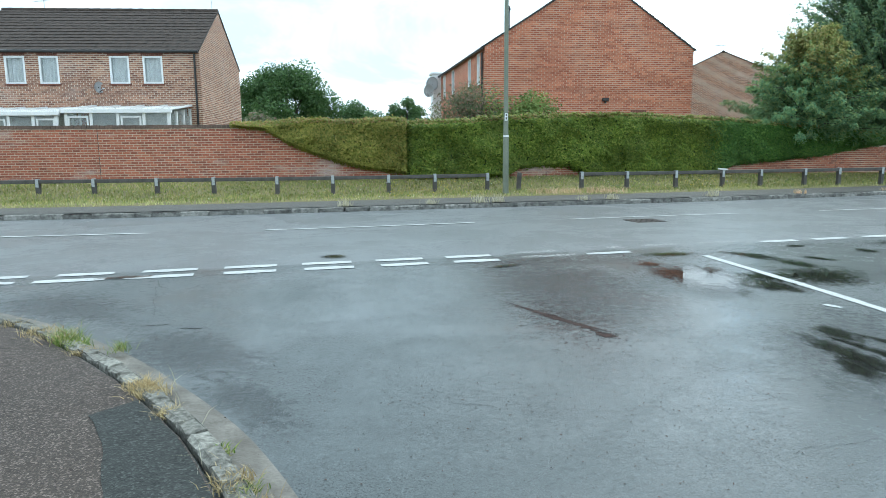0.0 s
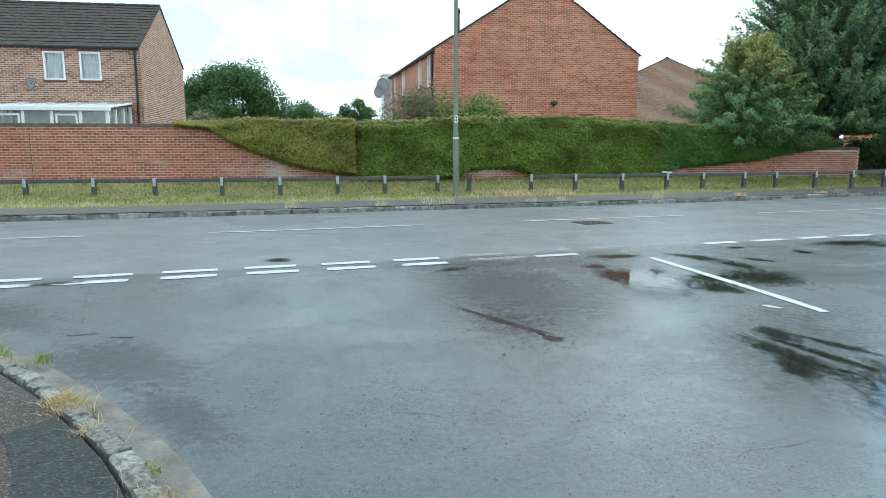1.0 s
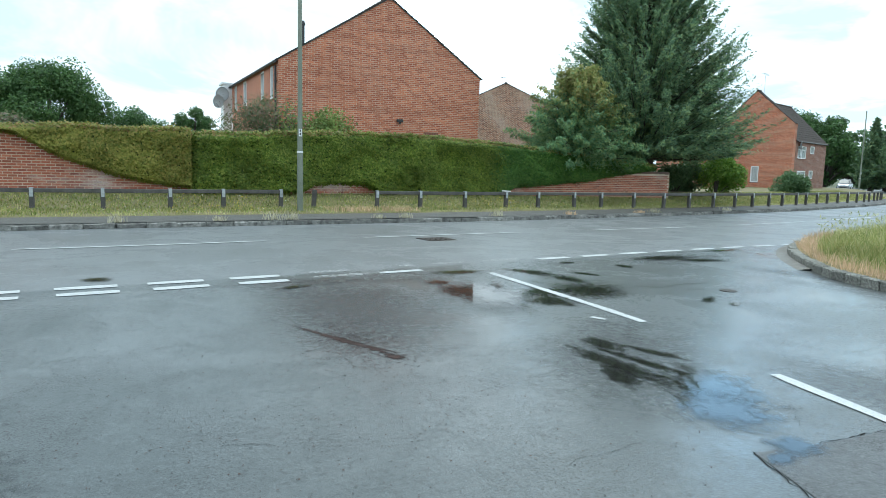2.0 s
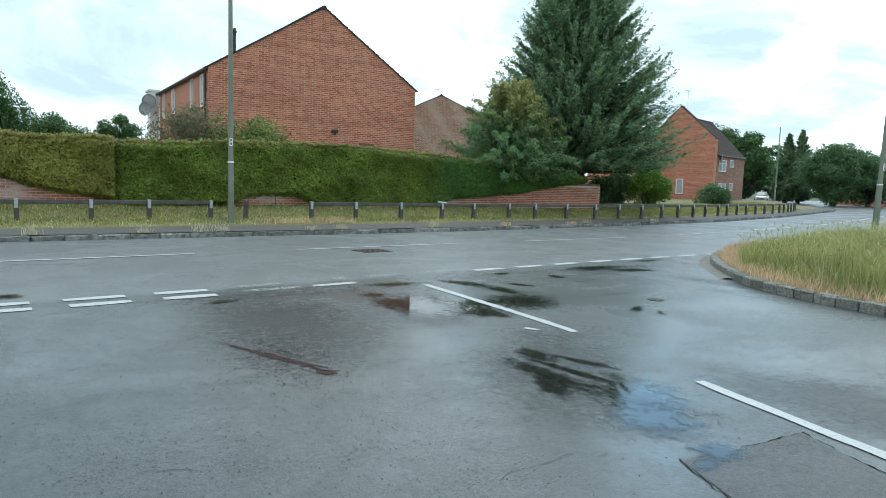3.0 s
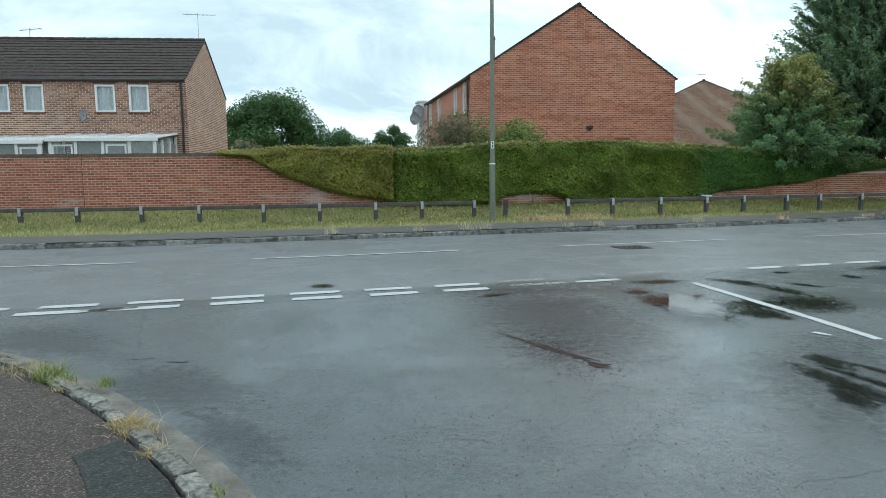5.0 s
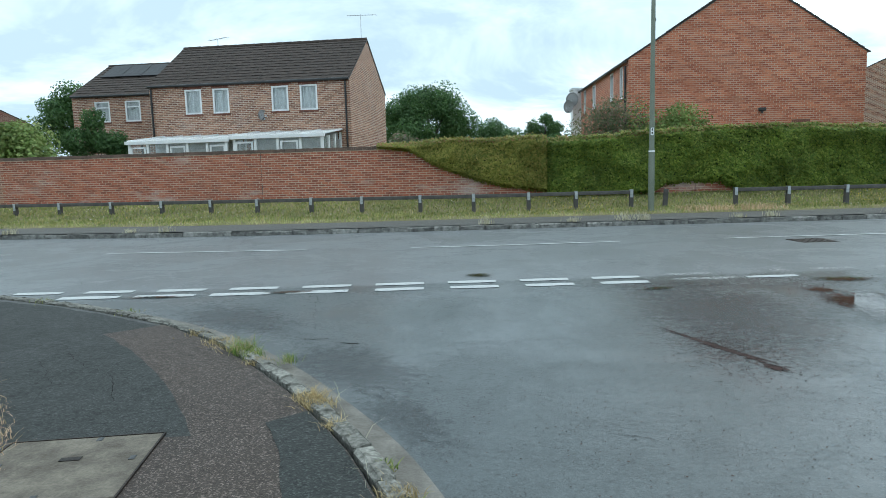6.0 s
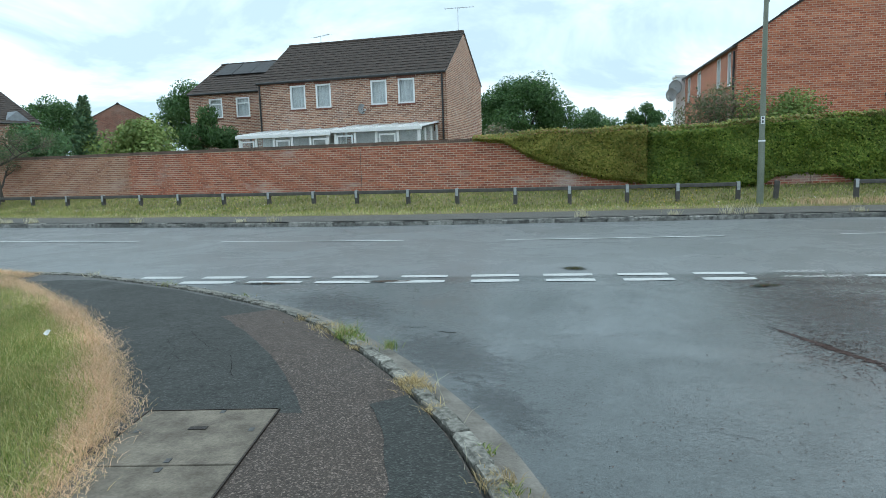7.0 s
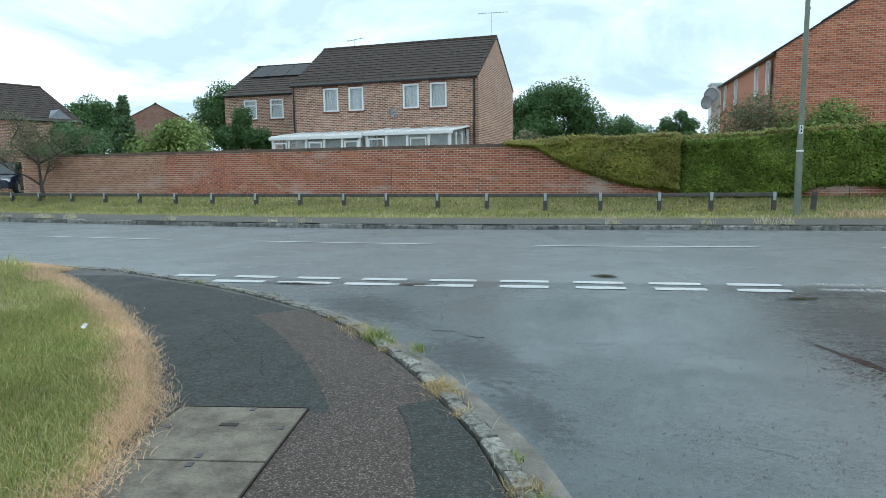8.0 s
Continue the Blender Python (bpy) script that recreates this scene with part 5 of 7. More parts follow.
# ------------------------------------------------------------------ knee rails
def rail_run(label, marks):
    f = thing("knee_rail", label, "fence")
    ss = [RAIL_LINE.run(*m)[0] for m in marks]
    bm0 = bmesh.new()
    box(bm0, -0.055, 0.055, -0.055, 0.055, -0.3, 0.5, bevel=0.008)
    post = mesh_of("post", bm0, TIMBER)
    bm0 = bmesh.new()
    box(bm0, -0.04, 0.04, -0.062, -0.057, 0.3, 0.515)
    box(bm0, -0.04, 0.04, 0.057, 0.062, 0.3, 0.515)
    box(bm0, -0.04, 0.04, -0.062, 0.062, 0.515, 0.52)
    strap = mesh_of("strap", bm0, GALV)
    for s in ss:
        p = RAIL_LINE.at(s)
        ob = part("post", post, None, f)
        ob.matrix_basis = pose(p.x, p.y, 0.14, 0, 0, math.degrees(RAIL_LINE.heading(s)))
        part("strap", strap, None, ob, "grey galvanised strap")
    for a, b in zip(ss, ss[1:]):
        p, q = RAIL_LINE.at(a), RAIL_LINE.at(b)
        L = (q - p).length
        bm = bmesh.new()
        box(bm, 0.004, L - 0.004, -0.05, 0.05, 0.40, 0.5, bevel=0.01)
        ob = part("rail", bm, TIMBER, f)
        ob.matrix_basis = pose(p.x, p.y, 0.14, 0, 0, math.degrees(math.atan2(q.y - p.y, q.x - p.x)))


left_posts = [(-26.2 - 1.55 * i, 17.4) for i in range(8, 0, -1)] + [(-26.2, 17.4), (-24.4, 17.4), (-22.6, 17.4), (-20.9, 17.4), (-19.3, 17.4), (-17.6, 17.4), (-15.9, 17.5), (-14.25, 17.5), (-12.6, 17.6), (-10.95, 17.65), (-9.4, 17.8), (-7.8, 17.9), (-6.25, 18), (-4.6, 18.15), (-2.99, 18.4), (-1.5, 18.6), (-0.15, 18.9), (1.36, 19.2)]
rail_run("dark timber knee rail on short posts along the verge", left_posts)
s0 = RAIL_LINE.run(4.2, 19.5)[0]
rail_run("dark timber knee rail on short posts round the bend", [tuple(RAIL_LINE.at(s0 + 1.5 * i)[:2]) for i in range(28)])

bm = bmesh.new()
box(bm, -0.06, 0.06, -0.06, 0.06, -0.2, 0.5, bevel=0.02)
stub = part("timber_post", bm, TIMBER)
tagged(stub, "single short weathered timber post without a rail", "post")
stub.matrix_basis = pose(2.3, 19.4, 0.16, 2, 3, 10)

# ------------------------------------------------------------------ house fittings
SOLAR = plain("solar_glass", (0.012, 0.013, 0.016), (0.022, 0.023, 0.027), 0.6, scale=2, fine=12, bump=0.0)
ALU = plain("aluminium", (0.55, 0.56, 0.57), (0.66, 0.67, 0.68), 0.4, 0.8, scale=4, fine=40, bump=0.05)
DISH = plain("grey_dish", (0.46, 0.47, 0.48), (0.56, 0.57, 0.58), 0.5, scale=4, fine=40, bump=0.05)
LEAD = plain("lead_sheet", (0.2, 0.22, 0.24), (0.3, 0.32, 0.34), 0.6, 0.3, scale=3, fine=25, bump=0.2)
POLY = plain("white_roof_sheet", (0.6, 0.62, 0.62), (0.74, 0.75, 0.75), 0.3, scale=2, fine=25, bump=0.05)


def soldier_course(parent, a, b, hole, brick):
    """Upright bricks over a window."""
    a, b = Vector((*a, 0)), Vector((*b, 0))
    along = (b - a).normalized()
    u0, u1, _, top = hole[:4]
    m = Matrix.Translation(a + along * (u0 - 0.05)) @ Matrix.Rotation(math.atan2(along.y, along.x), 4, "Z")
    bm = bmesh.new()
    n = int((u1 - u0 + 0.1) / 0.075)
    for i in range(n):
        box(bm, i * 0.075 + 0.005, i * 0.075 + 0.07, -0.008, 0.02, top + 0.006, top + 0.215, m)
    ob = tagged(part("lintel_bricks", bm, SILL, parent, "soldier course of dark bricks"), kind="stuff")


for h_ in W1:
    soldier_course(pair, (0, 0), (8.74, 0), h_, BRICK_BROWN)
soldier_course(red, (0, 0), (8.58, 0), (6.02, 6.62, 1.5, 2.62), BRICK_RED)


def dish(x, y, z, turn, parent_m, size=0.3, label="grey satellite dish on a wall bracket"):
    d = thing("satellite_dish", label, "satellite dish", at=parent_m @ pose(x, y, z, 0, 0, turn))
    bm = bmesh.new()
    rings = []
    for j in range(5):
        r = size * j / 4
        rings.append([bm.verts.new((r * math.cos(a), -0.18 - 0.35 * r * r / size + 0.09, r * 1.1 * math.sin(a))) for a in (2 * math.pi * i / 20 for i in range(20))] if j else [bm.verts.new((0, -0.09, 0))])
    for i in range(20):
        bm.faces.new((rings[0][0], rings[1][i], rings[1][(i + 1) % 20]))
    for p, q in zip(rings[1:], rings[2:]):
        for i in range(20):
            bm.faces.new((p[i], q[i], q[(i + 1) % 20], p[(i + 1) % 20]))
    bmesh.ops.solidify(bm, geom=bm.faces[:], thickness=0.01)
    part("reflector", bm, DISH, d, smooth=True)
    bm = bmesh.new()
    tube(bm, [(0, 0, -0.05), (0, -0.1, 0)], 0.02, 6)
    tube(bm, [(0, -0.1, -size), (0, -0.42, -size * 0.35)], 0.012, 6)
    part("bracket", bm, PIPE, d)
    bm = bmesh.new()
    tube(bm, [(0, -0.40, -size * 0.36), (0, -0.48, -size * 0.3)], 0.03, 8)
    part("receiver", bm, DISH, d)


dish(4.88, 0, 3.8, 50, pair.matrix_basis, 0.2)
dish(-0.45, 9.75, 4.72, -25, red.matrix_basis, 0.33, "pale grey satellite dish at the corner of the red house")
dish(-0.62, 9.6, 4.36, -40, red.matrix_basis, 0.3, "pale grey satellite dish at the corner of the red house")
bm = bmesh.new()
box(bm, -0.42, 0.0, 10.02, 10.9, 2.4, 5.25, bevel=0.01)
box(bm, -0.5, 0.04, 9.98, 10.95, 5.25, 5.36, bevel=0.01)
bay = part("bay", bm, WHITE, red, "white clad bay on the far corner")
dish(0.6, 0, 4.0, 20, terrace.matrix_basis, 0.36)


def aerial(x, y, z, tall, turn, long=1.0, label="thin television aerial on a mast", elements=9):
    a = thing("aerial", label, "aerial", at=pose(x, y, z, 0, 0, turn))
    bm = bmesh.new()
    tube(bm, [(0, 0, -0.35), (0, 0, tall)], 0.017, 6)
    part("mast", bm, ALU, a)
    bm = bmesh.new()
    tube(bm, [(-long * 0.45, 0, tall - 0.05), (long * 0.55, 0, tall - 0.05)], 0.012, 5)
    part("boom", bm, ALU, a)
    bm0 = bmesh.new()
    tube(bm0, [(0, -0.16, 0), (0, 0.16, 0)], 0.006, 4)
    rod = mesh_of("rod", bm0, ALU)
    for i in range(elements):
        ob = part("rod", rod, None, a)
        ob.location = (-long * 0.45 + long * i / (elements - 1), 0, tall - 0.05)


pm = pair.matrix_basis
at = pm @ Vector((8.5, 3.3, 7.25))
aerial(at.x, at.y, at.z, 1.15, 10, 1.3)
at = pm @ Vector((1.55, 3.5, 7.3))
aerial(at.x, at.y, at.z, 0.45, -20, 1.2)
at = right_house.matrix_basis @ Vector((3.2, 0.6, 8.35))
aerial(at.x, at.y, at.z, 1.6, 30, 1.6)
at = rear.matrix_basis @ Vector((3.9, 3.0, 8.0))
aerial(at.x, at.y, at.z, 0.9, 15, 0.9)
at = far_house.matrix_basis @ Vector((3.0, 4.5, 5.1))
aerial(at.x, at.y, at.z, 1.8, 60, 1.6)

# flue, wall lamp
bm = bmesh.new()
tube(bm, [(1.35, 1.6, 5.6), (1.35, 1.6, 6.85)], 0.06, 10)
tube(bm, [(1.35, 1.6, 6.85), (1.35, 1.6, 6.9), (1.35, 1.6, 7.02)], [0.09, 0.095, 0.05], 10)
part("flue", bm, PIPE, red, "dark flue pipe through the roof")
bm = bmesh.new()
box(bm, 4.74, 5.0, -0.12, -0.02, 3.18, 3.3, bevel=0.02)
box(bm, 4.86, 4.92, -0.04, 0.0, 3.1, 3.3)
part("wall_lamp", bm, PIPE, red, "dark floodlight on the gable")

# solar panels
sm = solar_house
slope = math.atan2(7.0 - 5.2, 3.25)
for i in range(4):
    bm = bmesh.new()
    box(bm, 0, 1.02, 0, 1.5, 0.09, 0.13, bevel=0.006)
    ob = part("solar_panel", bm, SOLAR, sm, "dark solar panel in a thin frame")
    ob.matrix_basis = pose(0.42 + 1.05 * i, 1.75, 5.2 + 1.75 * math.tan(slope), math.degrees(slope), 0, 0)

# porch on the far dark house
bm = bmesh.new()
vs = [bm.verts.new(v) for v in ((0, 0, 0), (2.2, 0, 0), (1.1, 0, 0.9), (0, 2, 0), (2.2, 2, 0), (1.1, 2, 0.9))]
for f in ((0, 1, 2), (3, 5, 4), (0, 2, 5, 3), (1, 4, 5, 2), (0, 3, 4, 1)):
    bm.faces.new([vs[i] for i in f])
dormer = part("dormer", bm, LEAD, dark_house, "small lead-grey pitched dormer")
dormer.matrix_basis = pose(12.3, 0.1, 4.25) @ Matrix.Diagonal((0.6, 0.6, 0.6, 1))


def conservatory(label, m, width, depth, low, high, bays, side_panes=3):
    """A white lean-to: base wall, posts, panes, a ribbed pale roof and a fascia."""
    c = thing("conservatory", label, "conservatory", at=m)
    bm = bmesh.new()
    box(bm, 0, width, 0, 0.1, 0.3, 1.0)
    box(bm, width - 0.1, width, 0.1, depth, 0.3, 1.0)
    box(bm, 0, 0.1, 0.1, depth, 0.3, 1.0)
    part("base_wall", bm, WHITE, c)
    step = width / bays
    bm0 = bmesh.new()
    box(bm0, -0.05, 0.05, 0, 0.09, 1.0, low)
    post_ = mesh_of("post", bm0, WHITE)
    for i in range(bays + 1):
        ob = part("post", post_, None, c)
        ob.location.x = min(max(i * step, 0.05), width - 0.05)
        if i < bays:
            bm = bmesh.new()
            quad(bm, (i * step, 0.045, 1.0), ((i + 1) * step, 0.045, 1.0), ((i + 1) * step, 0.045, low), (i * step, 0.045, low))
            pane = part("pane", bm, GLASS, c)
            pane.visible_shadow = False
            if i % 2 == 0:
                bm = bmesh.new()
                for x0, x1, z0, z1 in ((0.1, 0.16, low - 0.62, low - 0.1), (step - 0.16, step - 0.1, low - 0.62, low - 0.1), (0.16, step - 0.16, low - 0.62, low - 0.56), (0.16, step - 0.16, low - 0.16, low - 0.1)):
                    box(bm, i * step + x0, i * step + x1, 0.01, 0.08, z0, z1)
                part("fanlight_frame", bm, WHITE, c)
    for i in range(side_panes):
        y0, y1 = depth * i / side_panes, depth * (i + 1) / side_panes
        bm = bmesh.new()
        box(bm, width - 0.09, width, y1 - 0.08, y1, 1.0, low + (high - low) * (i + 1) / side_panes)
        part("side_post", bm, WHITE, c)
        bm = bmesh.new()
        quad(bm, (width - 0.04, y0, 1.0), (width - 0.04, y1, 1.0), (width - 0.04, y1, low), (width - 0.04, y0, low))
        pane = part("pane", bm, GLASS, c)
        pane.visible_shadow = False
    bm = bmesh.new()
    box(bm, -0.08, width + 0.08, -0.1, 0.02, low, low + 0.13, bevel=0.01)
    part("fascia", bm, WHITE, c)
    slope_ = math.atan2(high - low, depth)
    run = math.hypot(high - low, depth)
    bm = bmesh.new()
    box(bm, -0.06, width + 0.06, 0, run + 0.05, 0.1, 0.13)
    roof_ = part("roof", bm, POLY, c, "pale ribbed plastic roof")
    roof_.matrix_basis = pose(0, 0, low, math.degrees(slope_))
    bm0 = bmesh.new()
    box(bm0, -0.025, 0.025, 0, run + 0.05, 0.13, 0.17)
    rib = mesh_of("rib", bm0, WHITE)
    n_ = int(width / 0.75)
    for i in range(n_ + 1):
        ob = part("rib", rib, None, roof_)
        ob.location.x = width * i / n_
    bm = bmesh.new()
    box(bm, 0.15, width - 0.15, depth - 0.06, depth - 0.04, 0.3, high)
    part("back_wall", bm, CURTAIN, c, "pale rear wall inside")


conservatory("white lean-to conservatory against the brown house", pm @ pose(4.78, -2.6, 0.2), 3.55, 2.55, 2.5, 2.78, 4)
conservatory("white conservatory with sloping side against the brown house", pm @ pose(0.55, -2.7, 0.2), 4.05, 2.65, 2.42, 2.72, 5)

# ------------------------------------------------------------------ garden wall bricks
def brick_box(verts, faces, a, along, out_, u, z, L=0.208, H=0.058, D=0.1):
    base = len(verts)
    for dz in (0, H):
        for du, dd in ((0, 0), (L, 0), (L, D), (0, D)):
            p = a + along * (u + du) - out_ * dd
            verts.append((p.x, p.y, z + dz))
    for f in ((0, 1, 5, 4), (1, 2, 6, 5), (3, 0, 4, 7), (4, 5, 6, 7), (1, 0, 3, 2)):
        faces.append(tuple(base + i for i in f))


bm0 = bmesh.new()
box(bm0, -0.104, 0.104, 0, 0.1, 0, 0.058, bevel=0.004)
BRICK_MESH = mesh_of("brick", bm0, WALL_BRICK)
verts, faces = [], []
pale_verts, pale_faces = [], []
r = random.Random(3)
made = 0
for row in range(29):
    z = 0.1 + row * 0.075
    s_ = 0.1125 if row % 2 else 0.0
    while s_ < WALL_LINE.length - 0.2:
        p = WALL_LINE.at(s_ + 0.1075)
        jut = r.uniform(-0.003, 0.004)
        if z + 0.065 < wall_top(p.x) - 0.1 and z > 0.3:
            t_ = WALL_LINE.heading(s_ + 0.1)
            along = Vector((math.cos(t_), math.sin(t_), 0))
            out_ = Vector((math.sin(t_), -math.cos(t_), 0))
            if -9.6 < p.x < -6.6 and made < 300 and z > 0.45:
                ob = part("brick", BRICK_MESH, None, garden_wall)
                q = p + out_ * jut
                ob.matrix_basis = pose(q.x, q.y, z, 0, 0, math.degrees(t_))
                made += 1
            else:
                older_ = p.x < -19.9
                brick_box(pale_verts if older_ else verts, pale_faces if older_ else faces, p + out_ * jut, along, out_, -0.104, z)
        s_ += 0.225
rest = new("bricks", raw("bricks", verts, faces, WALL_BRICK))
rest.parent = garden_wall
tagged(rest, "courses of weathered red bricks", kind="stuff")
rest = new("bricks", raw("bricks", pale_verts, pale_faces, PALE_WALL_BRICK))
rest.parent = garden_wall
tagged(rest, "courses of paler brown bricks in the lower length", kind="stuff")
verts, faces = [], []
s_ = 0.0
while s_ < WALL_LINE.length - 0.08:
    p = WALL_LINE.at(s_)
    t_ = WALL_LINE.heading(s_)
    along, out_ = Vector((math.cos(t_), math.sin(t_), 0)), Vector((math.sin(t_), -math.cos(t_), 0))
    brick_box(verts, faces, p + out_ * (0.02 + r.uniform(-0.006, 0.006)), along, out_, 0, wall_top(p.x) - 0.1 + r.uniform(-0.006, 0.006), 0.066, 0.105, 0.25)
    s_ += 0.075
cap = new("coping_bricks", raw("coping_bricks", verts, faces, COPING))
cap.parent = garden_wall
tagged(cap, "dark mossy brick-on-edge coping", kind="stuff")
# joints of movement and a dark vent slot in the wall
for x in (-10.35, 3.5, 14.6):
    p = WALL_LINE.at(WALL_LINE.run(x, float(np.interp(x, WALL_LINE.p[:, 0], WALL_LINE.p[:, 1])))[0])
    bm = bmesh.new()
    box(bm, -0.006, 0.006, -0.006, 0.02, 0.35, wall_top(x) - 0.1)
    ob = part("movement_joint", bm, PIPE, garden_wall, "dark upright joint")
    ob.matrix_basis = pose(p.x, p.y, 0)

# ------------------------------------------------------------------ road surface: water, mud, patches, covers
def blot(name, cx, cy, rx, ry, turn, material, lift, seed, ragged=0.45, n=90):
    """A ragged flat shape lying on the road."""
    bm = bmesh.new()
    c, s2 = math.cos(turn), math.sin(turn)
    mid = bm.verts.new((cx, cy, road_z(cx, cy) + lift))
    ring = []
    for i in range(n):
        a = 2 * math.pi * i / n
        k = 1 + ragged * noise.noise((math.cos(a) * 1.6 + seed, math.sin(a) * 1.6, seed * 0.7)) + ragged * 0.6 * noise.noise((math.cos(a) * 5 + seed, math.sin(a) * 5, 4.0)) + ragged * 0.35 * noise.noise((math.cos(a) * 14, math.sin(a) * 14 + seed, 9.0))
        x, y = rx * k * math.cos(a), ry * k * math.sin(a)
        x, y = cx + x * c - y * s2, cy + x * s2 + y * c
        ring.append(bm.verts.new((x, y, road_z(x, y) + lift)))
    layer = bm.loops.layers.uv.verify()
    for i in range(n):
        f = bm.faces.new((mid, ring[i], ring[(i + 1) % n]))
        for loop, w_ in zip(f.loops, ((0, 0), (math.cos(2 * math.pi * i / n), math.sin(2 * math.pi * i / n)), (math.cos(2 * math.pi * (i + 1) / n), math.sin(2 * math.pi * (i + 1) / n)))):
            loop[layer].uv = w_
    return mesh_of(name, bm, material)


def puddle(cx, cy, rx, ry, turn, seed, label, lift=0.0035):
    ob = new("puddle", blot("puddle", cx, cy, rx * 1.5, ry * 1.5, radians(turn), WATER, lift, seed, 0.25))
    return tagged(ob, label, "puddle")


still = "shallow puddle of rainwater lying on the asphalt"
for i, (x, y, a, b, t_) in enumerate([
        (4.05, 6.75, 0.42, 0.33, 60), (3.45, 6.75, 0.26, 0.2, 20), (4.2, 7.5, 0.12, 0.3, 10), (3.95, 8.1, 0.16, 0.3, 30), (4.65, 7.85, 0.08, 0.16, 40),
        (2.72, 4.12, 0.1, 0.44, 12), (2.98, 4.05, 0.05, 0.36, 20), (2.6, 3.86, 0.08, 0.2, -10), (2.92, 4.62, 0.1, 0.2, 4), (3.2, 4.3, 0.05, 0.22, 30),
        (3.05, 3.5, 0.26, 0.38, -15), (2.85, 3.15, 0.22, 0.25, 10), (2.85, 2.63, 0.13, 0.1, 10), (2.66, 2.52, 0.07, 0.05, 0),
        (2.55, 7.0, 0.2, 0.3, -12), (2.95, 8.26, 0.28, 0.12, 10), (2.85, 6.65, 0.3, 0.62, -8), (3.3, 6.3, 0.22, 0.3, 20), (2.45, 7.55, 0.12, 0.14, 0), (5.1, 6.0, 0.06, 0.16, -50), (5.25, 5.75, 0.05, 0.12, -40),
        (6.8, 9.15, 0.5, 0.2, 10), (7.3, 8.8, 0.35, 0.12, -10), (5.6, 8.4, 0.1, 0.16, 0), (4.9, 8.85, 0.12, 0.07, 20), (8.6, 9.9, 0.4, 0.06, 10),
        (-1.4, 8.34, 0.13, 0.13, 10), (-3.47, 7.02, 0.24, 0.06, 15), (-5.0, 6.6, 0.3, 0.06, 10), (-9.0, 6.75, 0.4, 0.05, 4), (0.75, 7.5, 0.14, 0.07, 20)]):
    puddle(x, y, a, b, t_, 3.7 * i + 1.3, still, 0.003 + 0.00025 * i)

mud = "smear of red-brown mud and needles on the asphalt"
for i, (x, y, a, b, t_) in enumerate([(0.97, 5.1, 0.045, 0.42, 33), (1.22, 4.62, 0.04, 0.09, 30)]):
    tagged(new("mud_smear", blot("mud_smear", x, y, a * 1.6, b * 1.6, radians(t_), SILT, 0.003 + 0.0003 * i, 11.1 * i, 0.6)), mud, "mud")

for i, (x, y, a, b, t_) in enumerate([(-1.75, 4.35, 0.6, 0.3, -42), (-3.4, 5.7, 0.8, 0.35, -30), (4.3, 3.0, 0.5, 0.7, 20), (7.9, 7.2, 0.25, 0.9, 25), (2.9, 4.3, 0.5, 0.9, -35), (7.0, 9.0, 0.9, 0.4, 8), (1.2, 6.3, 0.7, 1.3, 10), (-1.1, 3.45, 0.14, 0.5, 38)]):
    tagged(new("damp_patch", blot("damp_patch", x, y, a * 1.5, b * 1.5, radians(t_), DAMP, 0.0015 + 0.0001 * i, 5.3 * i + 2, 0.3)), "darker rough damp patch in the asphalt", "road patch", kind="structure")

SILT_CRUMB = plain("dark_brown_crumbs", (0.04, 0.022, 0.016), (0.085, 0.045, 0.033), 0.7, scale=8, fine=60, bump=0.3, where="world")
# crumbs of mud and needles washed together
def crumbs(name, label, spots, count, size, material, seed):
    g_ = np.random.default_rng(seed)
    P = []
    for _ in range(count):
        x, y, a, b = spots[g_.integers(len(spots))]
        px, py = g_.normal(x, a), g_.normal(y, b)
        P.append((px, py, road_z(px, py) + 0.003))
    N = np.array((0, 0, 1.0)) + g_.normal(size=(count, 3)) * 0.25
    ob = new(name, leaf_mesh(name, P, N, g_.uniform(0.5, 1.6, count) * size, material, 0.5))
    return tagged(ob, label, "debris", kind="stuff")


crumbs("leaf_litter", "scattered reddish needles and grit on the wet road", [(1.1, 5.9, 0.3, 0.7), (1.5, 6.9, 0.5, 0.45), (1.0, 5.1, 0.2, 0.35), (2.5, 7.0, 0.2, 0.5), (2.3, 8.1, 0.8, 0.25), (0.9, 7.8, 0.7, 0.15)], 13000, 0.012, SILT_CRUMB, 5)
crumbs("grit", "dark specks of grit scattered over the road", [(0, 5, 2.2, 1.8), (2, 3.5, 1.5, 1.2), (-1.5, 6.0, 1.5, 0.9), (3.5, 5.5, 1.6, 1.4), (0.3, 3.4, 1.2, 0.7)], 3200, 0.010, SILT_CRUMB, 6)


k = Nodes("crack_shade")
CRACK = k.set(k.ramp(k.noise(40), (0.3, (0.012, 0.012, 0.012)), (0.7, (0.03, 0.029, 0.027))), 1.0, spec=0.0)


def crack(points, width, seed, name="crack", level=None):
    """A wandering dark crack."""
    g_ = random.Random(seed)
    L = Line(points, 0.05)
    bm = bmesh.new()
    n_ = int(L.length / 0.04)
    prev = None
    for i in range(n_ + 1):
        s3 = L.length * i / n_
        o = 0.035 * noise.noise((s3 * 5, seed, 0)) + 0.022 * noise.noise((s3 * 17, seed, 3)) + g_.uniform(-0.005, 0.005)
        w_ = width * (0.15 + g_.random() * 0.55)
        a_, b_ = L.at(s3, o - w_ / 2), L.at(s3, o + w_ / 2)
        pair_ = [bm.verts.new((v.x, v.y, (road_z(v.x, v.y) if level is None else level) + 0.003)) for v in (a_, b_)]
        if prev:
            bm.faces.new((prev[0], pair_[0], pair_[1], prev[1]))
        prev = pair_
    tagged(part(name, bm, CRACK), "thin dark crack in the asphalt", "crack")


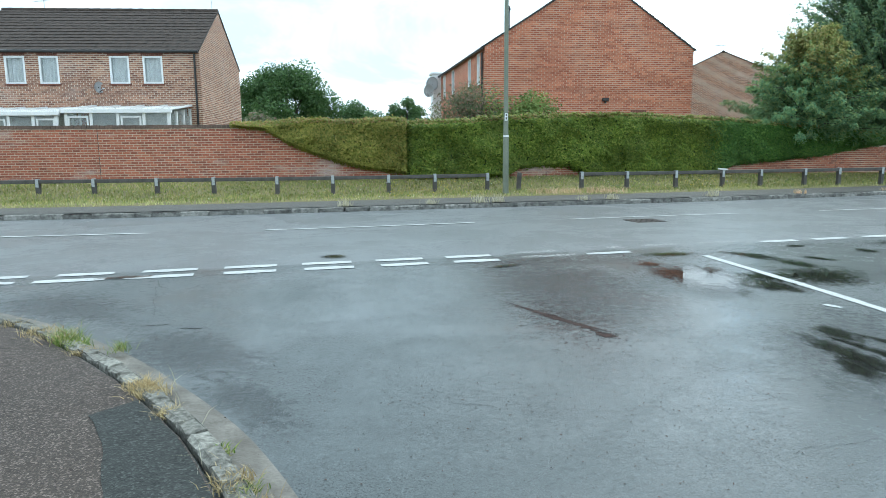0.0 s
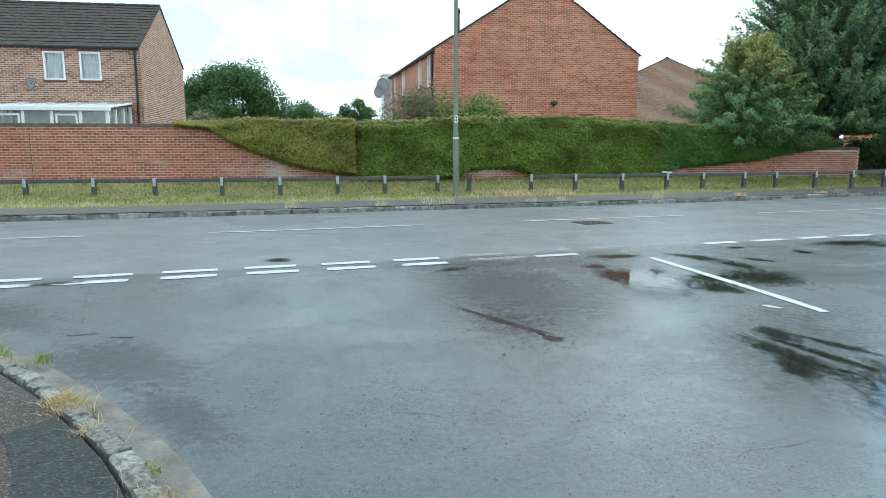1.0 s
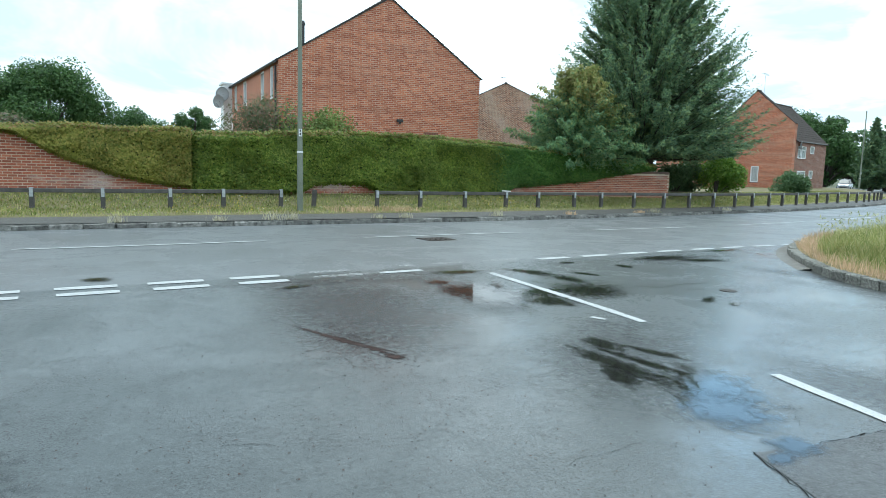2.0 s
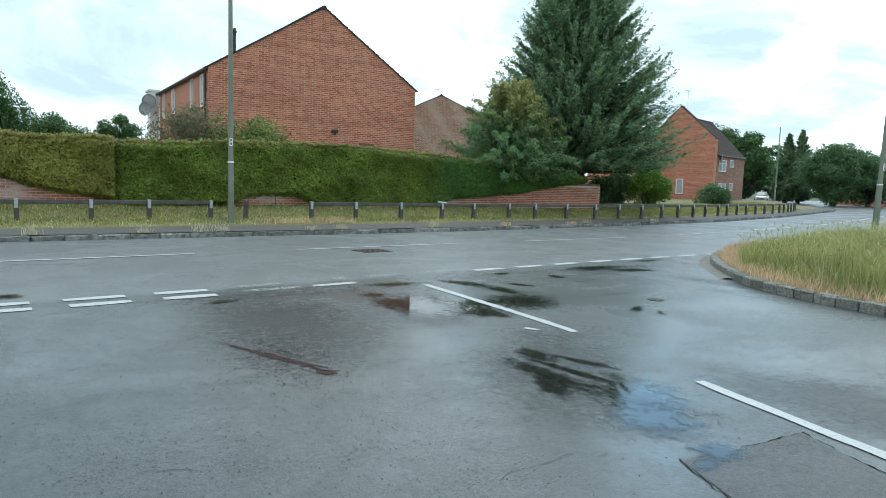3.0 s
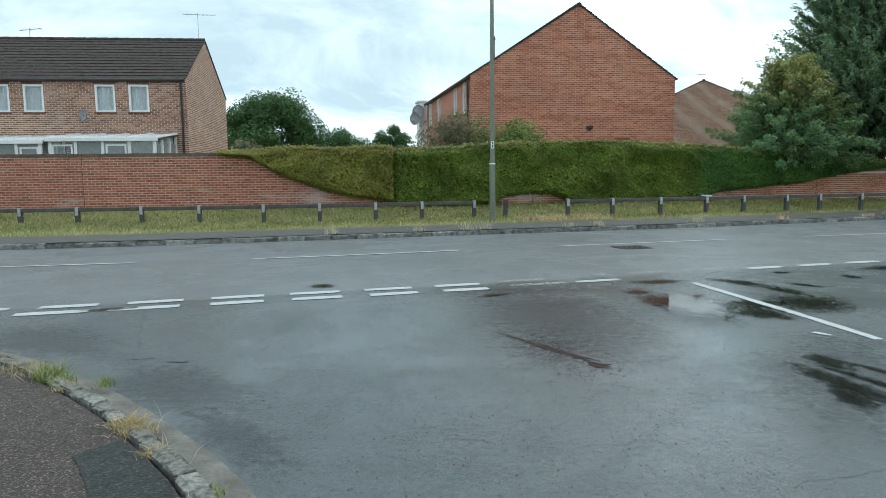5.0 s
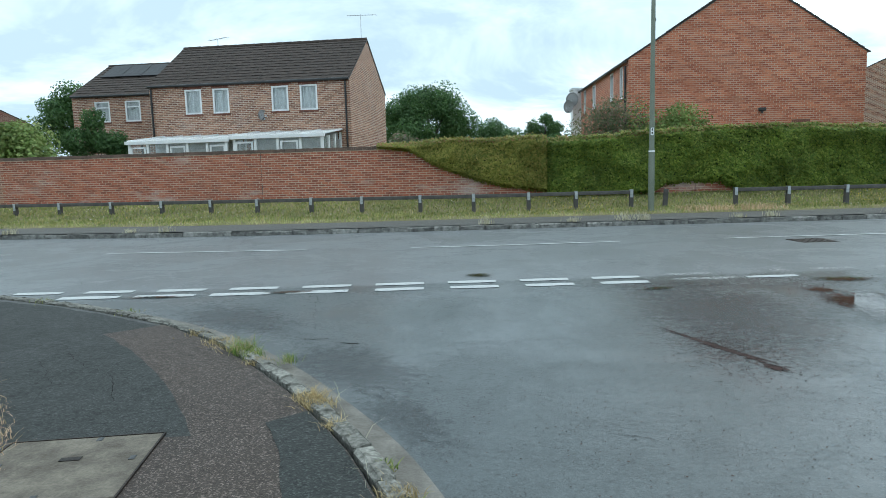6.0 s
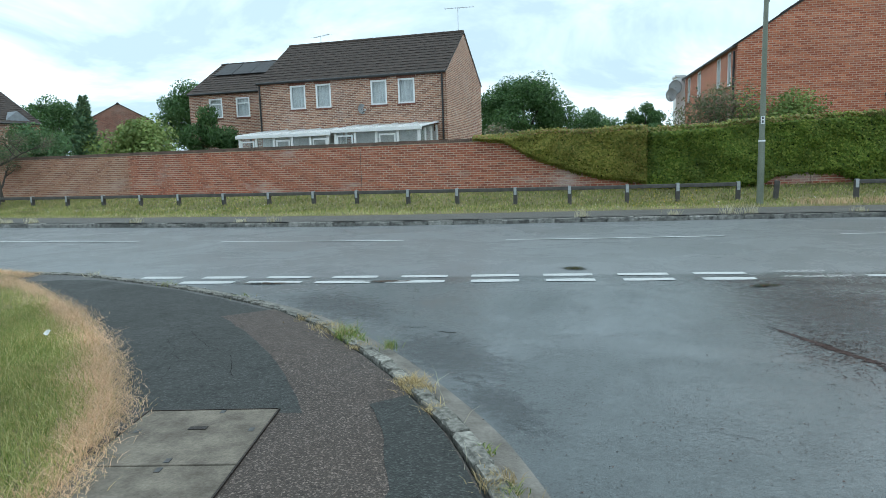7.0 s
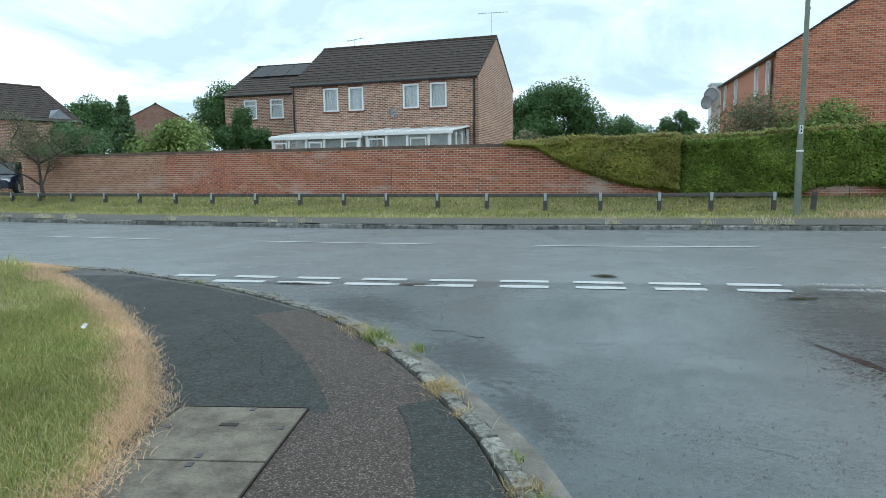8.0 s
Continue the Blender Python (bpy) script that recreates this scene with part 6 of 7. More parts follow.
crack([(1.6, 2.73), (1.82, 2.81), (2.12, 2.87)], 0.004, 1)
crack([(-3.06, 6.9), (-2.7, 5.95), (-2.42, 5.3)], 0.006, 2)
crack([(2.95, 3.0), (3.15, 3.1), (3.35, 3.05)], 0.006, 3)
crack([(3.1, 2.85), (3.22, 2.98), (3.3, 3.12)], 0.005, 4)
crack([(2.58, 2.63), (2.5, 2.3), (2.4, 1.8), (2.3, 1.2)], 0.013, 6)
crack([(3.0, 2.63), (3.55, 2.68)], 0.016, 7)
crack([(3.55, 2.68), (3.46, 2.2), (3.4, 1.5)], 0.02, 8)
crack([(2.58, 2.63), (2.75, 2.5)], 0.01, 9)
crack([(-2.4, 5.0), (-2.2, 5.05)], 0.03, 10)
crack([(-2.05, 4.93), (-1.88, 4.92)], 0.03, 11)
crack([(0.05, 3.35), (0.3, 3.3)], 0.006, 12)
crack([(-4.3, 4.45), (-3.75, 4.0), (-3.3, 3.75), (-2.9, 3.3)], 0.006, 13, level=0.0535)
crack([(-4.1, 4.0), (-3.6, 3.55), (-3.35, 3.1)], 0.005, 14, level=0.0535)

ROUGH_PATCH = asphalt("rough_patch_asphalt", (0.05, 0.052, 0.053), 0.5, 0.7, 0.55, 0.35, 0.1, 0.8)
bm = bmesh.new()
ps = [(2.58, 2.62), (3.0, 2.62), (3.54, 2.67), (3.44, 2.15), (3.3, 1.0), (2.3, 1.0), (2.5, 2.2)]
bm.faces.new([bm.verts.new((x, y, 0.0035)) for x, y in ps][::-1])
for f in bm.faces:
    if f.normal.z < 0:
        f.normal_flip()
structure("road_patch", bm, ROUGH_PATCH, "square patch of rough relaid asphalt", "road patch")

# iron covers
bm = bmesh.new()
m = Matrix.Translation((4.03, 12.72, road_z(4.03, 12.72))) @ Matrix.Rotation(radians(12), 4, "Z")
box(bm, -0.33, 0.33, -0.3, 0.3, -0.05, 0.006, m)
for i in range(6):
    box(bm, -0.29 + i * 0.1, -0.22 + i * 0.1, -0.26, 0.26, 0.006, 0.012, m)
tagged(part("drain_cover", bm, IRON), "rusty iron cover set in the road", "drain cover")
bm = bmesh.new()
tube(bm, [(5.76, 6.44, -0.05), (5.76, 6.44, 0.006)], 0.1, 20)
tagged(part("valve_cover", bm, IRON), "small round iron cover in the road", "valve cover")

# ------------------------------------------------------------------ corner footway: patches, inspection cover
def paving(name, points, z, material, label):
    bm = bmesh.new()
    fine_ = []
    for (x0, y0), (x1, y1) in zip(points, points[1:] + points[:1]):
        n_ = max(1, int(math.hypot(x1 - x0, y1 - y0) / 0.12))
        for i in range(n_):
            x, y = x0 + (x1 - x0) * i / n_, y0 + (y1 - y0) * i / n_
            fine_.append((x + 0.025 * noise.noise((x * 4, y * 4, 1)), y + 0.025 * noise.noise((x * 4, y * 4, 7))))
    bm.faces.new([bm.verts.new((x, y, z)) for x, y in fine_])
    bmesh.ops.triangulate(bm, faces=bm.faces[:])
    for f in bm.faces:
        if f.normal.z < 0:
            f.normal_flip()
    return structure(name, bm, material, label, "footway patch")


kerb_in = edge_of(NEAR_KERB, -0.227, NEAR_KERB.run(-3.8, 5.25)[0], NEAR_KERB.run(-0.3, 1.4)[0], 0.15)
paving("pavement_chipped", [(-4.2, 4.8)] + kerb_in + [(-0.9, 0.4), (-1.64, 0.75), (-1.885, 1.6), (-1.99, 1.93), (-2.27, 2.85), (-2.1, 2.89), (-2.28, 3.1), (-2.79, 3.66), (-3.48, 4.27)], 0.0545, CHIPPED, "worn footway surface with pale stone chippings")
inner = edge_of(NEAR_KERB, -0.235, NEAR_KERB.run(-1.45, 3.35)[0], NEAR_KERB.run(-0.3, 1.4)[0], 0.15)
paving("pavement_patch", [(-1.78, 3.11)] + inner + [(-0.6, 1.0), (-1.05, 1.2), (-1.26, 2.22), (-1.56, 2.78)], 0.059, FRESH_TARMAC, "dark tarmac repair beside the kerb")
paving("pavement_new", [(-8.3, 5.9), (-7.4, 6.2), (-5.7, 5.85), (-4.6, 5.45), (-3.85, 5.1), (-4.2, 4.8), (-3.48, 4.27), (-2.79, 3.66), (-2.28, 3.1), (-2.1, 2.89), (-2.24, 2.86), (-3.02, 2.66), (-3.3, 2.85), (-3.9, 3.3), (-4.35, 3.7), (-5.1, 4.2), (-5.75, 4.6), (-7.0, 5.3)], 0.0535, FRESH_TARMAC, "dark damp tarmac footway surface")

cover = thing("inspection_cover", "weathered concrete inspection cover in a steel frame", "inspection cover", at=pose(-3.0, 2.655, 0.05, 0, 0, math.degrees(math.atan2(0.24, 0.74))))
for j in range(3):
    bm = bmesh.new()
    box(bm, 0.012, 0.77, -0.70 * (j + 1) + 0.006, -0.70 * j - 0.006, -0.04, 0.014, bevel=0.006)
    slab = part("slab", bm, CONCRETE, cover, "pale gritty concrete slab")
    for kx, ky in ((0.09, -0.3), (0.46, -0.04), (0.71, -0.3), (0.42, -0.655)) if j == 0 else ((0.42, -0.75 - 0.7 * (j - 1)),):
        bm = bmesh.new()
        box(bm, kx - 0.014, kx + 0.014, ky - 0.022, ky + 0.022, 0.0145, 0.017)
        part("key_slot", bm, PIPE, slab, "dark lifting slot")
bm = bmesh.new()
box(bm, 0.36, 0.46, -0.29, -0.25, 0.0145, 0.0175, bevel=0.001)
part("plate", bm, IRON, cover, "small worn metal plate")
bm = bmesh.new()
box(bm, 0.003, 0.012, -2.1, 0.0, -0.04, 0.016)
box(bm, 0.77, 0.779, -2.1, 0.0, -0.04, 0.016)
box(bm, 0.012, 0.77, 0.0, 0.008, -0.04, 0.014)
part("frame", bm, IRON, cover, "rusty steel edge frame")

# ------------------------------------------------------------------ grass
def blades(name, label, P, height, width, material, lean=0.35, seed=1, group=""):
    """Bent grass blades at places P, as one lot."""
    g_ = np.random.default_rng(seed)
    P = np.asarray(P, float)
    n_ = len(P)
    a = g_.uniform(0, 2 * np.pi, n_)
    side_ = np.stack([np.cos(a), np.sin(a), np.zeros(n_)], 1)
    b = g_.uniform(0, 2 * np.pi, n_)
    h = (np.broadcast_to(np.asarray(height, float), (n_,)) * g_.uniform(0.5, 1.3, n_))[:, None]
    bend = np.stack([np.cos(b), np.sin(b), np.zeros(n_)], 1) * h * g_.uniform(0.1, 2.0, (n_, 1)) * lean
    w_ = np.broadcast_to(np.asarray(width, float), (n_,))[:, None] * g_.uniform(0.7, 1.3, (n_, 1))
    up = np.array((0, 0, 1.0))
    V = np.stack([P - side_ * w_ / 2, P + side_ * w_ / 2, P + bend * 0.35 + up * h * 0.6 + side_ * w_ * 0.4, P + bend * 0.35 + up * h * 0.6 - side_ * w_ * 0.4, P + bend + up * h * 0.95], 1).reshape(-1, 3)
    me = bpy.data.meshes.new(name)
    me.vertices.add(5 * n_)
    me.vertices.foreach_set("co", V.astype(np.float32).ravel())
    idx = (np.arange(n_)[:, None] * 5 + np.array((0, 1, 2, 3, 3, 2, 4))).astype(np.int32)
    me.loops.add(7 * n_)
    me.loops.foreach_set("vertex_index", idx.ravel())
    me.polygons.add(2 * n_)
    me.polygons.foreach_set("loop_start", (np.arange(n_)[:, None] * 7 + np.array((0, 4))).astype(np.int32).ravel())
    me.materials.append(material)
    me.update(calc_edges=True)
    me.validate()
    return tagged(new(name, me), label, "grass", kind="stuff")


def inside(points, xy):
    """Which places lie in a plan outline."""
    x, y = xy[:, 0], xy[:, 1]
    hit = np.zeros(len(xy), bool)
    for (x0, y0), (x1, y1) in zip(points, points[1:] + points[:1]):
        if y0 == y1:
            continue
        hit ^= ((y0 > y) != (y1 > y)) & (x < (x1 - x0) * (y - y0) / (y1 - y0) + x0)
    return hit


def edge_gap(points, xy):
    """Distance to a plan line."""
    best = np.full(len(xy), 1e9)
    for (x0, y0), (x1, y1) in zip(points, points[1:]):
        a_, d_ = np.array((x0, y0)), np.array((x1 - x0, y1 - y0))
        t_ = np.clip(((xy - a_) @ d_) / (d_ @ d_), 0, 1)[:, None]
        best = np.minimum(best, np.linalg.norm(xy - a_ - d_ * t_, axis=1))
    return best


g2 = np.random.default_rng(8)
xy = np.stack([g2.uniform(-10.5, -2.0, 190000), g2.uniform(-4.0, 6.6, 190000)], 1)
ragged_edge = [(x, y) for x, y in VERGE_EDGE[3:18]]
xy = np.concatenate([xy, np.stack([g2.uniform(-6.5, -2.2, 110000), g2.uniform(1.2, 5.2, 110000)], 1)])
xy = xy[inside(VERGE_EDGE, xy)]
gap = edge_gap(VERGE_EDGE[:-2], xy)
wander = np.array([noise.noise((x * 1.3, y * 1.3, 2)) for x, y in xy])
dry = gap < 0.1 + 0.35 * wander + 0.28 * g2.random(len(xy))
P = np.column_stack([xy, np.full(len(xy), 0.075)])
pale_ = ~dry & (g2.random(len(xy)) < 0.2 - 0.25 * wander)
lush = ~dry & ~pale_
blades("grass_near", "uneven green grass on the corner verge", P[lush], 0.07 + 0.045 * wander[lush], 0.004, GREEN_GRASS, 0.6, 1)
blades("pale_grass_near", "paler drying blades through the corner verge", P[pale_], 0.075 + 0.045 * wander[pale_], 0.004, PALE_GRASS, 0.8, 21)
blades("dry_grass_near", "dead straw-coloured grass along the footway edge", P[dry], 0.06 + 0.03 * wander[dry], 0.0035, DRY_GRASS, 1.2, 2)
xy = np.stack([g2.uniform(-40, -9.5, 24000), g2.uniform(2.5, 6.6, 24000)], 1)
xy = xy[inside(VERGE_EDGE, xy)]
blades("grass_near", "uneven green grass on the corner verge", np.column_stack([xy, np.full(len(xy), 0.075)]), 0.16, 0.012, PALE_GRASS, 0.5, 3)
# straws that hang over the tarmac
over_ = []
for (x0, y0), (x1, y1) in zip(ragged_edge, ragged_edge[1:]):
    for _ in range(int(math.hypot(x1 - x0, y1 - y0) * 1700)):
        t_ = g2.random()
        over_.append((x0 + (x1 - x0) * t_ + g2.normal() * 0.07, y0 + (y1 - y0) * t_ + g2.normal() * 0.07, 0.06))
blades("straw_fringe", "flattened straw spilling over the footway edge", over_, 0.035, 0.0035, DRY_GRASS, 1.8, 4)

island = edge_of(ISLAND_KERB, -0.15) + [(110, -16)]
xy = np.concatenate([np.stack([g2.uniform(7.8, 24, 120000), g2.uniform(3, 15.5, 120000)], 1), np.stack([g2.uniform(24, 60, 26000), g2.uniform(10, 33, 26000)], 1)])
xy = xy[inside(island, xy)]
gap = edge_gap(edge_of(ISLAND_KERB, -0.15, step=0.8), xy)
keep = gap < 9
xy, gap = xy[keep], gap[keep]
wander = np.array([noise.noise((x * 0.6, y * 0.6, 5)) for x, y in xy])
P = np.column_stack([xy, np.full(len(xy), 0.1)])
tall_ = 0.16 + 0.24 * np.clip(gap / 1.2, 0, 1) + 0.08 * wander
pick = g2.random(len(xy)) + 0.5 * wander
edge_ = gap < 0.34 + 0.3 * wander
blades("long_grass", "long green meadow grass on the island verge", P[~edge_ & (pick < 0.55)], tall_[~edge_ & (pick < 0.55)], 0.010, GREEN_GRASS, 0.4, 5)
blades("seeding_grass", "pale seeding grass heads on the island verge", P[~edge_ & (pick >= 0.55)], tall_[~edge_ & (pick >= 0.55)] * 1.15, 0.011, PALE_GRASS, 0.5, 6)
blades("dry_grass", "dry orange-brown grass behind the stone kerb", P[edge_], tall_[edge_] * 0.9, 0.009, DRY_GRASS, 0.7, 7)

# seed heads standing above the island grass
heads = P[~edge_][g2.permutation(int((~edge_).sum()))[:5200]]
hz_ = np.array((0, 0, 1.0)) * g2.uniform(0.36, 0.58, (len(heads), 1))
lean_ = g2.normal(size=(len(heads), 3)) * np.array((0.06, 0.06, 0.0))
tagged(new("seed_heads", leaf_mesh("seed_heads", heads + hz_ + lean_, g2.normal(size=(len(heads), 3)), 0.1, PALE_GRASS, 0.18, along=np.array((0, 0, 1.0)) + g2.normal(size=(len(heads), 3)) * 0.45)), "pale grass seed heads above the island verge", "grass", kind="stuff")

# mown verge on the far side
s_far = g2.uniform(FAR_KERB.run(-34, 13.3)[0], FAR_KERB.run(46, 34)[0], 95000)
o_far = 1.5 + 3.4 * g2.random(95000)
P = []
for s3, o in zip(s_far, o_far):
    p = FAR_KERB.at(s3, o)
    P.append((p.x, p.y, float(np.interp(o, (1.5, 1.7, 2.8, 3.8, 5.0), (0.05, 0.09, 0.14, 0.3, 0.48))) - 0.005))
P = np.array(P)
wander = np.array([noise.noise((x * 0.5, y * 0.8, 4)) for x, y in P[:, :2]])
dry = (o_far < 1.75 + 0.25 * wander) | (g2.random(len(P)) < 0.16 + 0.25 * wander)
blades("mown_grass", "short mown grass on the far verge", P[~dry], 0.075, 0.02, GREEN_GRASS, 0.6, 8)
blades("dry_mown_grass", "patches of dry grass on the far verge", P[dry], 0.075, 0.018, PALE_GRASS, 0.7, 9)
DAISY = plain("daisy_petals", (0.75, 0.75, 0.7), (0.85, 0.85, 0.8), 0.8, bump=0.0)
DANDELION = plain("yellow_petals", (0.6, 0.45, 0.03), (0.75, 0.6, 0.06), 0.8, bump=0.0)
pick = g2.permutation(len(P))
up = np.array((0, 0, 1.0))
white_ = P[pick[:1500]]
tagged(new("daisies", leaf_mesh("daisies", white_ + up * 0.07, up + g2.normal(size=(1500, 3)) * 0.3, 0.03, DAISY, 1.0)), "small white daisies dotted through the far verge", "flowers", kind="stuff")
spots = P[(np.abs(P[:, 0] + 0.3) < 1.2) | (np.abs(P[:, 0] - 8.6) < 1.0) | (g2.random(len(P)) < 0.006)]
spots = spots[g2.permutation(len(spots))[:420]]
tagged(new("yellow_flowers", leaf_mesh("yellow_flowers", spots + up * 0.09, up + g2.normal(size=(len(spots), 3)) * 0.4, 0.035, DANDELION, 1.0)), "yellow flowers in patches on the far verge", "flowers", kind="stuff")


# ------------------------------------------------------------------ weeds in the kerbs
def tuft(x, y, z, height, count, material, label, spread=0.05, name="weed_tuft", width=0.006, lean=0.5):
    g_ = np.random.default_rng(int(abs(x * 97 + y * 31)))
    P_ = np.column_stack([g_.normal(0, spread, count), g_.normal(0, spread, count), np.zeros(count)])
    ob = blades(name, label, P_, height, width, material, lean, int(abs(x * 13 + y * 7)))
    ob.location = (x, y, z)
    tagged(ob, label, "weed", "weeds in the kerbs", "stuff")
    return ob


r = random.Random(21)
KERB_STRAW = leaf_material("tangled_kerb_straw", [(0.34, 0.25, 0.12), (0.46, 0.36, 0.19), (0.55, 0.46, 0.28), (0.26, 0.2, 0.09)], 0.3, 0.8)
KERB_WEED = leaf_material("kerb_weed_leaf", [(0.09, 0.155, 0.03), (0.15, 0.22, 0.045), (0.3, 0.34, 0.1), (0.4, 0.36, 0.18)], 0.3, 0.7)
for x, y, h_, c_, m_, w_ in [(-2.74, 4.44, 0.10, 70, KERB_STRAW, 0.05), (-2.66, 4.42, 0.11, 190, KERB_WEED, 0.055), (-2.52, 4.3, 0.07, 120, KERB_WEED, 0.045), (-2.2, 4.24, 0.07, 90, KERB_WEED, 0.03), (-3.0, 4.66, 0.05, 220, KERB_STRAW, 0.07), (-3.35, 4.88, 0.05, 110, KERB_STRAW, 0.06), (-2.42, 4.16, 0.05, 140, KERB_STRAW, 0.04), (-1.72, 3.5, 0.065, 300, KERB_STRAW, 0.04), (-1.64, 3.42, 0.05, 300, KERB_STRAW, 0.045), (-1.42, 3.12, 0.05, 140, KERB_STRAW, 0.03), (-1.0, 2.7, 0.035, 90, KERB_WEED, 0.03), (-0.86, 2.42, 0.05, 260, KERB_STRAW, 0.045), (-0.78, 2.34, 0.045, 90, KERB_WEED, 0.035), (-0.72, 2.2, 0.05, 280, KERB_STRAW, 0.045), (-0.62, 1.95, 0.04, 120, KERB_WEED, 0.05), (-4.6, 5.6, 0.05, 60, GREEN_GRASS, 0.05), (-6.0, 6.05, 0.06, 50, GREEN_GRASS, 0.05), (-7.6, 6.4, 0.1, 40, STRAW, 0.05), (-1.3, 3.02, 0.10, 3, STRAW, 0.06), (-1.55, 3.5, 0.11, 3, STRAW, 0.08), (-0.95, 2.62, 0.10, 3, STRAW, 0.06)]:
    label_ = "green weeds growing out of the kerb joint" if m_ is KERB_WEED else "dry grass growing out of the kerb joint"
    tuft(x + 0.02, y, 0.04, h_, c_, m_, label_, w_, width=0.003 if c_ < 10 else 0.005, lean=0.9)
for x in (-21.2, -19.8, -19.3, -18.3, -14.6, -11.2, -10.2, -2.4, -0.3, 1.0, 1.5, 3.9, 4.5, 7.6, 10.3, 13.6, 14.2, 18.5):
    s3 = FAR_KERB.run(x, float(np.interp(x, FAR_KERB.p[:, 0], FAR_KERB.p[:, 1])))[0]
    p = FAR_KERB.at(s3, 0.2)
    tuft(p.x, p.y, 0.02, 0.1 + 0.1 * r.random(), 60, STRAW if r.random() < 0.8 else DRY_GRASS, "pale dry tuft growing behind the far kerb", 0.09, width=0.014, lean=0.45)
for x in (3.0, 3.6, 4.4, 4.9):
    tuft(x, 18.2 + 0.12 * x, 0.1, 0.16, 120, DRY_GRASS, "dry trampled grass at the footway edge", 0.25, width=0.014, lean=0.8)

# ------------------------------------------------------------------ bare crab tree and parked cars
def bare_tree(label, x, y, z, seed):
    t = thing("crab_tree", label, "tree", at=pose(x, y, z))
    g_ = random.Random(seed)
    bm = bmesh.new()
    tips = []

    def grow(p, d, length, radius, level):
        pts, rr = [tuple(p)], [radius]
        for i in range(4):
            d = (d + Vector((g_.uniform(-1, 1), g_.uniform(-1, 1), g_.uniform(-0.5, 0.6))) * (0.22 if level else 0.05)).normalized()
            p = p + d * length / 4
            pts.append(tuple(p)), rr.append(radius * (1 - 0.16 * (i + 1)))
            if level > 1 and i > 0:
                tips.append(p.copy())
        tube(bm, pts, rr, 6 if level < 2 else 4)
        if level < 4:
            for i in range(4 if level else 5):
                a = g_.uniform(0, 6.283)
                out_ = Vector((math.cos(a), math.sin(a), g_.uniform(0.0, 0.75)))
                grow(p if i < 2 else Vector(pts[2 + (i % 2)]), (d * 0.5 + out_).normalized(), length * g_.uniform(0.55, 0.78), radius * 0.5, level + 1)

    grow(Vector((0, 0, -0.2)), Vector((0.05, 0, 1)), 1.75, 0.1, 0)
    part("trunk", bm, BARK, t, "grey forked trunk and twigs")
    T_ = np.array([tuple(v) for v in tips])
    i = RNG.integers(0, len(T_), 7000)
    P_ = T_[i] + RNG.normal(size=(7000, 3)) * 0.12
    part("leaves", leaf_mesh("leaves", P_, RNG.normal(size=(7000, 3)) + np.array((0, 0, 0.5)), RNG.uniform(0.04, 0.08, 7000), GREY_BUSH), None, t, "sparse grey-brown leaves")


bare_tree("sparse crab tree with spreading twiggy crown", -25.2, 18.05, 0.25, 4)

CAR_GLASS = plain("tinted_glass", (0.01, 0.012, 0.014), (0.02, 0.022, 0.025), 0.08, scale=3, fine=9, bump=0.0)
TYRE = plain("tyre_rubber", (0.012, 0.012, 0.012), (0.025, 0.025, 0.025), 0.85, scale=6, fine=50, bump=0.2)
LAMP = plain("headlamp", (0.6, 0.62, 0.64), (0.75, 0.76, 0.78), 0.15, scale=6, fine=20, bump=0.0)
RIM = plain("wheel_rim", (0.4, 0.41, 0.42), (0.52, 0.53, 0.54), 0.35, 0.8, scale=6, fine=20, bump=0.0)


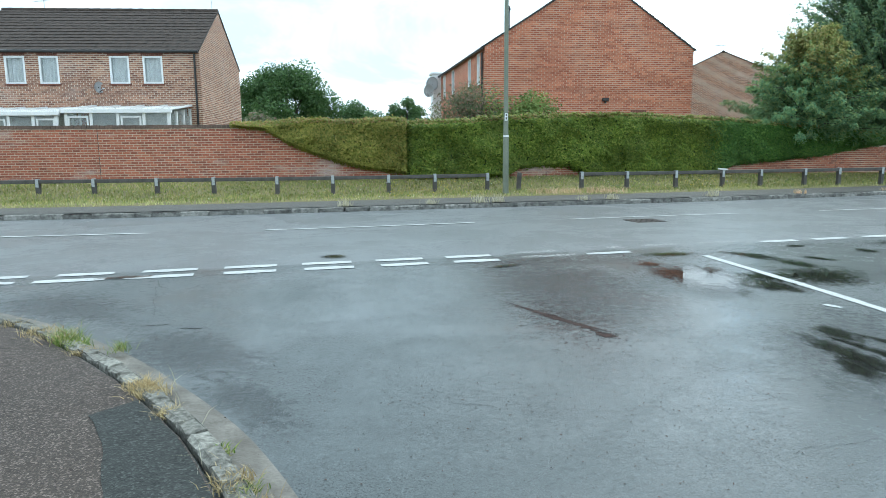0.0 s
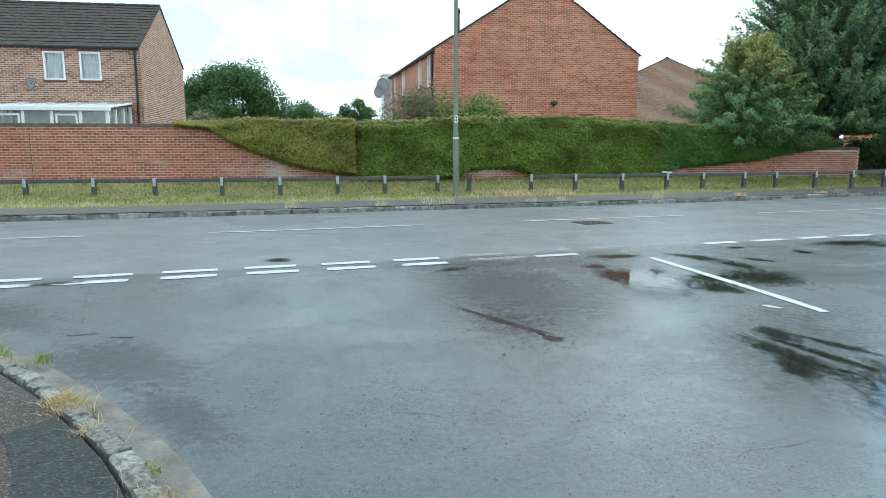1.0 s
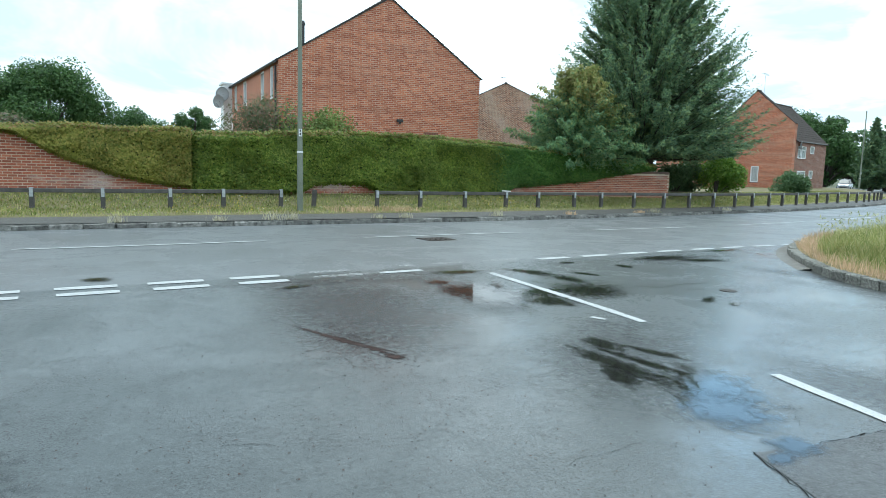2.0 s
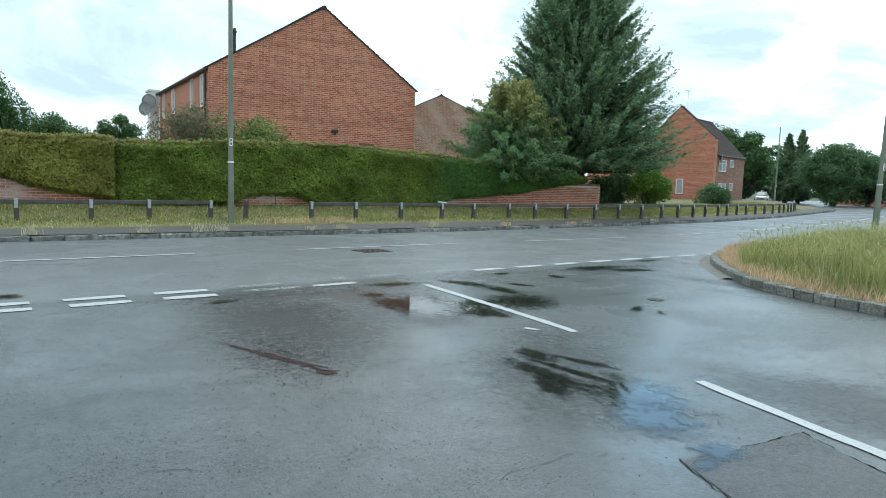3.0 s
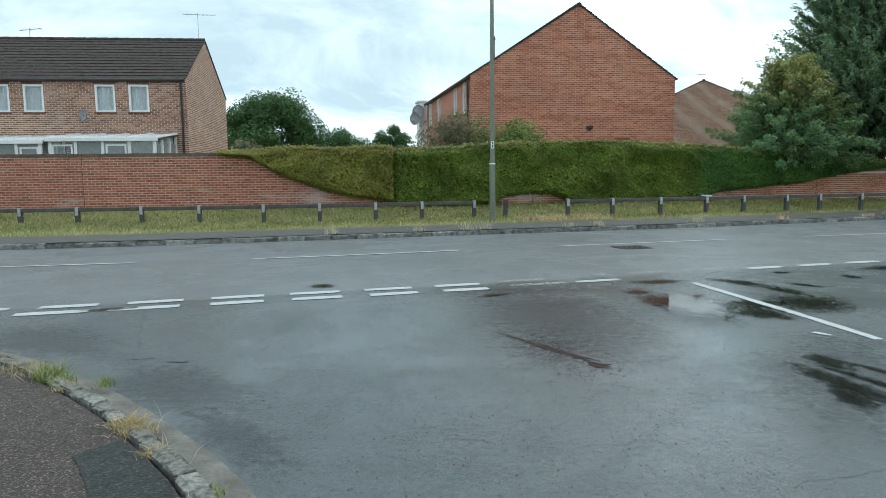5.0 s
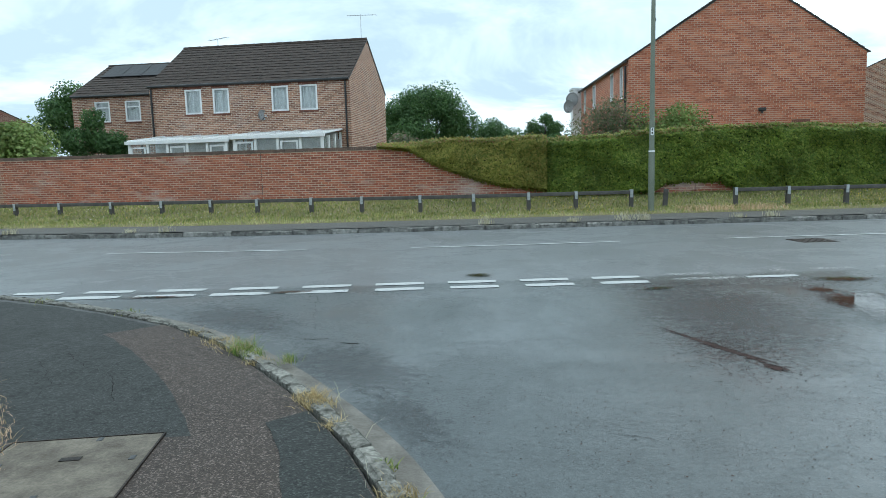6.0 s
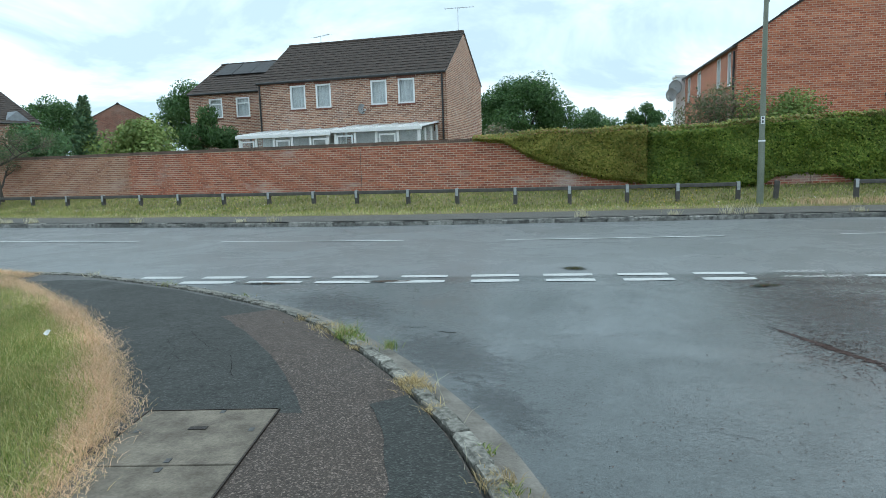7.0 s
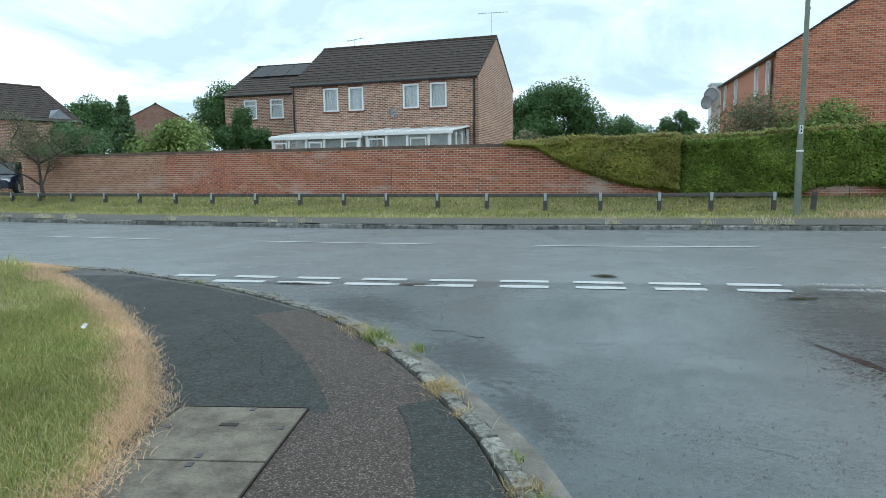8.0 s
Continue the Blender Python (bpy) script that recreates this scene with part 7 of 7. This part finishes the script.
def car(label, m, paint):
    """A small hatchback: body and cabin lofted from cross-sections along its length; nose to +x."""
    c = thing("car", label, "car", at=m)

    def loft(name, stations, material, mirror=True):
        bm = bmesh.new()
        rows_ = []
        for x, half, z0, z1, tuck in stations:
            rows_.append([bm.verts.new(v) for v in ((x, -half * 0.94, z0), (x, -half, z0 + (z1 - z0) * 0.45), (x, -half * tuck, z1 - 0.03), (x, -half * tuck * 0.8, z1), (x, half * tuck * 0.8, z1), (x, half * tuck, z1 - 0.03), (x, half, z0 + (z1 - z0) * 0.45), (x, half * 0.94, z0))])
        for a_, b_ in zip(rows_, rows_[1:]):
            for i in range(7):
                bm.faces.new((a_[i], b_[i], b_[i + 1], a_[i + 1]))
        bm.faces.new(rows_[0]), bm.faces.new(rows_[-1][::-1])
        bmesh.ops.recalc_face_normals(bm, faces=bm.faces[:])
        return part(name, bm, material, c, smooth=False)

    loft("body", [(-2.0, 0.72, 0.35, 0.9, 0.9), (-1.85, 0.84, 0.25, 0.98, 0.92), (-0.6, 0.87, 0.2, 0.97, 0.93), (0.9, 0.87, 0.2, 0.95, 0.93), (1.7, 0.82, 0.24, 0.84, 0.9), (2.02, 0.68, 0.32, 0.68, 0.88)], paint)
    loft("cabin", [(-1.8, 0.7, 0.95, 1.15, 0.9), (-1.45, 0.74, 0.95, 1.44, 0.82), (-0.3, 0.76, 0.95, 1.5, 0.8), (0.35, 0.75, 0.95, 1.44, 0.8), (1.1, 0.72, 0.93, 0.97, 0.9)], CAR_GLASS)
    loft("roof", [(-1.5, 0.62, 1.4, 1.46, 0.95), (-0.3, 0.63, 1.47, 1.525, 0.95), (0.33, 0.62, 1.4, 1.46, 0.95)], paint)
    for x in (-1.25, 1.28):
        for y, sgn in ((-0.8, -1), (0.8, 1)):
            bm = bmesh.new()
            tube(bm, [(x, y - 0.1, 0.31), (x, y - 0.07, 0.31), (x, y + 0.07, 0.31), (x, y + 0.1, 0.31)], [0.27, 0.31, 0.31, 0.27], 18)
            w_ = part("wheel", bm, TYRE, c, "black tyre")
            bm = bmesh.new()
            tube(bm, [(x, y + sgn * 0.08, 0.31), (x, y + sgn * 0.108, 0.31)], 0.2, 14)
            part("rim", bm, RIM, w_, "silver wheel rim")
    for y in (-0.56, 0.56):
        bm = bmesh.new()
        box(bm, 1.72, 1.97, y - 0.16, y + 0.16, 0.6, 0.74, bevel=0.03)
        part("headlight", bm, LAMP, c, "clear headlight")
    bm = bmesh.new()
    box(bm, 1.9, 2.04, -0.4, 0.4, 0.36, 0.5, bevel=0.02)
    part("grille", bm, PIPE, c, "black lower grille")


CAR_BLUE = plain("dark_blue_car_paint", (0.012, 0.016, 0.035), (0.02, 0.026, 0.05), 0.2, scale=2, fine=9, bump=0.0)
CAR_SILVER = plain("silver_car_paint", (0.55, 0.57, 0.6), (0.65, 0.67, 0.7), 0.25, 0.4, scale=2, fine=9, bump=0.0)
car("dark blue hatchback parked past the end of the garden wall", pose(-30.6, 20.1, 0.45, 0, 0, -48), CAR_BLUE)
car("silver hatchback parked far along the road", pose(82.5, 71.2, -0.2, 0, 0, 215), CAR_SILVER)

# ------------------------------------------------------------------ litter and small things
PAPER = plain("white_litter", (0.5, 0.49, 0.46), (0.68, 0.67, 0.65), 0.6, scale=9, fine=60, bump=0.2)
for x, y, z, a_ in ((-17.0, 17.0, 0.15, 20), (-14.2, 16.6, 0.14, 70), (-4.98, 3.62, 0.11, 10), (9.0, 20.5, 0.25, 40)):
    bm = bmesh.new()
    bmesh.ops.create_grid(bm, x_segments=4, y_segments=3, size=0.022)
    for v in bm.verts:
        v.co.z = 0.04 * noise.noise((v.co.x * 20, v.co.y * 20, x))
    bmesh.ops.solidify(bm, geom=bm.faces[:], thickness=0.004)
    ob = part("litter", bm, PAPER)
    ob.matrix_basis = pose(x, y, z + 0.04, 8, 5, a_)
    tagged(ob, "crumpled scrap of white litter on the grass", "litter")
p = RAIL_LINE.at(s0 + 4.6)
bm = bmesh.new()
box(bm, -0.16, 0.16, -0.05, 0.05, 0, 0.05, bevel=0.015)
ob = part("litter", bm, PAPER)
ob.matrix_basis = pose(p.x, p.y, 0.645, 0, 4, 14)
tagged(ob, "crushed white carton lying on the knee rail", "litter")
